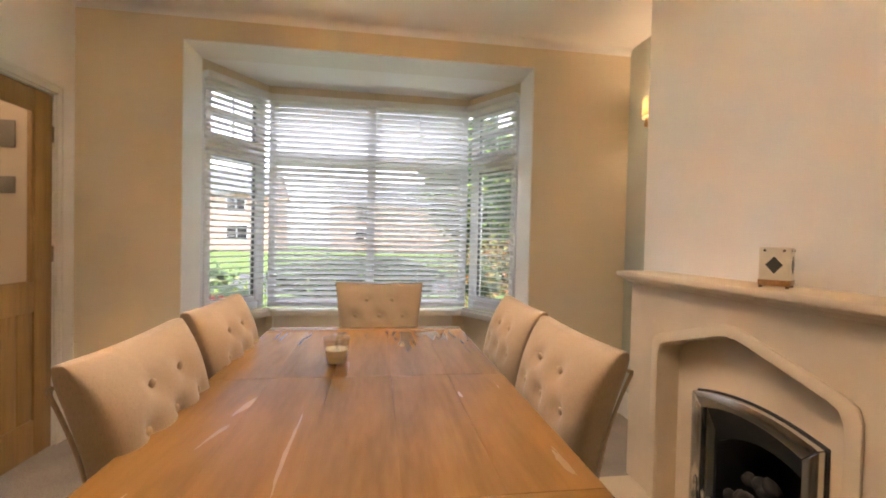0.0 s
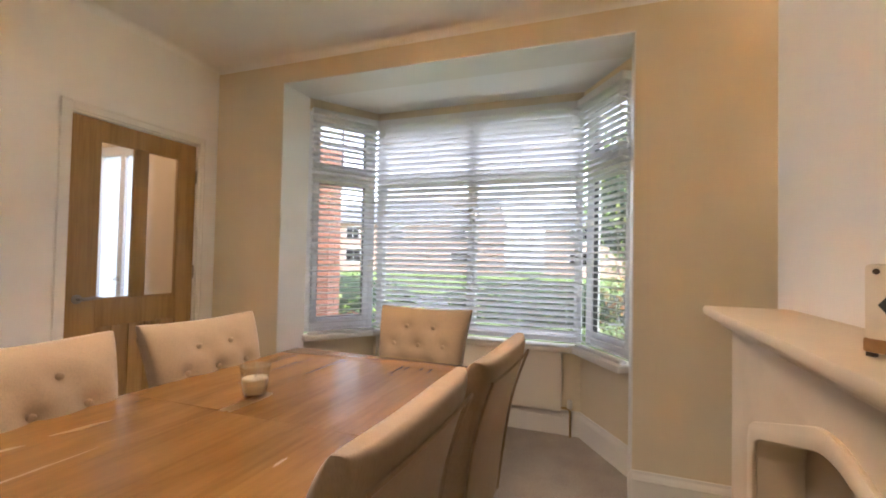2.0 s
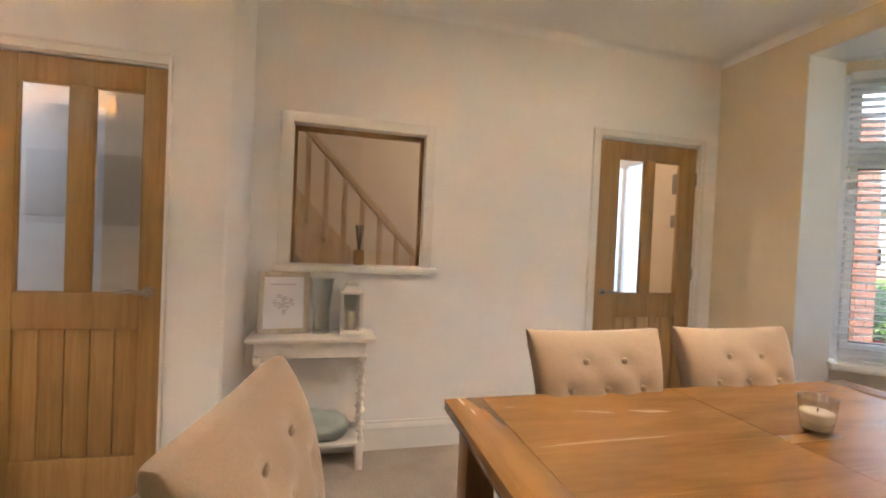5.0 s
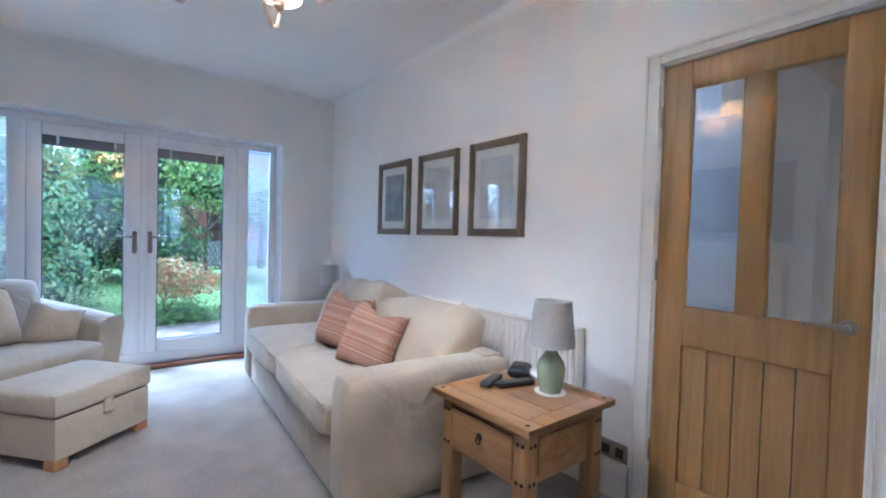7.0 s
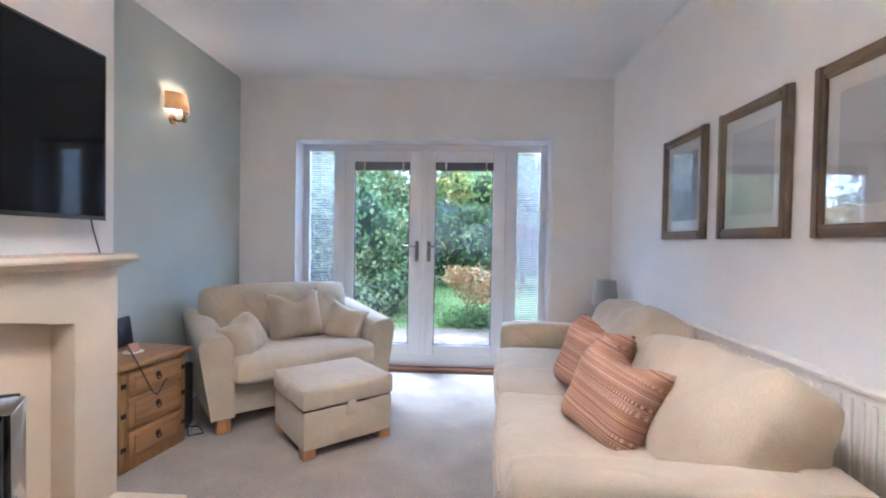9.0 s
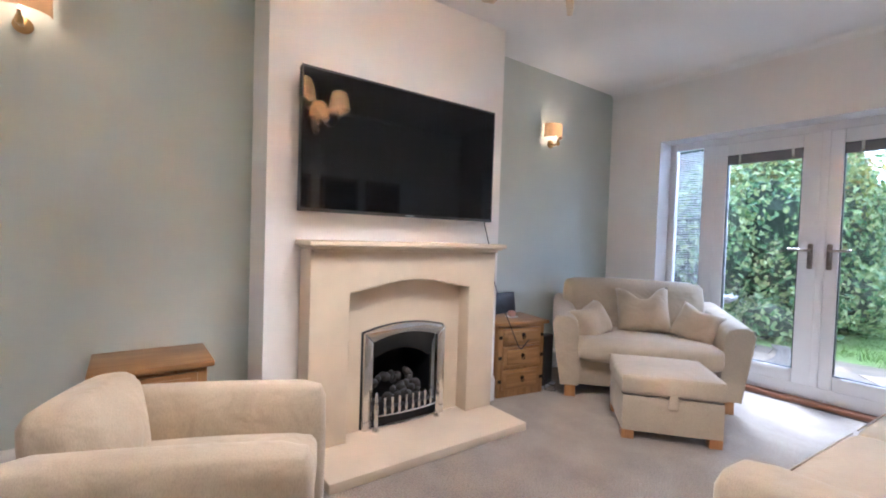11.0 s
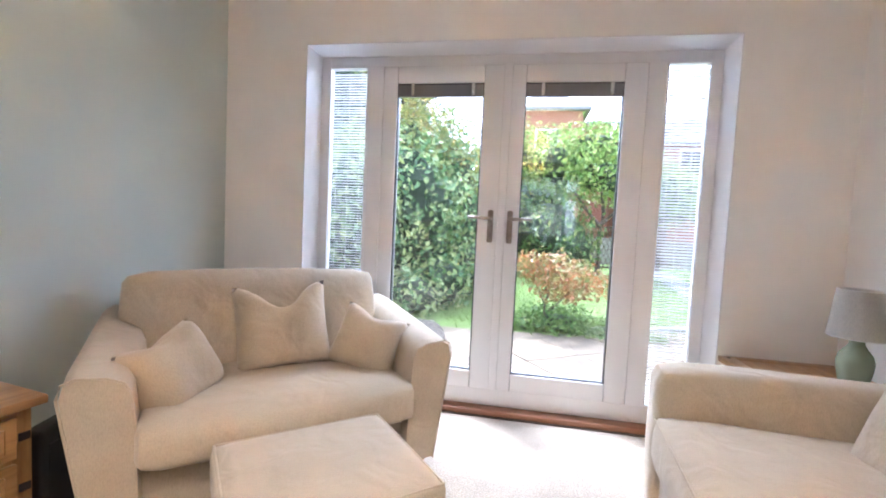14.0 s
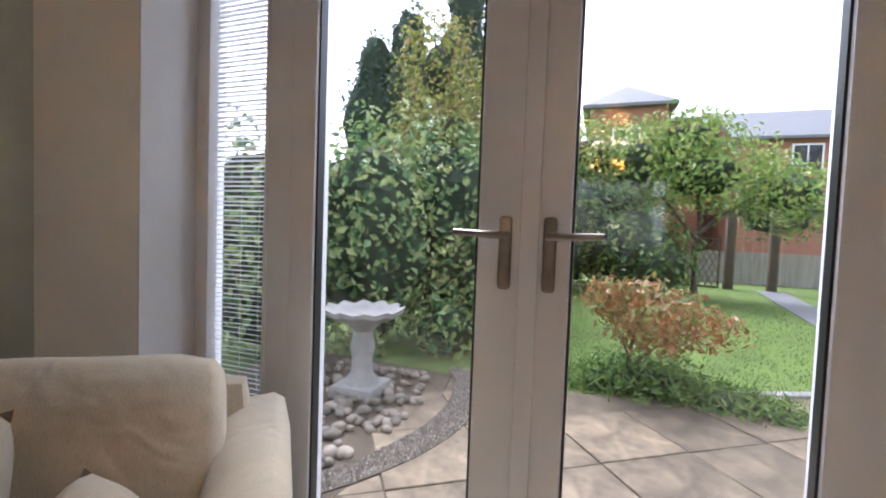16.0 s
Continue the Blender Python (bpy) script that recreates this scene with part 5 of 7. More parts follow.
# ---- lounge end ----
SOFA_TURN = pose(0.02, -1.49, 0, 0, 0, -4.2) @ pose(-0.02, 1.49, 0)
sofa = thing("sofa", SOFA_TURN, "cream linen two-seater sofa with loose cushions, against the radiator", "sofa")
SY0, SY1, SX0, SX1 = -3.745, -1.490, -0.885, 0.02
part("base", boxes((SX0 + 0.02, SX1 - 0.03, SY0 + 0.02, SY1 - 0.02, 0.012, 0.30), bevel=0.02, seg=3), LINEN, sofa)
for y0, y1 in ((SY0, SY0 + 0.185), (SY1 - 0.20, SY1)):
    b = padded(SX1 - SX0, y1 - y0, 0.588, (0.006, 0.008, 0.008), 0.055, 9, 0.003, 2)
    part("arm", b, LINEN, sofa, at=pose((SX0 + SX1) / 2, (y0 + y1) / 2, 0.316))
part("back_frame", padded(0.16, SY1 - SY0 - 0.05, 0.60, (0.0, 0.0, 0.008), 0.05, 7), LINEN, sofa, at=pose(SX0 + 0.10, (SY0 + SY1) / 2, 0.335))
yi0, yi1 = SY0 + 0.187, SY1 - 0.202
ym = (yi0 + yi1) / 2
for y0, y1, k in ((yi0, ym, 1), (ym, yi1, 2)):
    b = padded(0.80, y1 - y0 - 0.008, 0.175, (0.020, 0.006, 0.022), 0.045, 12, 0.006, k)
    cu = part("seat_cushion", b, LINEN, sofa, at=pose(-0.36, (y0 + y1) / 2, 0.372))
    p = bmesh.new()
    tube(p, [(0.398, -(y1 - y0) / 2 + 0.03 + (y1 - y0 - 0.06) * q / 12, 0.074) for q in range(13)], 0.004, 6)
    part("piping", p, LINEN, cu)
for y, z, h, k, tilt in ((-2.10, 0.585, 0.46, 3, 27), (-3.02, 0.615, 0.48, 4, 22)):
    b = padded(0.93, 0.225, h, (0.012, 0.05, 0.015), 0.055, 14, 0.034, k)
    part("back_cushion", b, LINEN_SOFT, sofa, at=pose(-0.675, y, z, 0, 0, 90) @ pose(0, 0, 0, -tilt, 0, 0) @ pose(0, 0, 0, 0, -6 if k == 3 else -4, 0))

stripe_label = "rust and cream striped scatter cushion leaning on the sofa"
for x, y, z, rx, ry, rz, s in ((-0.40, -2.15, 0.61, 24, -12, -60, 1), (-0.42, -2.62, 0.63, 22, -8, -62, 2)):
    solid("scatter_cushion", pillow(0.355, 0.375, 0.24, 0.05, s), STRIPE, stripe_label, "cushion", "striped cushions", at=SOFA_TURN @ pose(x, y, z, rx, ry, rz), angle=80)

# snuggle armchair, facing +y in its own frame
AC = pose(1.183, -3.33, 0, 0, 0, 40)
arm = thing("armchair", AC, "wide cream linen armchair with sloping arms and oak feet", "armchair")
part("base", boxes((-0.50, 0.50, -0.70, -0.035, 0.085, 0.31), bevel=0.015, seg=3), LINEN, arm)
for s in (-1, 1):
    b = bmesh.new()
    n, k = 10, 0
    prof = [(0.455, 0.085), (0.590, 0.085), (0.615, 0.25), (0.648, 0.46), (0.660, 0.545), (0.650, 0.585), (0.620, 0.600), (0.540, 0.592), (0.500, 0.575), (0.480, 0.54), (0.462, 0.30)]
    rings = []
    for i in range(n + 1):
        y = 0.02 - 0.76 * i / n
        e = 0.012 if i in (0, n) else 0.0
        lift = 0.085 * (i / n)
        cx, cz = 0.555, 0.33
        rings.append([b.verts.new((s * (cx + (x - cx) * (1 - e * 4)), y + (0.012 if i == 0 else 0) * 0, cz + (z - cz) * (1 - e * 2) + lift * max(0, (z - 0.2) / 0.4))) for x, z in prof])
    for r0, r1 in zip(rings, rings[1:]):
        for i in range(len(prof)):
            b.faces.new((r0[i], r0[(i + 1) % len(prof)], r1[(i + 1) % len(prof)], r1[i]))
    b.faces.new(rings[0])
    b.faces.new(rings[-1])
    part("arm", b, LINEN, arm, angle=50)
    p = bmesh.new()
    tube(p, [tuple(v) for v in [(s * x, 0.022, z) for x, z in prof[1:]]], 0.004, 6)
    part("piping", p, LINEN, arm)
b = padded(1.07, 0.20, 0.52, (0.015, 0.035, 0.012), 0.06, 10, 0.005, 6)
part("back_cushion", b, LINEN, arm, at=pose(0.035, -0.56, 0.578, 13))
p = bmesh.new()
tube(p, [(-0.47 + 1.01 * q / 14, -0.555, 0.832 - 0.003 * abs(q - 7)) for q in range(15)], 0.005, 6)
part("piping", p, LINEN, arm)
part("back_frame", padded(1.12, 0.14, 0.66, (0, 0, 0.01), 0.05, 6), LINEN, arm, at=pose(0, -0.69, 0.415, 8))
part("seat_cushion", padded(0.945, 0.66, 0.165, (0.0, 0.022, 0.022), 0.05, 12, 0.004, 7), LINEN, arm, at=pose(0, -0.235, 0.372))
for x in (-0.52, 0.52):
    for y in (-0.03, -0.66):
        b = bmesh.new()
        box(b, x - 0.04, x + 0.04, y - 0.035, y + 0.035, 0.0, 0.09, bevel=0.006)
        part("foot", b, FOOT_WOOD, arm, "varnished oak foot")
cushion_label = "small cream slubby scatter cushion on the armchair"
for x, y, z, rx, ry, rz, w, s, dn in ((0.385, -0.19, 0.53, 22, 16, 42, 0.295, 11, 0.03), (-0.02, -0.34, 0.63, 20, 4, -3, 0.385, 12, 0.13), (-0.375, -0.24, 0.55, 24, -18, -32, 0.30, 13, 0.03)):
    solid("scatter_cushion", pillow(w, w * 0.95, 0.235, dn, s), LINEN_SOFT, cushion_label, "cushion", "cream cushions", at=AC @ pose(x, y, z, rx, ry, rz), angle=80)

# storage footstool
ot = thing("footstool", pose(0.930, -3.055, 0, 0, 0, 41.1), "cream linen storage footstool with a hinged padded lid", "footstool")
part("body", padded(0.545, 0.49, 0.215, (0.004, 0.004, 0.0), 0.012, 6), LINEN, ot, at=pose(0, 0, 0.157))
lid = part("lid", padded(0.565, 0.51, 0.118, (0.005, 0.005, 0.018), 0.022, 9), LINEN, ot, at=pose(0, 0, 0.324))
p = bmesh.new()
ring = [(-0.272, -0.245), (0.272, -0.245), (0.272, 0.245), (-0.272, 0.245), (-0.272, -0.245)]
for a, c in zip(ring, ring[1:]):
    tube(p, [(a[0], a[1], 0.052), (c[0], c[1], 0.052)], 0.0045, 6)
part("piping", p, LINEN, lid)
part("pull_tab", boxes((-0.025, 0.025, 0.247, 0.262, 0.205, 0.285), bevel=0.005), LINEN, ot)
for x in (-0.235, 0.235):
    for y in (-0.205, 0.205):
        part("foot", boxes((x - 0.035, x + 0.035, y - 0.035, y + 0.035, 0, 0.052), bevel=0.005), FOOT_WOOD, ot)

# second armchair beside the lounge fireplace: only its arm and side come into view
a2 = thing("armchair", pose(1.043, -0.487, 0, 0, 0, 155.7), "cream linen armchair in the alcove beside the fireplace", "armchair")
for s in (-1, 1):
    part("arm", padded(0.13, 0.74, 0.52, (0.008, 0.006, 0.01), 0.05, 8), LINEN_SOFT, a2, at=pose(s * 0.25, 0.0, 0.335))
part("base", boxes((-0.195, 0.195, -0.34, 0.34, 0.08, 0.30), bevel=0.015), LINEN_SOFT, a2)
part("seat_cushion", padded(0.365, 0.60, 0.15, (0, 0.01, 0.02), 0.04, 8), LINEN_SOFT, a2, at=pose(0, 0.05, 0.375))
part("back_cushion", padded(0.37, 0.16, 0.36, (0.01, 0.03, 0.01), 0.05, 8), LINEN_SOFT, a2, at=pose(0, -0.27, 0.50, 8))
for x in (-0.25, 0.25):
    for y in (-0.31, 0.31):
        part("foot", boxes((x - 0.03, x + 0.03, y - 0.03, y + 0.03, 0, 0.08), bevel=0.004), FOOT_WOOD, a2)


# waxed pine furniture
IRON = plain("black_iron", (0.03, 0.026, 0.024), 0.5, 0.6, vary=0.2)


def ring_pull(parent, at):
    b = bmesh.new()
    lathe(b, [(0.016, 0), (0.016, 0.003), (0.006, 0.006), (0.0, 0.007)], pose(0, 0, 0, 90), 10)
    tube(b, [(0.013 * math.cos(2 * math.pi * k / 12), -0.008, -0.014 + 0.013 * math.sin(2 * math.pi * k / 12)) for k in range(13)], 0.0028, 6)
    return part("ring_pull", b, IRON, parent, "black iron ring pull", at=at)


def lamp_table(at, w, d, label, h=0.555):
    """Corner at the origin; x to w, y to d; drawer front towards -y."""
    t = thing("lamp_table", at, label, "table", "pine lamp tables")
    top = part("tabletop", boxes((-0.0, w, 0.0, d, h - 0.028, h - 0.002), bevel=0.004), PINE, t)
    for i in range(3):
        part("board", boxes((0.07, w - 0.07, 0.07 + (d - 0.14) * i / 3 + 0.0005, 0.07 + (d - 0.14) * (i + 1) / 3 - 0.0005, h - 0.02, h + 0.001), bevel=0.001, seg=1), PINE, top)
    for x0, x1, y0, y1 in ((0, w, 0, 0.0695), (0, w, d - 0.0695, d), (0, 0.0695, 0.07, d - 0.07), (w - 0.0695, w, 0.07, d - 0.07)):
        part("border_board", boxes((x0, x1, y0, y1, h - 0.02, h), bevel=0.002), PINE, top)
    for x in (0.035, w - 0.035):
        for y in (0.035, d - 0.035):
            b = bmesh.new()
            lathe(b, [(0.009, 0), (0.009, 0.001), (0.004, 0.003), (0.0, 0.0032)], pose(x, y, h), 8)
            part("stud", b, IRON, t, "black iron stud")
    o = 0.035
    part("carcass", boxes((o + 0.03, w - o - 0.03, o + 0.012, d - o - 0.012, 0.30, h - 0.03), bevel=0.003), PINE, t)
    part("drawer_front", boxes((o + 0.07, w - o - 0.07, o - 0.004, o + 0.014, 0.325, h - 0.065), bevel=0.005), PINE, t)
    ring_pull(t, pose(w / 2, o - 0.004, 0.425))
    part("side_panel", boxes((w - o - 0.032, w - o - 0.016, o + 0.09, d - o - 0.09, 0.335, h - 0.075), bevel=0.005), PINE, t)
    for x in (o, w - o - 0.065):
        for y in (o, d - o - 0.065):
            part("leg", boxes((x, x + 0.065, y, y + 0.065, 0, h - 0.028), bevel=0.006), PINE_UP, t)
    for z in (0.33, 0.47):
        for dx in (-0.012, 0.012):
            for at in [pose(x + dx, o, z, 90) for x in (o + 0.0325, w - o - 0.0325)] + [pose(w - o, y + dx, z, 0, 90, 0) for y in (o + 0.0325, d - o - 0.0325)]:
                b = bmesh.new()
                lathe(b, [(0.008, 0), (0.007, 0.003), (0.0, 0.005)], at, 8)
                part("stud", b, IRON, t, "black iron stud")
    return t


lamp_table(pose(-0.345, -1.395, 0, 0, 0, 90), 0.55, 0.55, "waxed pine lamp table with iron studs beside the sofa")
lamp_table(pose(-0.60, -4.225, 0, 0, 0, 90), 0.45, 0.55, "waxed pine lamp table in the corner by the garden doors", 0.515)

GREEN_GLAZE = plain("sage_ceramic_glaze", (0.30, 0.35, 0.25), 0.22, vary=0.06, scale=12)
LAMP_CLOTH = cloth("pale_grey_shade_cloth", (0.72, 0.68, 0.61), wrinkle=0.0)


def table_lamp(x, y, label, z=0.556):
    l = thing("table_lamp", pose(x, y, z), label, "lamp", "green table lamps")
    b = bmesh.new()
    lathe(b, [(0.0, 0.004), (0.044, 0.004), (0.047, 0.012), (0.058, 0.07), (0.061, 0.105), (0.054, 0.135), (0.036, 0.158), (0.026, 0.175), (0.024, 0.195), (0.027, 0.202), (0.0, 0.203)], steps=28)
    part("lamp_base", b, GREEN_GLAZE, l, "sage green glazed ceramic base")
    b = bmesh.new()
    lathe(b, [(0.006, 0.2), (0.006, 0.25), (0.013, 0.252), (0.013, 0.29), (0.0, 0.291)], steps=12)
    part("stem", b, CHROME, l)
    b = bmesh.new()
    steps = 36
    prof = [(0.100, 0.205), (0.078, 0.398)]
    rings = [[b.verts.new((r * math.cos(2 * math.pi * i / steps), r * math.sin(2 * math.pi * i / steps), z)) for i in range(steps)] for r, z in prof]
    for i in range(steps):
        b.faces.new((rings[0][i], rings[0][(i + 1) % steps], rings[1][(i + 1) % steps], rings[1][i]))
    bmesh.ops.solidify(b, geom=list(b.faces), thickness=0.002)
    part("shade", b, LAMP_CLOTH, l, "tapered pale grey fabric shade")
    b = bmesh.new()
    for r, z in ((0.0995, 0.206), (0.0775, 0.397)):
        tube(b, [(r * math.cos(2 * math.pi * i / 24), r * math.sin(2 * math.pi * i / 24), z) for i in range(25)], 0.002, 5)
    tube(b, [(-0.077, 0, 0.385), (0.077, 0, 0.385)], 0.0015, 4)
    tube(b, [(0, -0.077, 0.385), (0, 0.077, 0.385)], 0.0015, 4)
    tube(b, [(0, 0, 0.29), (0, 0, 0.385)], 0.002, 4)
    part("shade_ring", b, GLOSS_WHITE, l)
    b = bmesh.new()
    lathe(b, [(0.0, 0.0), (0.068, 0.0), (0.068, 0.004), (0.0, 0.0042)], steps=24)
    part("mat", b, GLOSS_WHITE, l, "round white coaster")
    return l


table_lamp(-0.728, -1.055, "unlit table lamp with a sage ceramic base beside the sofa")
table_lamp(-0.97, -3.90, "unlit table lamp with a sage ceramic base in the corner", 0.516)
for x, y, r, n, lab in ((-0.60, -1.285, 25, 0.17, "black remote control lying on the pine table"), (-0.66, -1.20, -15, 0.19, "black remote control lying on the pine table")):
    rc = solid("remote_control", boxes((-n / 2, n / 2, -0.024, 0.024, 0, 0.022), bevel=0.007, seg=3), BLACK_PLASTIC, lab, "remote control", "remote controls", at=pose(x, y, 0.557, 0, 0, r))
    b = bmesh.new()
    for i in range(7):
        for j in range(3):
            box(b, -n / 2 + 0.03 + i * 0.018, -n / 2 + 0.04 + i * 0.018, -0.015 + j * 0.012, -0.008 + j * 0.012, 0.0215, 0.0232)
    part("key", b, plain("grey_keys", (0.15, 0.15, 0.16), 0.5) if "grey_keys" not in bpy.data.materials else bpy.data.materials["grey_keys"], rc, smooth=False)
gp = padded(0.15, 0.10, 0.045, (0, 0, 0.01), 0.02, 6, 0.006, 3)
solid("game_controller", gp, BLACK_PLASTIC, "black and white game controller on the pine table", "controller", at=pose(-0.79, -1.285, 0.584, 0, 0, 30))
solid("white_handset", padded(0.055, 0.14, 0.035, (0, 0, 0.006), 0.015, 6, 0.004, 4), GLOSS_WHITE, "small white handset on the pine table", "handset", at=pose(-0.82, -1.195, 0.577, 0, 0, -20))

# pine drawer unit beside the lounge fireplace, front towards -y in its own frame
cb = thing("drawer_unit", pose(1.782, -2.685, 0, 0, 0, 260.5), "small waxed pine drawer unit with iron pulls, by the armchair", "drawers")
part("carcass", boxes((-0.205, 0.205, 0.008, 0.345, 0.0, 0.525), bevel=0.004), PINE_UP, cb)
part("top", boxes((-0.232, 0.232, -0.022, 0.355, 0.525, 0.552), bevel=0.006), PINE, cb)
for i, (z0, z1) in enumerate(((0.385, 0.505), (0.215, 0.370), (0.055, 0.200))):
    dr = part("drawer", boxes((-0.165, 0.165, -0.006, 0.02, z0, z1), bevel=0.006), PINE, cb)
    part("drawer_panel", boxes((-0.135, 0.135, -0.012, -0.004, z0 + 0.022, z1 - 0.022), bevel=0.006), PINE, dr)
    ring_pull(dr, pose(0.0, -0.012, (z0 + z1) / 2 + 0.01))
for x in (-0.186, 0.186):
    for z in (0.12, 0.29, 0.44):
        part("iron_plate", boxes((x - 0.014, x + 0.014, 0.003, 0.009, z - 0.012, z + 0.012), bevel=0.002), IRON, cb)
copy_thing(cb, pose(1.79, -0.42, 0, 0, 0, -90))
sp = thing("tablet_speaker", pose(2.10, -2.80, 0.552, 0, 0, 276), "thin black panel standing on the drawer unit", "speaker")
part("panel", boxes((-0.135, 0.135, -0.012, 0.012, 0.0, 0.165), bevel=0.008), BLACK_PLASTIC, sp, at=pose(0, 0, 0, -8))
t = thing("tealight_glass", pose(1.955, -2.74, 0.552), "small pinkish tealight glass on a white coaster", "candle")
b = bmesh.new()
lathe(b, [(0.0, 0.0), (0.05, 0.0), (0.05, 0.004), (0.0, 0.0045)], steps=20)
part("coaster", b, GLOSS_WHITE, t)
b = bmesh.new()
lathe(b, [(0.0, 0.005), (0.024, 0.005), (0.032, 0.022), (0.030, 0.044), (0.027, 0.044), (0.028, 0.022), (0.02, 0.012), (0.0, 0.011)], steps=20)
part("holder", b, plain("pink_glass", (0.68, 0.42, 0.34), 0.15), t)
bx = thing("black_router", pose(1.865, -3.03, 0, 0, 0, 15), "slim black box standing on the carpet", "router")
part("case", boxes((-0.035, 0.035, -0.09, 0.09, 0.0, 0.40), bevel=0.015, seg=3), BLACK_PLASTIC, bx)
part("vent", boxes((-0.037, -0.034, -0.06, 0.06, 0.05, 0.35)), BLACK_METAL, bx)
part("grey_base", boxes((-0.06, 0.06, -0.10, 0.10, 0.0, 0.012), bevel=0.004), plain("grey_plastic", (0.35, 0.35, 0.36), 0.4), bx)

# television, swung a little off the wall, and its cable
tv = thing("television", pose(1.735, -1.655, 1.262), "large flat black television on the chimney breast", "television")
part("cabinet", boxes((0.012, 0.050, -0.642, 0.642, 0.0, 0.724), bevel=0.004), BLACK_PLASTIC, tv)
part("screen", boxes((0.006, 0.0125, -0.635, 0.635, 0.016, 0.717)), BLACK_GLOSS, tv, smooth=False)
part("bezel", boxes((0.004, 0.014, -0.643, 0.643, -0.002, 0.014), (0.005, 0.014, -0.643, -0.637, 0.014, 0.726), (0.005, 0.014, 0.637, 0.643, 0.014, 0.726), (0.005, 0.014, -0.637, 0.637, 0.719, 0.726)), plain("dark_bezel", (0.03, 0.026, 0.022), 0.3), tv, smooth=False)
part("badge", boxes((0.002, 0.005, -0.03, 0.03, 0.004, 0.009)), CHROME, tv)
part("bracket", boxes((0.05, 0.094, -0.20, 0.20, 0.2, 0.5)), BLACK_METAL, tv)
b = bmesh.new()
tube(b, [(1.795, -2.275, 1.30), (1.80, -2.30, 1.22), (1.80, -2.335, 1.12), (1.812, -2.39, 0.90), (1.818, -2.462, 0.74), (1.775, -2.54, 0.55), (1.742, -2.60, 0.39), (1.738, -2.63, 0.36), (1.748, -2.72, 0.42)], 0.0033, 6)
solid("television_cable", b, BLACK_PLASTIC, "thin black cable hanging from the television", "cable")
b = bmesh.new()
tube(b, [(1.86, -3.0, 0.03), (1.78, -3.06, 0.008), (1.70, -2.98, 0.006), (1.76, -2.93, 0.006), (1.80, -2.95, 0.15)], 0.0035, 6)
solid("power_cable", b, BLACK_PLASTIC, "thin black cable curling on the carpet", "cable")


# framed prints over the sofa
MOUNT = plain("print_mount", (0.78, 0.76, 0.72), 0.6, vary=0.01)
PRINT = plain("pale_print", (0.60, 0.60, 0.60), 0.6, vary=0.12, scale=5)
PRINT_DARK = plain("dark_print", (0.26, 0.28, 0.30), 0.6, vary=0.6, scale=9)
for y0, y1, dark in ((-3.235, -2.752, True), (-2.64, -2.165, False), (-2.052, -1.572, False)):
    f = thing("framed_print", pose(WX, (y0 + y1) / 2, 1.228), "brown wooden frame with a pale print behind glass", "picture", "prints over the sofa")
    w, h, k = (y1 - y0) / 2, 0.598, 0.048
    for r in ((-w, -w + k, 0, h), (w - k, w, 0, h), (-w + k, w - k, 0, k), (-w + k, w - k, h - k, h)):
        b = bmesh.new()
        box(b, 0.002, 0.022, r[0], r[1], r[2], r[3], bevel=0.003)
        dy, dz = (0.012, 0.0) if r[3] - r[2] > 0.2 else (0.0, 0.012)
        box(b, 0.018, 0.030, r[0] + dy, r[1] - dy, r[2] + dz, r[3] - dz, bevel=0.004)
        part("frame_side", b, FRAME_WOOD, f)
    part("mount", boxes((0.004, 0.008, -w + k, w - k, k, h - k)), MOUNT, f)
    part("print", boxes((0.0078, 0.0088, -w + k + 0.05, w - k - 0.05, k + 0.06, h - k - 0.06)), PRINT_DARK if dark else PRINT, f)
    part("glass", boxes((0.012, 0.014, -w + k, w - k, k, h - k)), GLASS, f).visible_shadow = False


# wall lights in the alcoves
SHADE_DENSE = SHADE.copy()
SHADE_DENSE.name = "dense_fabric_shade"
SHADE_DENSE.node_tree.nodes["Mix Shader"].inputs[0].default_value = 0.012
SHADE_DENSE.node_tree.nodes["Principled BSDF"].inputs["Base Color"].default_value = (0.62, 0.46, 0.30, 1)
SMALL_BULB = glow("small_bulb_glass", (1.0, 0.72, 0.40), 0.6)


def wall_light(y, watts):
    s = thing("wall_light", pose(AX, y, 2.0), "half-round fabric wall light with a brass arm, lit", "wall lamp", "wall lights")
    b = bmesh.new()
    lathe(b, [(0.035, 0), (0.035, 0.008), (0.026, 0.014), (0.0, 0.016)], pose(0, 0, -0.005, 0, -90, 0), 20)
    tube(b, [(-0.01, 0, -0.005), (-0.05, 0, -0.02), (-0.085, 0, -0.01), (-0.09, 0, 0.03)], 0.008, 8)
    lathe(b, [(0.0, 0), (0.012, 0.002), (0.016, 0.02), (0.012, 0.035), (0.0, 0.036)], pose(-0.088, 0, -0.03), 12)
    part("bracket", b, BRASS, s)
    b = bmesh.new()
    steps = 20
    def ring(r, z): return [b.verts.new((-0.012 - 0.09 * math.sin(math.pi * i / steps) * r, 0.098 * math.cos(math.pi * i / steps) * r, z)) for i in range(steps + 1)]
    lo, hi = ring(1.0, 0.045), ring(0.97, 0.16)
    for i in range(steps):
        b.faces.new((lo[i], lo[i + 1], hi[i + 1], hi[i]))
    bmesh.ops.solidify(b, geom=list(b.faces), thickness=0.0015)
    part("shade", b, SHADE_DENSE, s, "half-round pale fabric shade, lit")
    b = bmesh.new()
    lathe(b, [(0.008, 0.03), (0.008, 0.075), (0.014, 0.10), (0.011, 0.12), (0.0, 0.132)], pose(-0.06, 0, 0), 12)
    part("light_bulb", b, SMALL_BULB, s).visible_shadow = False
    bulb((AX - 0.06, y, 2.11), watts, (1.0, 0.66, 0.36))
    return s


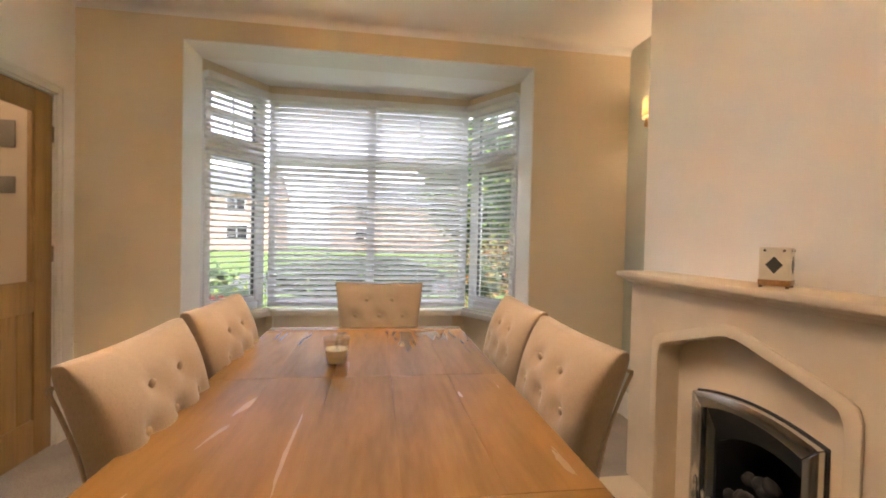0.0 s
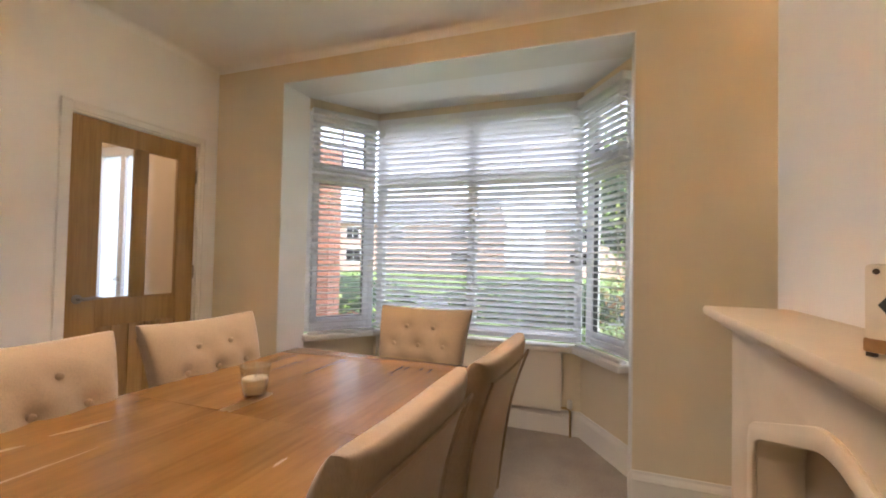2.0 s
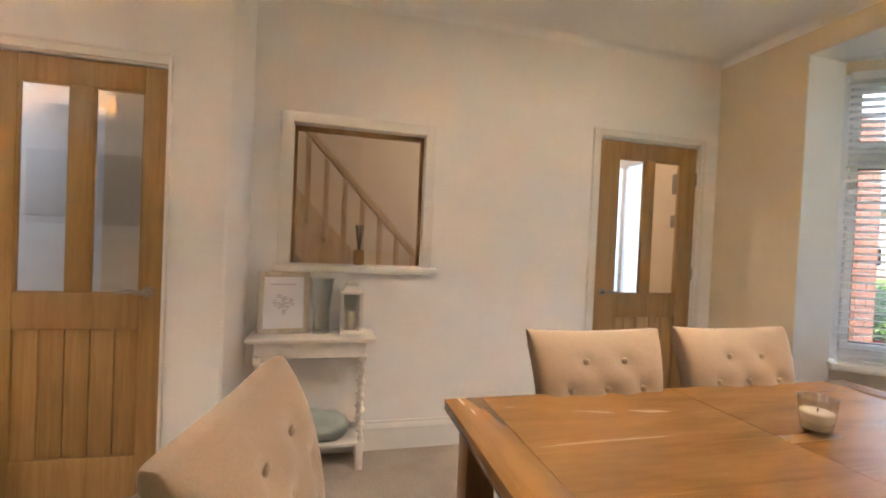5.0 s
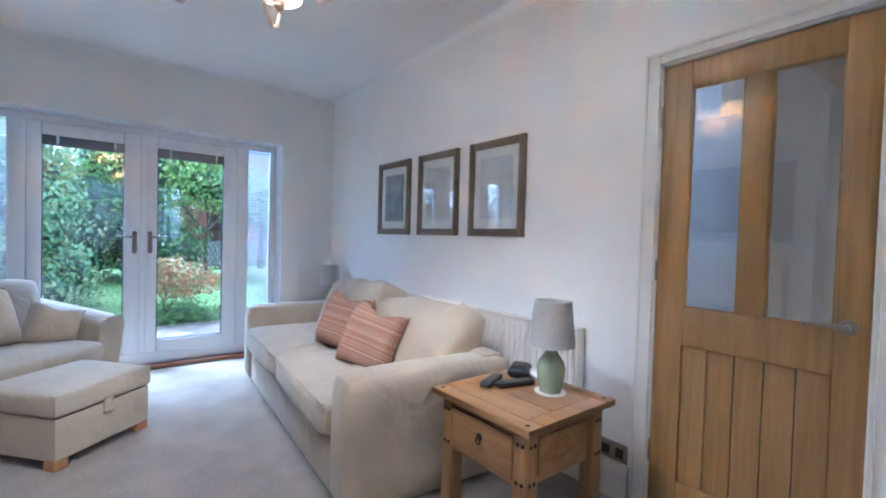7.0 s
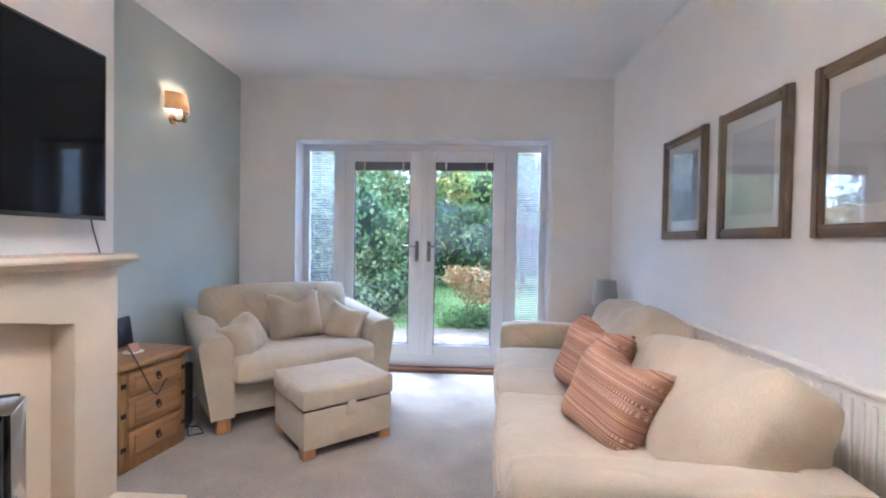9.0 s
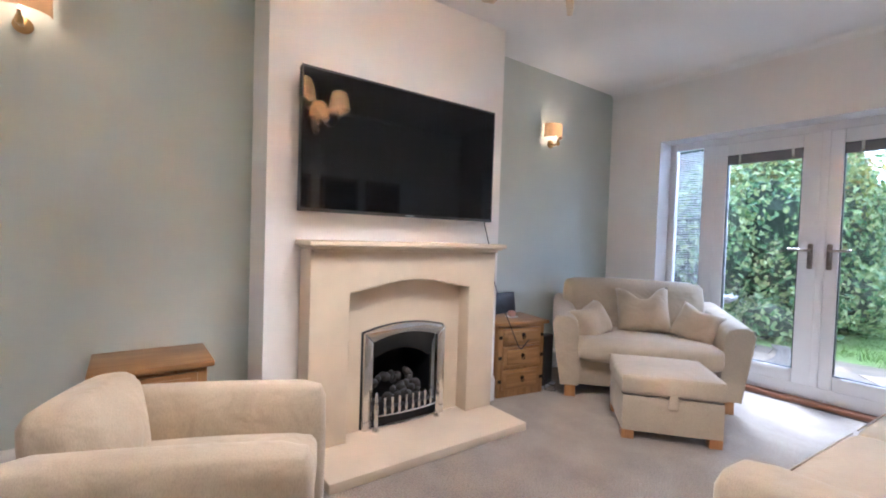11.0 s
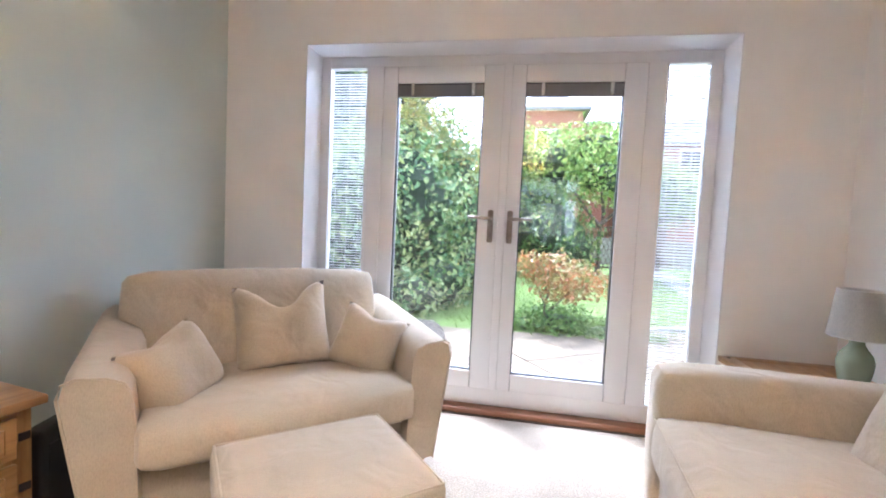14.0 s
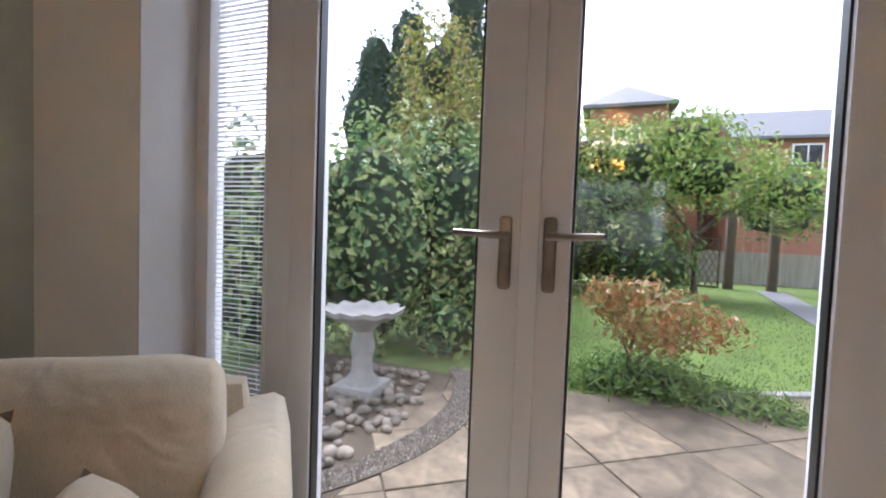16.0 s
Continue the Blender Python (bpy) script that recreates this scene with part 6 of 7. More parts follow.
wall_light(-3.33, 0.22)
wall_light(2.95, 0.7)
# an added one, out of view in the middle alcove
wall_light(0.05, 0.14)
# unseen fixtures: hall one follows its warm glow, kitchen one added to brighten
for x, y, z, watts, tint in ((-2.2, 2.3, 2.42, 1.8, (1.0, 0.70, 0.42)), (-2.1, -2.6, 2.42, 2.4, (1.0, 0.95, 0.9))):
    b = bmesh.new()
    lathe(b, [(0.0, -0.075), (0.06, -0.07), (0.11, -0.045), (0.13, -0.012), (0.135, 0.0)], pose(0, 0, CEIL), 24)
    cl = solid("ceiling_light", b, FROST, "unseen round white glass ceiling light, added behind the glazing", "ceiling lamp", "round ceiling lights", at=pose(x, y, 0))
    cl.visible_shadow = False
    bulb((x, y, z), watts, tint)

# ---- outdoors ----
LEAF_MATS = {}


def leaf_material(name, colours, rough=0.45):
    m, n, l, b = shader(name, rough)
    g = n.new("ShaderNodeNewGeometry")
    r = n.new("ShaderNodeValToRGB")
    while len(r.color_ramp.elements) < len(colours):
        r.color_ramp.elements.new(0.5)
    for i, c in enumerate(colours):
        r.color_ramp.elements[i].position = i / (len(colours) - 1)
        r.color_ramp.elements[i].color = (*c, 1)
    l.new(g.outputs["Random Per Island"], r.inputs[0])
    l.new(r.outputs[0], b.inputs["Base Color"])
    t = n.new("ShaderNodeBsdfTranslucent")
    l.new(r.outputs[0], t.inputs[0])
    mx = n.new("ShaderNodeMixShader")
    mx.inputs[0].default_value = 0.3
    l.new(b.outputs[0], mx.inputs[1])
    l.new(t.outputs[0], mx.inputs[2])
    l.new(mx.outputs[0], n["Material Output"].inputs[0])
    return m


IVY = leaf_material("ivy_leaves", [(0.04, 0.10, 0.035), (0.09, 0.18, 0.06), (0.15, 0.25, 0.09), (0.27, 0.34, 0.14), (0.32, 0.36, 0.14), (0.20, 0.28, 0.09)])
CONIFER = leaf_material("conifer_leaves", [(0.025, 0.06, 0.048), (0.045, 0.095, 0.075), (0.07, 0.13, 0.10)])
GOLDEN = leaf_material("golden_leaves", [(0.12, 0.17, 0.04), (0.22, 0.26, 0.06), (0.34, 0.32, 0.08), (0.30, 0.18, 0.06)])
LIME = leaf_material("lime_leaves", [(0.12, 0.22, 0.045), (0.20, 0.32, 0.065), (0.30, 0.40, 0.10), (0.40, 0.42, 0.12)])
COPPER = leaf_material("copper_leaves", [(0.24, 0.09, 0.035), (0.34, 0.15, 0.05), (0.30, 0.24, 0.08), (0.16, 0.20, 0.06), (0.40, 0.22, 0.10)])
GRASS = leaf_material("grass_blades", [(0.07, 0.13, 0.018), (0.11, 0.18, 0.026), (0.16, 0.23, 0.04)])
PETAL = leaf_material("red_petals", [(0.55, 0.03, 0.04), (0.65, 0.06, 0.07)])
BARK = plain("bark", (0.10, 0.075, 0.055), 0.9, vary=0.3, scale=14, grain=60, bump=0.8, depth=0.01)
# near-black filler: the shade between leaves is put into this colour
SHADE_CORE = plain("foliage_shade", (0.02, 0.035, 0.015), 0.9, vary=0.4, scale=10)
LAWN = plain("lawn_grass", (0.115, 0.185, 0.03), 0.9, vary=0.25, scale=3.0, grain=90, bump=0.8, depth=0.02, speck=0.35)
BRICK = plain("red_brick", (0.32, 0.14, 0.09), 0.85, vary=0.2, scale=9, grain=60, bump=0.3, depth=0.003)
SLATE = plain("slate_roof", (0.15, 0.155, 0.17), 0.6, vary=0.15, scale=3, grain=30, bump=0.3)
SLAB = plain("paving_stone", (0.155, 0.12, 0.08), 0.85, vary=0.42, scale=4.5, grain=26, bump=0.5, depth=0.006, speck=0.4)
PEBBLE = plain("pebble_stone", (0.17, 0.145, 0.115), 0.7, vary=0.3, scale=8)
CONCRETE = plain("grey_cast_stone", (0.21, 0.205, 0.20), 0.85, vary=0.15, scale=12, grain=90, bump=0.4)
OLD_TIMBER = wood("weathered_timber", (0.05, 0.035, 0.025), (0.12, 0.09, 0.06), 0.8, (12, 12, 1.0))
TERRACOTTA = plain("terracotta", (0.45, 0.22, 0.12), 0.8, vary=0.1)


def leaf_cloud(points, size, seed, long=1.5, droop=0.3):
    """A leaf at each point and normal: two bent halves, turned at random."""
    rng = random.Random(seed)
    verts, faces = [], []
    for p, nrm in points:
        d = Vector((rng.gauss(0, 0.6), rng.gauss(0, 0.6), rng.gauss(0, 0.6))) + nrm
        if d.length < 1e-4:
            continue
        q = d.to_track_quat("Z", "Y") @ Euler((0, 0, rng.uniform(0, 6.28))).to_quaternion()
        s = size * rng.uniform(0.6, 1.3)
        k = len(verts)
        for v in ((0, 0, 0), (0.36, 0.42 * long, 0.10), (0, long, -droop * 0.4), (-0.36, 0.42 * long, 0.10)):
            verts.append(tuple(p + q @ (Vector(v) * s)))
        faces += [(k, k + 1, k + 2), (k, k + 2, k + 3)]
    me = bpy.data.meshes.new("leaves")
    me.from_pydata(verts, [], faces)
    return me


def blob_points(n, centre, radii, seed, shell=0.55, rough=0.25):
    """Points in an uneven crown, thick near its skin."""
    rng = random.Random(seed)
    out = []
    c = Vector(centre)
    while len(out) < n:
        d = Vector((rng.gauss(0, 1), rng.gauss(0, 1), rng.gauss(0, 1))).normalized()
        k = 1 + rough * 1.8 * noise.noise(d * 2.3 + Vector((seed, 0, 0))) + rough * noise.noise(d * 6 + Vector((0, seed, 0)))
        r = (shell + (1 - shell) * rng.random() ** 0.6) * k
        out.append((c + Vector((d.x * radii[0], d.y * radii[1], d.z * radii[2])) * r, d))
    return out


# dark body inside a crown, standing for the shade among its leaves
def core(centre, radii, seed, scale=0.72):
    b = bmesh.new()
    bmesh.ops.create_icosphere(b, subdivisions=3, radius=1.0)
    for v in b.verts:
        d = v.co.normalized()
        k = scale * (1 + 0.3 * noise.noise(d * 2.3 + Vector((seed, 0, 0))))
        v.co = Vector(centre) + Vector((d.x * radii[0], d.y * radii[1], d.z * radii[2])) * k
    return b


def plant(name, label, category, material, blobs, size, per, base, trunk=None, long=1.5, seed=0, group="", core_scale=0.7):
    t = thing(name, pose(*base), label, category, group)
    origin = Vector(base)
    if trunk:
        for k, pts in enumerate(trunk):
            b = bmesh.new()
            rad = [pts[0][3] * (1 - 0.75 * i / (len(pts) - 1)) for i in range(len(pts))]
            tube(b, [p[:3] for p in pts], rad, 7)
            part("trunk" if k == 0 else "limb", b, BARK, t)
    pts = []
    for k, (c, r) in enumerate(blobs):
        pts += blob_points(int(per * (r[0] * r[1] + r[0] * r[2] + r[1] * r[2])), c, r, seed + k)
    me = leaf_cloud(pts, size, seed, long)
    me.materials.append(material)
    crown = new("crown", me)
    crown.parent = t
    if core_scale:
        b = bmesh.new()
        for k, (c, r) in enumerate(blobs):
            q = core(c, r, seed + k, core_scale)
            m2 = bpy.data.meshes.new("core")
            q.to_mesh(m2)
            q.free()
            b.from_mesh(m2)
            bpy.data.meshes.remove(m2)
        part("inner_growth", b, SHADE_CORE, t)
    return t


G = -0.13
solid("ground", boxes((-60, 60, -90, -4.54, G - 0.5, G), (-60, 60, 3.6, 90, G - 0.5, G), (-60, -3.2, -4.54, 3.6, G - 0.5, G), (2.3, 60, -4.54, 3.6, G - 0.5, G)), LAWN, "mown green lawn round the house", "lawn", kind="structure", smooth=False)

# patio of square slabs laid on the diagonal
pv = solid("pavement", prism([(-6.0, -4.54), (3.2, -4.54), (3.2, -6.9), (0.8, -6.92), (0.3, -6.98), (-1.4, -7.62), (-6.0, -9.6)], 0.012, base=G), plain("patio_joint", (0.10, 0.08, 0.055), 0.95, vary=0.3), "diagonal stone patio behind the house", "patio", kind="structure", smooth=False)
bm = bmesh.new()
box(bm, -0.2955, 0.2955, -0.2955, 0.2955, 0.0, 0.016, bevel=0.004, seg=1)
SLAB_ME = mesh_of(bm, "slab")
m, n, l = SLAB, SLAB.node_tree.nodes, SLAB.node_tree.links
info, hs = n.new("ShaderNodeObjectInfo"), n.new("ShaderNodeHueSaturation")
mr = n.new("ShaderNodeMapRange")
mr.inputs["To Min"].default_value, mr.inputs["To Max"].default_value = 0.75, 1.25
l.new(info.outputs["Random"], mr.inputs["Value"])
l.new(mr.outputs[0], hs.inputs["Value"])
b0 = n["Principled BSDF"]
l.new(b0.inputs["Base Color"].links[0].from_socket, hs.inputs["Color"])
l.new(hs.outputs[0], b0.inputs["Base Color"])
SLAB_ME.materials.append(SLAB)
rng = random.Random(7)
# joints pass through these two corners
o, ang = Vector((-0.216, -6.187)), radians(35)
ux, uy = Vector((math.cos(ang), math.sin(ang))), Vector((-math.sin(ang), math.cos(ang)))
for i in range(-9, 10):
    for j in range(-8, 9):
        c = o + ux * (0.6 * (i + 0.5)) + uy * (0.6 * (j + 0.5))
        edge = -6.75 if c.x > 0.3 else -6.75 + (c.x - 0.3) * 0.40
        if -3.2 < c.x < 1.75 - 0.12 * abs(c.y + 5.2) and edge < c.y < -4.72:
            s = new("slab", SLAB_ME)
            s.parent = pv
            s.matrix_basis = pose(c.x, c.y, G + 0.010 + rng.uniform(-0.002, 0.003), rng.uniform(-0.4, 0.4), rng.uniform(-0.4, 0.4), 35)

# pebbles round the bird bath
rng_g = random.Random(17)
GRAVEL = plain("fine_gravel", (0.085, 0.070, 0.052), 0.95, vary=0.5, scale=14, grain=70, bump=0.9, depth=0.01, speck=0.5)
outer = [(1.10 + 0.42 * ((t - 0.42) ** 2) * 3.2, -7.0 + 2.05 * t) for t in [k / 12 for k in range(13)]]
solid("gravel_strip", prism(outer + [(x + 0.22, y) for x, y in outer[::-1]], 0.012, base=G + 0.022), GRAVEL, "curved strip of fine gravel along the patio", "gravel", kind="structure", smooth=False)
verts, faces = [], []
for q in range(2600):
    x, y = outer[rng_g.randrange(len(outer))]
    y += rng_g.uniform(-0.085, 0.085)
    x = 1.10 + 1.344 * ((y + 7.0) / 2.05 - 0.42) ** 2 + rng_g.uniform(0.01, 0.21)
    r, z, n0 = rng_g.uniform(0.006, 0.014), G + 0.034, len(verts)
    verts += [(x + r, y, z), (x - r * 0.6, y + r * 0.9, z), (x - r * 0.5, y - r, z), (x + r * 0.1, y, z + r * 0.9)]
    faces += [(n0, n0 + 1, n0 + 3), (n0 + 1, n0 + 2, n0 + 3), (n0 + 2, n0, n0 + 3)]
chips = bpy.data.meshes.new("gravel_chips")
chips.from_pydata(verts, [], faces)
chips.materials.append(leaf_material("gravel_chip", [(0.09, 0.075, 0.06), (0.20, 0.17, 0.14), (0.34, 0.31, 0.27)], 0.8))
tagged(new("gravel_chips", chips), "loose pale and brown gravel chips along the patio", "gravel", kind="stuff")
pb = thing("pebble_bed", pose(0, 0, 0), "bed of pale rounded cobbles beside the patio", "pebbles")
part("soil", prism([(1.45, -5.0), (2.9, -4.8), (3.0, -7.0), (1.5, -6.9), (1.35, -6.0)], 0.02, base=G + 0.006), plain("dark_soil", (0.06, 0.045, 0.03), 0.95, vary=0.3), pb, smooth=False)
stones = []
for k in range(6):
    b = bmesh.new()
    bmesh.ops.create_icosphere(b, subdivisions=2, radius=0.04)
    for v in b.verts:
        v.co *= 1 + 0.25 * noise.noise(v.co * 22 + Vector((k * 5, 0, 0)))
        v.co.z *= 0.7
    me = mesh_of(b, "pebble", True, 80)
    me.materials.append(PEBBLE)
    stones.append(me)
for k in range(230):
    x, y = rng.uniform(1.5, 2.6), rng.uniform(-6.75, -5.05)
    if x < 1.42 + 0.22 * abs(y + 5.9) ** 0.7:
        continue
    s = new("pebble", stones[k % 6])
    s.parent = pb
    s.matrix_basis = pose(x, y, G + 0.035 + rng.uniform(0, 0.02), rng.uniform(0, 40), rng.uniform(0, 40), rng.uniform(0, 360)) @ Matrix.Scale(rng.uniform(0.6, 1.25), 4)
n, l = PEBBLE.node_tree.nodes, PEBBLE.node_tree.links
info, hs, mr = n.new("ShaderNodeObjectInfo"), n.new("ShaderNodeHueSaturation"), n.new("ShaderNodeMapRange")
mr.inputs["To Min"].default_value, mr.inputs["To Max"].default_value = 0.55, 1.5
l.new(info.outputs["Random"], mr.inputs["Value"])
l.new(mr.outputs[0], hs.inputs["Value"])
b0 = n["Principled BSDF"]
l.new(b0.inputs["Base Color"].links[0].from_socket, hs.inputs["Color"])
l.new(hs.outputs[0], b0.inputs["Base Color"])

bb = thing("bird_bath", pose(1.99, -6.2, G + 0.02), "weathered grey cast-stone bird bath with a scalloped bowl", "bird bath")
b = bmesh.new()
box(b, -0.17, 0.17, -0.17, 0.17, 0.0, 0.09, bevel=0.012)
part("plinth", b, CONCRETE, bb)
b = bmesh.new()
lathe(b, [(0.13, 0.09), (0.12, 0.12), (0.085, 0.16), (0.075, 0.28), (0.095, 0.36), (0.085, 0.42), (0.07, 0.48), (0.13, 0.55)], steps=20)
part("column", b, CONCRETE, bb)
b = bmesh.new()
steps = 48
rings = []
for r, z in ((0.10, 0.545), (0.22, 0.575), (0.29, 0.62), (0.30, 0.655), (0.275, 0.65), (0.20, 0.61), (0.02, 0.595)):
    rings.append([b.verts.new((r * (1 + (0.05 if z > 0.6 else 0) * math.cos(12 * 2 * math.pi * i / steps)) * math.cos(2 * math.pi * i / steps), r * (1 + (0.05 if z > 0.6 else 0) * math.cos(12 * 2 * math.pi * i / steps)) * math.sin(2 * math.pi * i / steps), z + (0.012 * math.cos(12 * 2 * math.pi * i / steps) if r > 0.25 else 0))) for i in range(steps)])
for r0, r1 in zip(rings, rings[1:]):
    for i in range(steps):
        b.faces.new((r0[i], r0[(i + 1) % steps], r1[(i + 1) % steps], r1[i]))
b.faces.new(rings[0])
b.faces.new(rings[-1])
part("bowl", b, CONCRETE, bb)

# planting along the side and the end of the garden
plant("ivy_hedge", "dense hedge overgrown with glossy green ivy", "hedge", IVY,
      [((1.75, -0.2, 1.15), (0.85, 0.9, 1.35)), ((1.2, -1.3, 1.25), (0.95, 1.0, 1.5)), ((0.9, -2.6, 1.4), (1.0, 1.2, 1.7)), ((2.4, 0.6, 1.0), (0.8, 0.9, 1.3)), ((1.5, -4.3, 1.5), (1.2, 1.4, 1.8)), ((0.55, -0.9, 0.35), (0.5, 0.55, 0.45)), ((0.8, -0.2, 0.25), (0.4, 0.45, 0.32)), ((0.35, -1.9, 0.5), (0.6, 0.8, 0.6))],
      0.085, 1000, (1.0, -7.4, G), seed=3, long=1.2)
plant("golden_shrub", "tall yellow-green shrub with upright shoots behind the ivy", "shrub", GOLDEN,
      [((0, 0, 2.6), (0.95, 0.85, 1.2)), ((0.15, 0.2, 3.6), (0.65, 0.6, 1.0)), ((-0.7, -0.3, 2.3), (0.8, 0.7, 1.1)), ((0.55, 0.2, 2.1), (0.6, 0.6, 0.9))], 0.06, 900, (2.55, -9.6, G),
      trunk=[[(0, 0, 0, 0.06), (0.05, 0, 1.2), (0.1, 0.1, 2.6), (0.2, 0.2, 4.1)], [(0.02, 0, 0.8, 0.035), (-0.3, -0.2, 1.8), (-0.7, -0.3, 2.8)], [(0.02, 0, 0.9, 0.035), (0.5, 0.1, 1.8), (0.9, 0.2, 2.8)]], seed=8, core_scale=0.35)
for x, y, h, s in ((6.2, -14.0, 6.5, 1), (5.4, -14.3, 7.2, 2), (3.9, -14.6, 8.6, 5)):
    plant("conifer", "tall dark blue-green conifer behind the hedge", "tree", CONIFER,
          [((0, 0, h * 0.32), (1.0, 1.0, h * 0.32)), ((0.1, 0, h * 0.62), (0.85, 0.85, h * 0.28)), ((0, 0.1, h * 0.84), (0.55, 0.55, h * 0.18))], 0.10, 420, (x, y, G),
          trunk=[[(0, 0, 0, 0.15), (0, 0, h * 0.5), (0, 0, h * 0.9)]], seed=20 + s, group="conifers", core_scale=0.8)
plant("lime_tree", "small tree with a light yellow-green crown by the lawn's end", "tree", LIME,
      [((0, 0, 2.7), (1.7, 1.3, 0.95)), ((-1.6, 0.2, 2.3), (1.1, 1.0, 0.75)), ((1.3, 0, 3.0), (1.4, 1.1, 1.0)), ((0.3, 0, 3.5), (1.2, 1.0, 0.75)), ((2.4, -0.2, 3.2), (1.2, 1.0, 1.0))], 0.10, 420, (-1.75, -14.6, G),
      trunk=[[(0, 0, 0, 0.11), (0.05, 0, 0.9), (-0.05, 0, 1.7), (0.1, 0, 2.8)], [(0, 0, 1.4, 0.06), (-0.5, 0.1, 1.9), (-1.2, 0.2, 2.4)], [(0, 0, 1.3, 0.06), (0.5, 0, 1.9), (1.1, 0, 2.7)]], seed=31, core_scale=0.45)
plant("laurel_bush", "broad dark green bush with yellowing tips at the lawn's edge", "shrub", leaf_material("laurel_leaves", [(0.04, 0.09, 0.02), (0.07, 0.15, 0.03), (0.13, 0.21, 0.05), (0.28, 0.30, 0.08)]),
      [((0, 0, 1.0), (1.2, 0.9, 1.1)), ((1.4, -0.4, 1.4), (1.4, 1.0, 1.6)), ((3.0, -0.4, 1.9), (1.6, 1.1, 2.0)), ((-0.5, 0.3, 0.7), (0.7, 0.6, 0.7))], 0.10, 420, (-0.35, -13.6, G), seed=40)
plant("laurel_bush", "tall yellow-green bush beyond the ivy hedge", "shrub", LIME, [((0, 0, 1.7), (1.3, 1.1, 1.7)), ((-1.4, -0.6, 2.0), (1.2, 1.1, 1.4))], 0.085, 320, (1.3, -15.2, G), seed=44)
plant("copper_shrub", "small open shrub with coppery orange leaves on the lawn's edge", "shrub", COPPER,
      [((-0.05, 0, 0.72), (0.42, 0.38, 0.22)), ((-0.42, -0.1, 0.60), (0.40, 0.35, 0.17)), ((0.20, 0.05, 0.80), (0.26, 0.25, 0.16)), ((-0.1, 0, 0.5), (0.3, 0.28, 0.15))], 0.045, 2300, (0.02, -7.15, G),
      trunk=[[(0.05, 0, 0, 0.018), (0.06, 0.02, 0.3), (0.0, 0, 0.6), (-0.1, 0, 0.8)], [(0.06, 0, 0.2, 0.012), (-0.2, -0.05, 0.45), (-0.45, -0.1, 0.6)], [(0.05, 0, 0.3, 0.01), (0.18, 0.02, 0.6), (0.25, 0.03, 0.85)]], seed=50, core_scale=0.0)
plant("green_tree", "rounded green tree beyond the fence", "tree", IVY, [((0, 0, 2.6), (1.5, 1.4, 1.5))], 0.12, 200, (-5.3, -21.0, G), trunk=[[(0, 0, 0, 0.12), (0, 0, 1.4), (0, 0, 2.6)]], seed=60)
plant("boundary_hedge", "clipped green hedge along the far side of the garden", "hedge", IVY, [((0, 0, 1.2), (0.8, 2.2, 1.35)), ((-0.2, -3.5, 1.4), (0.8, 2.2, 1.6)), ((0.1, 3.3, 1.1), (0.8, 2.0, 1.25))], 0.09, 180, (-6.2, -12.0, G), seed=64)

# long grass: tufts under the shrub and blades over the lawn
def blades(n, region, height, seed):
    rng = random.Random(seed)
    verts, faces = [], []
    while len(faces) < n:
        x, y = region(rng)
        h, a, w = height * rng.uniform(0.5, 1.3), rng.uniform(0, 6.28), 0.006 + 0.05 * height * 0.1
        lx, ly = h * 0.45 * math.cos(a), h * 0.45 * math.sin(a)
        k = len(verts)
        verts += [(x - w * math.sin(a), y + w * math.cos(a), G), (x + w * math.sin(a), y - w * math.cos(a), G), (x + lx, y + ly, G + h)]
        faces.append((k, k + 1, k + 2))
    me = bpy.data.meshes.new("grass")
    me.from_pydata(verts, [], faces)
    me.materials.append(GRASS)
    return me


LOW_GREEN = leaf_material("low_foliage_leaves", [(0.045, 0.10, 0.02), (0.08, 0.16, 0.03), (0.13, 0.22, 0.045), (0.18, 0.26, 0.07)])
plant("ground_cover", "soft mound of dark green foliage under the coppery shrub", "plant", LOW_GREEN,
      [((-0.10, 0.0, 0.10), (0.50, 0.30, 0.24)), ((-0.62, 0.14, 0.05), (0.42, 0.24, 0.16)), ((0.25, 0.02, 0.06), (0.30, 0.24, 0.18)), ((-0.95, 0.22, 0.02), (0.28, 0.18, 0.10))], 0.032, 4200, (0.0, -7.22, G), long=2.4, seed=90, core_scale=0.5)
tagged(new("long_grass", blades(900, lambda r: (r.gauss(-0.3, 0.5), r.gauss(-7.3, 0.16)), 0.15, 5)), "thin tuft of long green grass among the ground cover", "grass", kind="stuff")
tagged(new("lawn_blades", blades(15000, lambda r: (r.uniform(-4.5, 1.4), -7.2 - 6.5 * r.random() ** 1.5 - 0.35 * abs(r.random())), 0.022, 6)), "short green blades of the mown lawn", "grass", kind="stuff")
solid("garden_path", prism([(-2.95, -8.5), (-2.47, -8.5), (-3.54, -16.7), (-4.2, -16.7)], 0.014, base=G), SLATE, "grey path across the lawn", "path", kind="structure", smooth=False)
solid("lawn_edging", boxes((-1.0, 0.0, -0.05, 0.05, 0.0, 0.05), bevel=0.01), CONCRETE, "pale stone edging at the patio's rim", "edging", kind="structure", at=pose(-0.9, -7.48, G, 0, 0, 23))

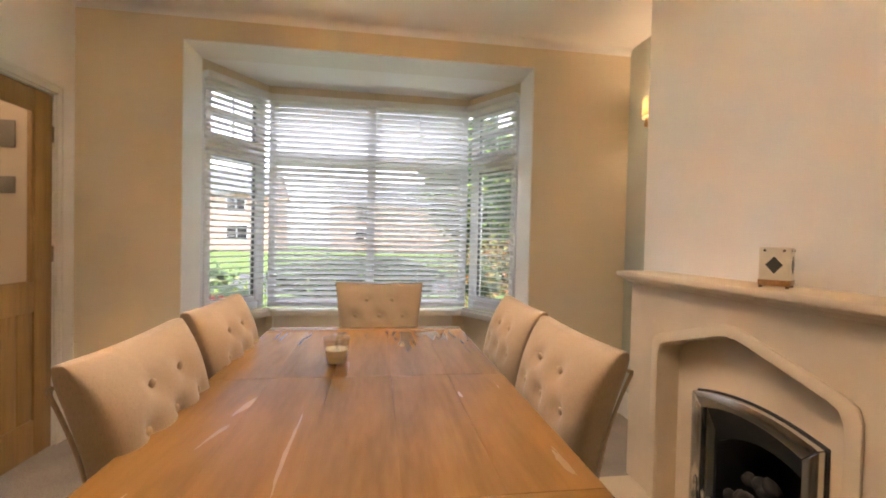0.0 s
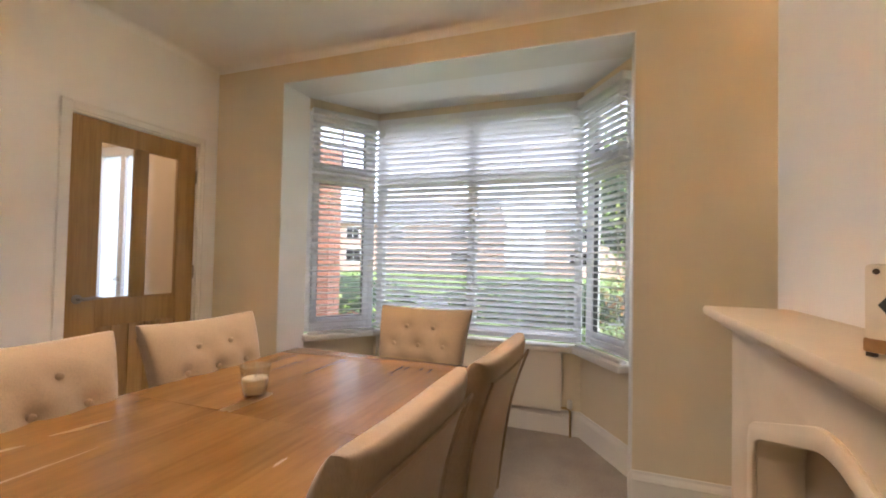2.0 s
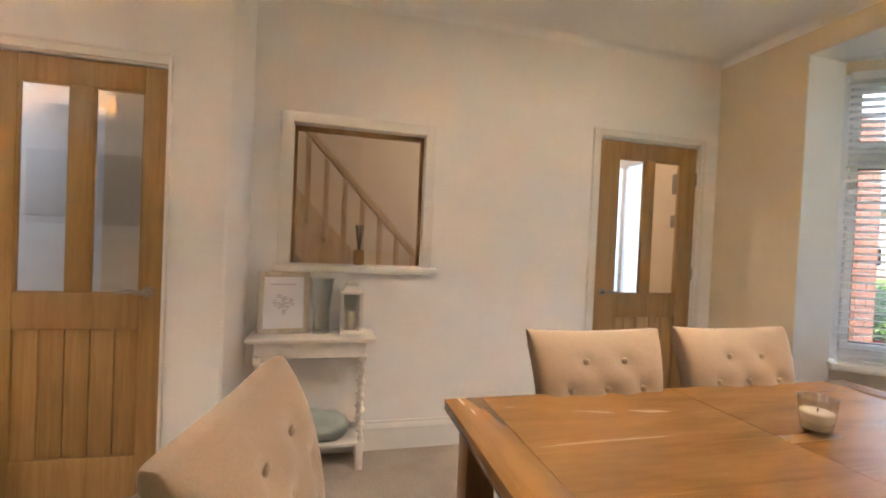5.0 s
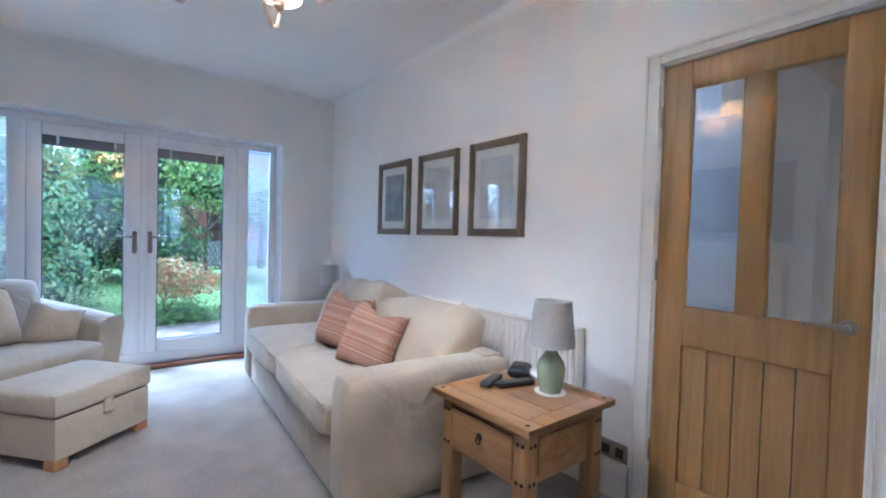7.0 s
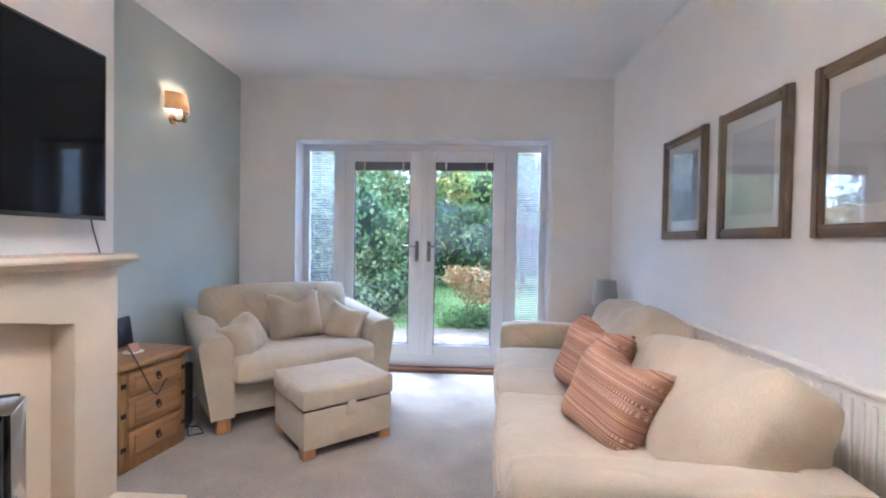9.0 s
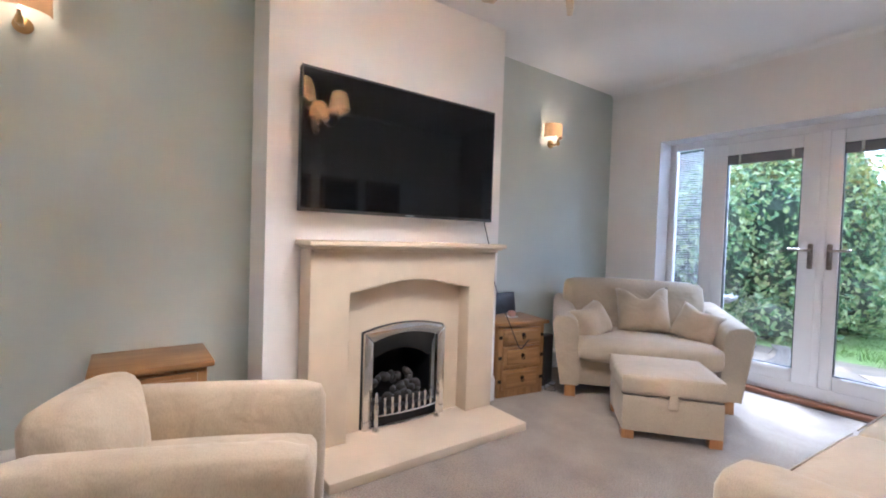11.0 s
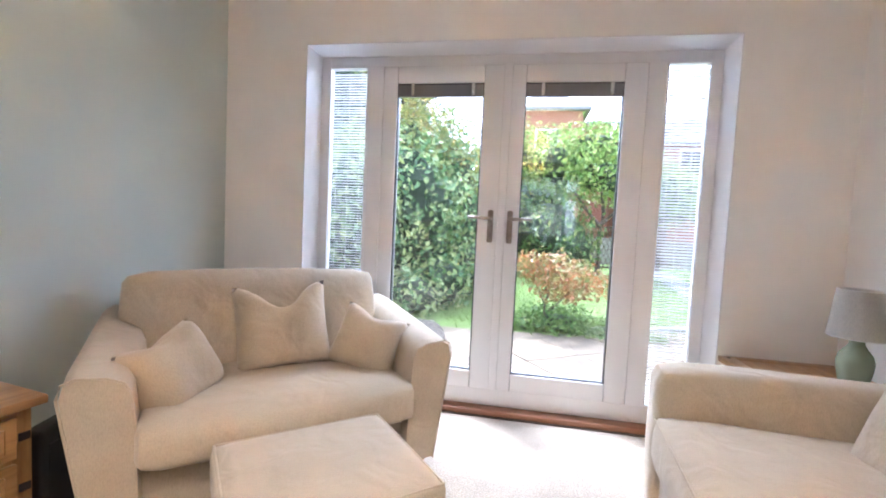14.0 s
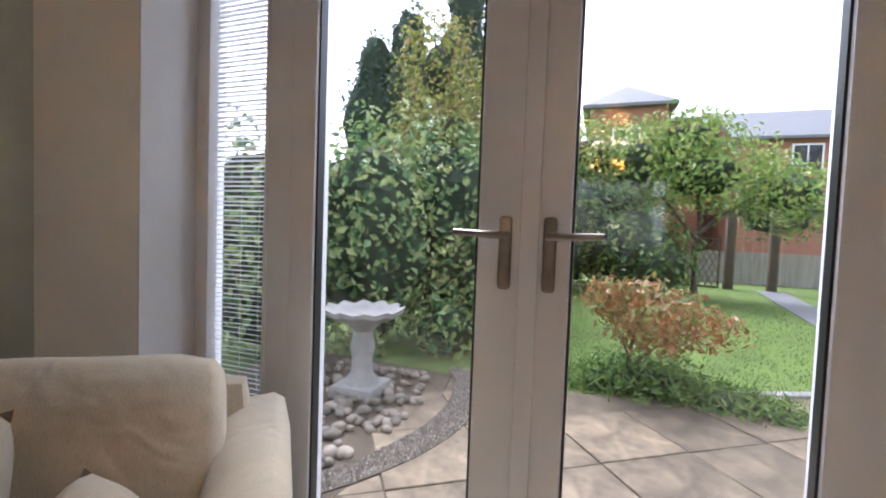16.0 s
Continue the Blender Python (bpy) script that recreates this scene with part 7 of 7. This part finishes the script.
# gateway, trellis and pot at the end of the lawn
gw = thing("timber_gateway", pose(-3.4, -16.8, G), "dark weathered timber gateway with a cross beam", "gateway")
for x in (-0.52, 0.46):
    part("post", boxes((x - 0.10, x + 0.10, -0.10, 0.10, 0, 2.0), bevel=0.015), OLD_TIMBER, gw)
part("beam", boxes((-0.75, 0.70, -0.06, 0.06, 1.95, 2.10), bevel=0.01), OLD_TIMBER, gw)
tr = thing("trellis", pose(-2.75, -16.9, G), "diamond timber trellis panel beside the gateway", "trellis")
part("frame", boxes((0, 0.04, -0.02, 0.02, 0, 1.35), (0.98, 1.02, -0.02, 0.02, 0, 1.35), (0.04, 0.98, -0.02, 0.02, 1.31, 1.35), (0.04, 0.98, -0.02, 0.02, 0, 0.05)), OLD_TIMBER, tr, smooth=False)
for s in (1, -1):
    for k in range(-6, 8):
        pts = []
        x0 = k * 0.15
        za, zb = 0.05, 1.31
        xa, xb = x0 if s > 0 else x0 + 0.63, x0 + 0.63 if s > 0 else x0
        lo, hi = (xa, za), (xb, zb)
        t0 = max(0, min(1, ((0.04 if xb > xa else 0.98) - xa) / (xb - xa)))
        t1 = max(0, min(1, ((0.98 if xb > xa else 0.04) - xa) / (xb - xa)))
        if t1 - t0 < 0.05:
            continue
        b = bmesh.new()
        tube(b, [(xa + (xb - xa) * t0, 0.008 * s, za + (zb - za) * t0), (xa + (xb - xa) * t1, 0.008 * s, za + (zb - za) * t1)], 0.012, 4)
        part("lath", b, OLD_TIMBER, tr, smooth=False)
pt = bmesh.new()
lathe(pt, [(0.0, 0), (0.13, 0), (0.19, 0.32), (0.21, 0.33), (0.21, 0.38), (0.18, 0.38), (0.16, 0.30), (0.0, 0.29)], steps=20)
solid("plant_pot", pt, TERRACOTTA, "terracotta pot standing at the lawn's end", "pot", at=pose(-1.55, -16.6, G))
FENCE_GREY = wood("silvered_fence_board", (0.20, 0.185, 0.16), (0.33, 0.31, 0.28), 0.8, (12, 12, 1.0))
fc = thing("garden_fence", pose(0, -18.6, G), "silvered boarded fence at the garden's end", "fence")
for k in range(60):
    x = -9.0 + k * 0.16
    part("board", boxes((x, x + 0.15, -0.01, 0.01, 0.0, 0.95 + 0.01 * (k % 3))), FENCE_GREY, fc, smooth=False)
# white metal garden chair
gc = thing("garden_chair", pose(-2.75, -8.9, G, 0, 0, -35), "white slatted metal garden chair on the lawn", "chair")
for x in (-0.25, 0.25):
    b = bmesh.new()
    tube(b, [(x, 0.25, 0), (x, 0.22, 0.42), (x, -0.22, 0.40), (x, -0.36, 0.9)], 0.014, 7)
    tube(b, [(x, -0.30, 0), (x, -0.18, 0.40)], 0.014, 7)
    tube(b, [(x, 0.22, 0.42), (x, 0.2, 0.62), (x, -0.28, 0.64)], 0.012, 7)
    part("side_frame", b, GLOSS_WHITE, gc)
for k in range(8):
    part("slat", boxes((-0.25, 0.25, -0.22 + k * 0.058, -0.18 + k * 0.058, 0.405, 0.418), bevel=0.003), GLOSS_WHITE, gc)
for k in range(7):
    part("back_slat", boxes((-0.25, 0.25, -0.007, 0.007, 0.0, 0.045), bevel=0.003), GLOSS_WHITE, gc, at=pose(0, -0.235 - 0.02 * k, 0.46 + k * 0.065, -15))


# houses beyond the gardens
def house(x0, x1, y0, y1, eave, ridge, along_x, label, windows, walls=None):
    h = thing("house", pose(0, 0, 0), label, "house", "brick houses")
    part("wall", boxes((x0, x1, y0, y1, G, eave)), walls or BRICK, h, smooth=False)
    o = 0.35
    if along_x:
        ym = (y0 + y1) / 2
        gable = [(y0, eave), (y1, eave), (ym, ridge)]
        part("gable", prism([(y0 + 0.02, eave - 0.01), (y1 - 0.02, eave - 0.01), (ym, ridge - 0.15)], x1 - x0 - 0.02, "x", x0 + 0.01), walls or BRICK, h, smooth=False)
        roof = prism([(y0 - o, eave - 0.1), (ym, ridge), (y1 + o, eave - 0.1), (y1 + o, eave - 0.22), (ym, ridge - 0.14), (y0 - o, eave - 0.22)], x1 - x0 + 2 * 0.2, "x", x0 - 0.2)
    else:
        xm = (x0 + x1) / 2
        roof = prism([(x0 - o, eave - 0.1), (xm, ridge), (x1 + o, eave - 0.1), (x1 + o, eave - 0.22), (xm, ridge - 0.14), (x0 - o, eave - 0.22)], y1 - y0 + 2 * 0.2, "y", y0 - 0.2)
    if not along_x:
        roof.free()
        roof = bmesh.new()
        vs = [roof.verts.new(q) for q in ((x0 - o, y1 + o, eave), (x1 + o, y1 + o, eave), (x1 + o, y0 - o, eave), (x0 - o, y0 - o, eave), ((x0 + x1) / 2, y1 - 2.2, ridge), ((x0 + x1) / 2, y0 + 2.2, ridge))]
        lo = [roof.verts.new(v.co - Vector((0, 0, 0.14))) for v in vs[:4]]
        for f in ((0, 1, 4), (1, 2, 5, 4), (2, 3, 5), (3, 0, 4, 5)):
            roof.faces.new([vs[i] for i in f])
        for i in range(4):
            roof.faces.new((vs[i], vs[(i + 1) % 4], lo[(i + 1) % 4], lo[i]))
        roof.faces.new(lo)
    part("roof", roof, SLATE, h, "grey slate roof", smooth=False)
    for wx, wz, ww, wh, face in windows:
        yy = y1 if face > 0 else y0
        s = face
        win = part("window", boxes((wx, wx + ww, min(yy, yy + s * 0.03), max(yy, yy + s * 0.03), wz, wz + wh)), UPVC, h, smooth=False)
        part("pane", boxes((wx + 0.07, wx + ww / 2 - 0.03, min(yy + s * 0.03, yy + s * 0.04), max(yy + s * 0.03, yy + s * 0.04), wz + 0.07, wz + wh - 0.07), (wx + ww / 2 + 0.03, wx + ww - 0.07, min(yy + s * 0.03, yy + s * 0.04), max(yy + s * 0.03, yy + s * 0.04), wz + 0.07, wz + wh - 0.07)), BLACK_GLOSS, win, smooth=False)
    return h


house(-2.3, 1.0, -33.0, -25.0, 7.15, 8.7, False, "red brick house with a low slate gable beyond the trees", [(-1.2, 4.9, 1.2, 1.2, 1)])
house(-14.0, -5.0, -33.0, -25.6, 5.7, 7.6, True, "red brick house with a grey slate roof beyond the gardens", [(-8.2, 4.1, 1.1, 1.2, 1), (-11.5, 4.1, 1.2, 1.2, 1)])
house(-4.2, -2.4, -36.0, -28.0, 7.2, 8.2, True, "grey slate roofed house between its neighbours", [])
house(6.0, 14.0, -36.0, -28.0, 5.4, 7.8, True, "red brick house behind the conifers", [(7.5, 3.6, 1.2, 1.2, 1)])

# paler copy of the brick: bright exposure is put into its colour
PALE_BRICK = plain("overexposed_brick", (0.42, 0.28, 0.22), 0.85, vary=0.2, scale=9, grain=60, bump=0.3, depth=0.003)
# the street side, behind the bay's blinds
house(-26.0, -9.0, 40.0, 48.0, 5.0, 7.4, True, "red brick house with white windows across the street", [(-24.0, 3.2, 1.6, 1.3, -1), (-19.0, 3.2, 1.6, 1.3, -1), (-12.5, 3.2, 1.6, 1.3, -1), (-24.0, 0.8, 1.8, 1.4, -1), (-12.5, 0.8, 1.8, 1.4, -1)], PALE_BRICK)
house(-4.0, 14.0, 42.0, 50.0, 4.6, 6.6, True, "red brick house across the street from the bay", [(-1.8, 3.0, 1.6, 1.3, -1), (5.0, 3.0, 1.6, 1.3, -1), (-1.8, 0.8, 1.8, 1.4, -1), (9.0, 0.8, 1.8, 1.4, -1)], PALE_BRICK)
solid("road", boxes((-50, 50, 11.0, 16.5, G - 0.002, G + 0.01)), plain("asphalt", (0.06, 0.06, 0.062), 0.9, vary=0.15, grain=200, bump=0.3), "grey asphalt street", "road", kind="structure", smooth=False)
pl = thing("porch_pillar", pose(-1.61, 4.95, G), "red brick porch pillar beside the bay", "pillar")
brick = boxes((-0.112, 0.112, -0.052, 0.052, 0, 0.065), bevel=0.003, seg=1)
BM1 = mesh_of(brick, "brick")
BM1.materials.append(BRICK)
for k in range(34):
    for s in (-1, 1):
        ob = new("brick", BM1)
        ob.parent = pl
        ob.matrix_basis = pose(0, s * 0.058, k * 0.075, 0, 0, 0) if k % 2 else pose(s * 0.058, 0, k * 0.075, 0, 0, 90)
part("mortar", boxes((-0.104, 0.104, -0.104, 0.104, 0, 2.54)), plain("mortar", (0.42, 0.38, 0.33), 0.9), pl, smooth=False)
plant("front_hedge", "green front garden hedge by the street", "hedge", IVY, [((0, 0, 0.55), (2.4, 0.6, 0.6)), ((4.2, 0.1, 0.6), (2.4, 0.6, 0.65)), ((-4.0, 0, 0.5), (2.2, 0.6, 0.6))], 0.09, 170, (0.0, 9.2, G), seed=70)
plant("front_tree", "bright green tree in the front garden", "tree", LIME, [((0, 0, 2.3), (1.2, 1.2, 1.3)), ((0.5, 0.3, 1.3), (1.1, 1.0, 1.0))], 0.07, 330, (1.95, 7.3, G), trunk=[[(0, 0, 0, 0.09), (0, 0, 1.0), (0.1, 0, 2.2)]], seed=74)
plant("copper_bush", "orange-leaved bush in the front garden", "shrub", COPPER, [((0, 0, 0.85), (0.55, 0.55, 0.55)), ((0.4, 0.3, 1.0), (0.5, 0.5, 0.4))], 0.05, 600, (1.72, 6.0, G), seed=78, core_scale=0.5)
plant("front_shrub", "low green shrub in the front garden", "shrub", LIME, [((0, 0, 0.4), (0.7, 0.6, 0.45))], 0.05, 500, (-1.6, 6.3, G), seed=80)
rd = thing("red_geranium", pose(-1.12, 4.62, G), "red geraniums in a pot outside the bay", "plant")
b = bmesh.new()
lathe(b, [(0.0, 0), (0.11, 0), (0.15, 0.45), (0.0, 0.44)], steps=16)
part("pot", b, TERRACOTTA, rd)
me = leaf_cloud(blob_points(260, (0, 0, 0.58), (0.2, 0.2, 0.15), 5), 0.04, 5, 1.0)
me.materials.append(LIME)
ob = new("foliage", me)
ob.parent = rd
me = leaf_cloud([q for c in ((0.05, 0.03, 0.76), (-0.1, 0.02, 0.72), (0.02, -0.1, 0.74)) for q in blob_points(70, c, (0.06, 0.06, 0.05), 6)], 0.022, 6, 1.0)
me.materials.append(PETAL)
ob = new("bloom", me)
ob.parent = rd
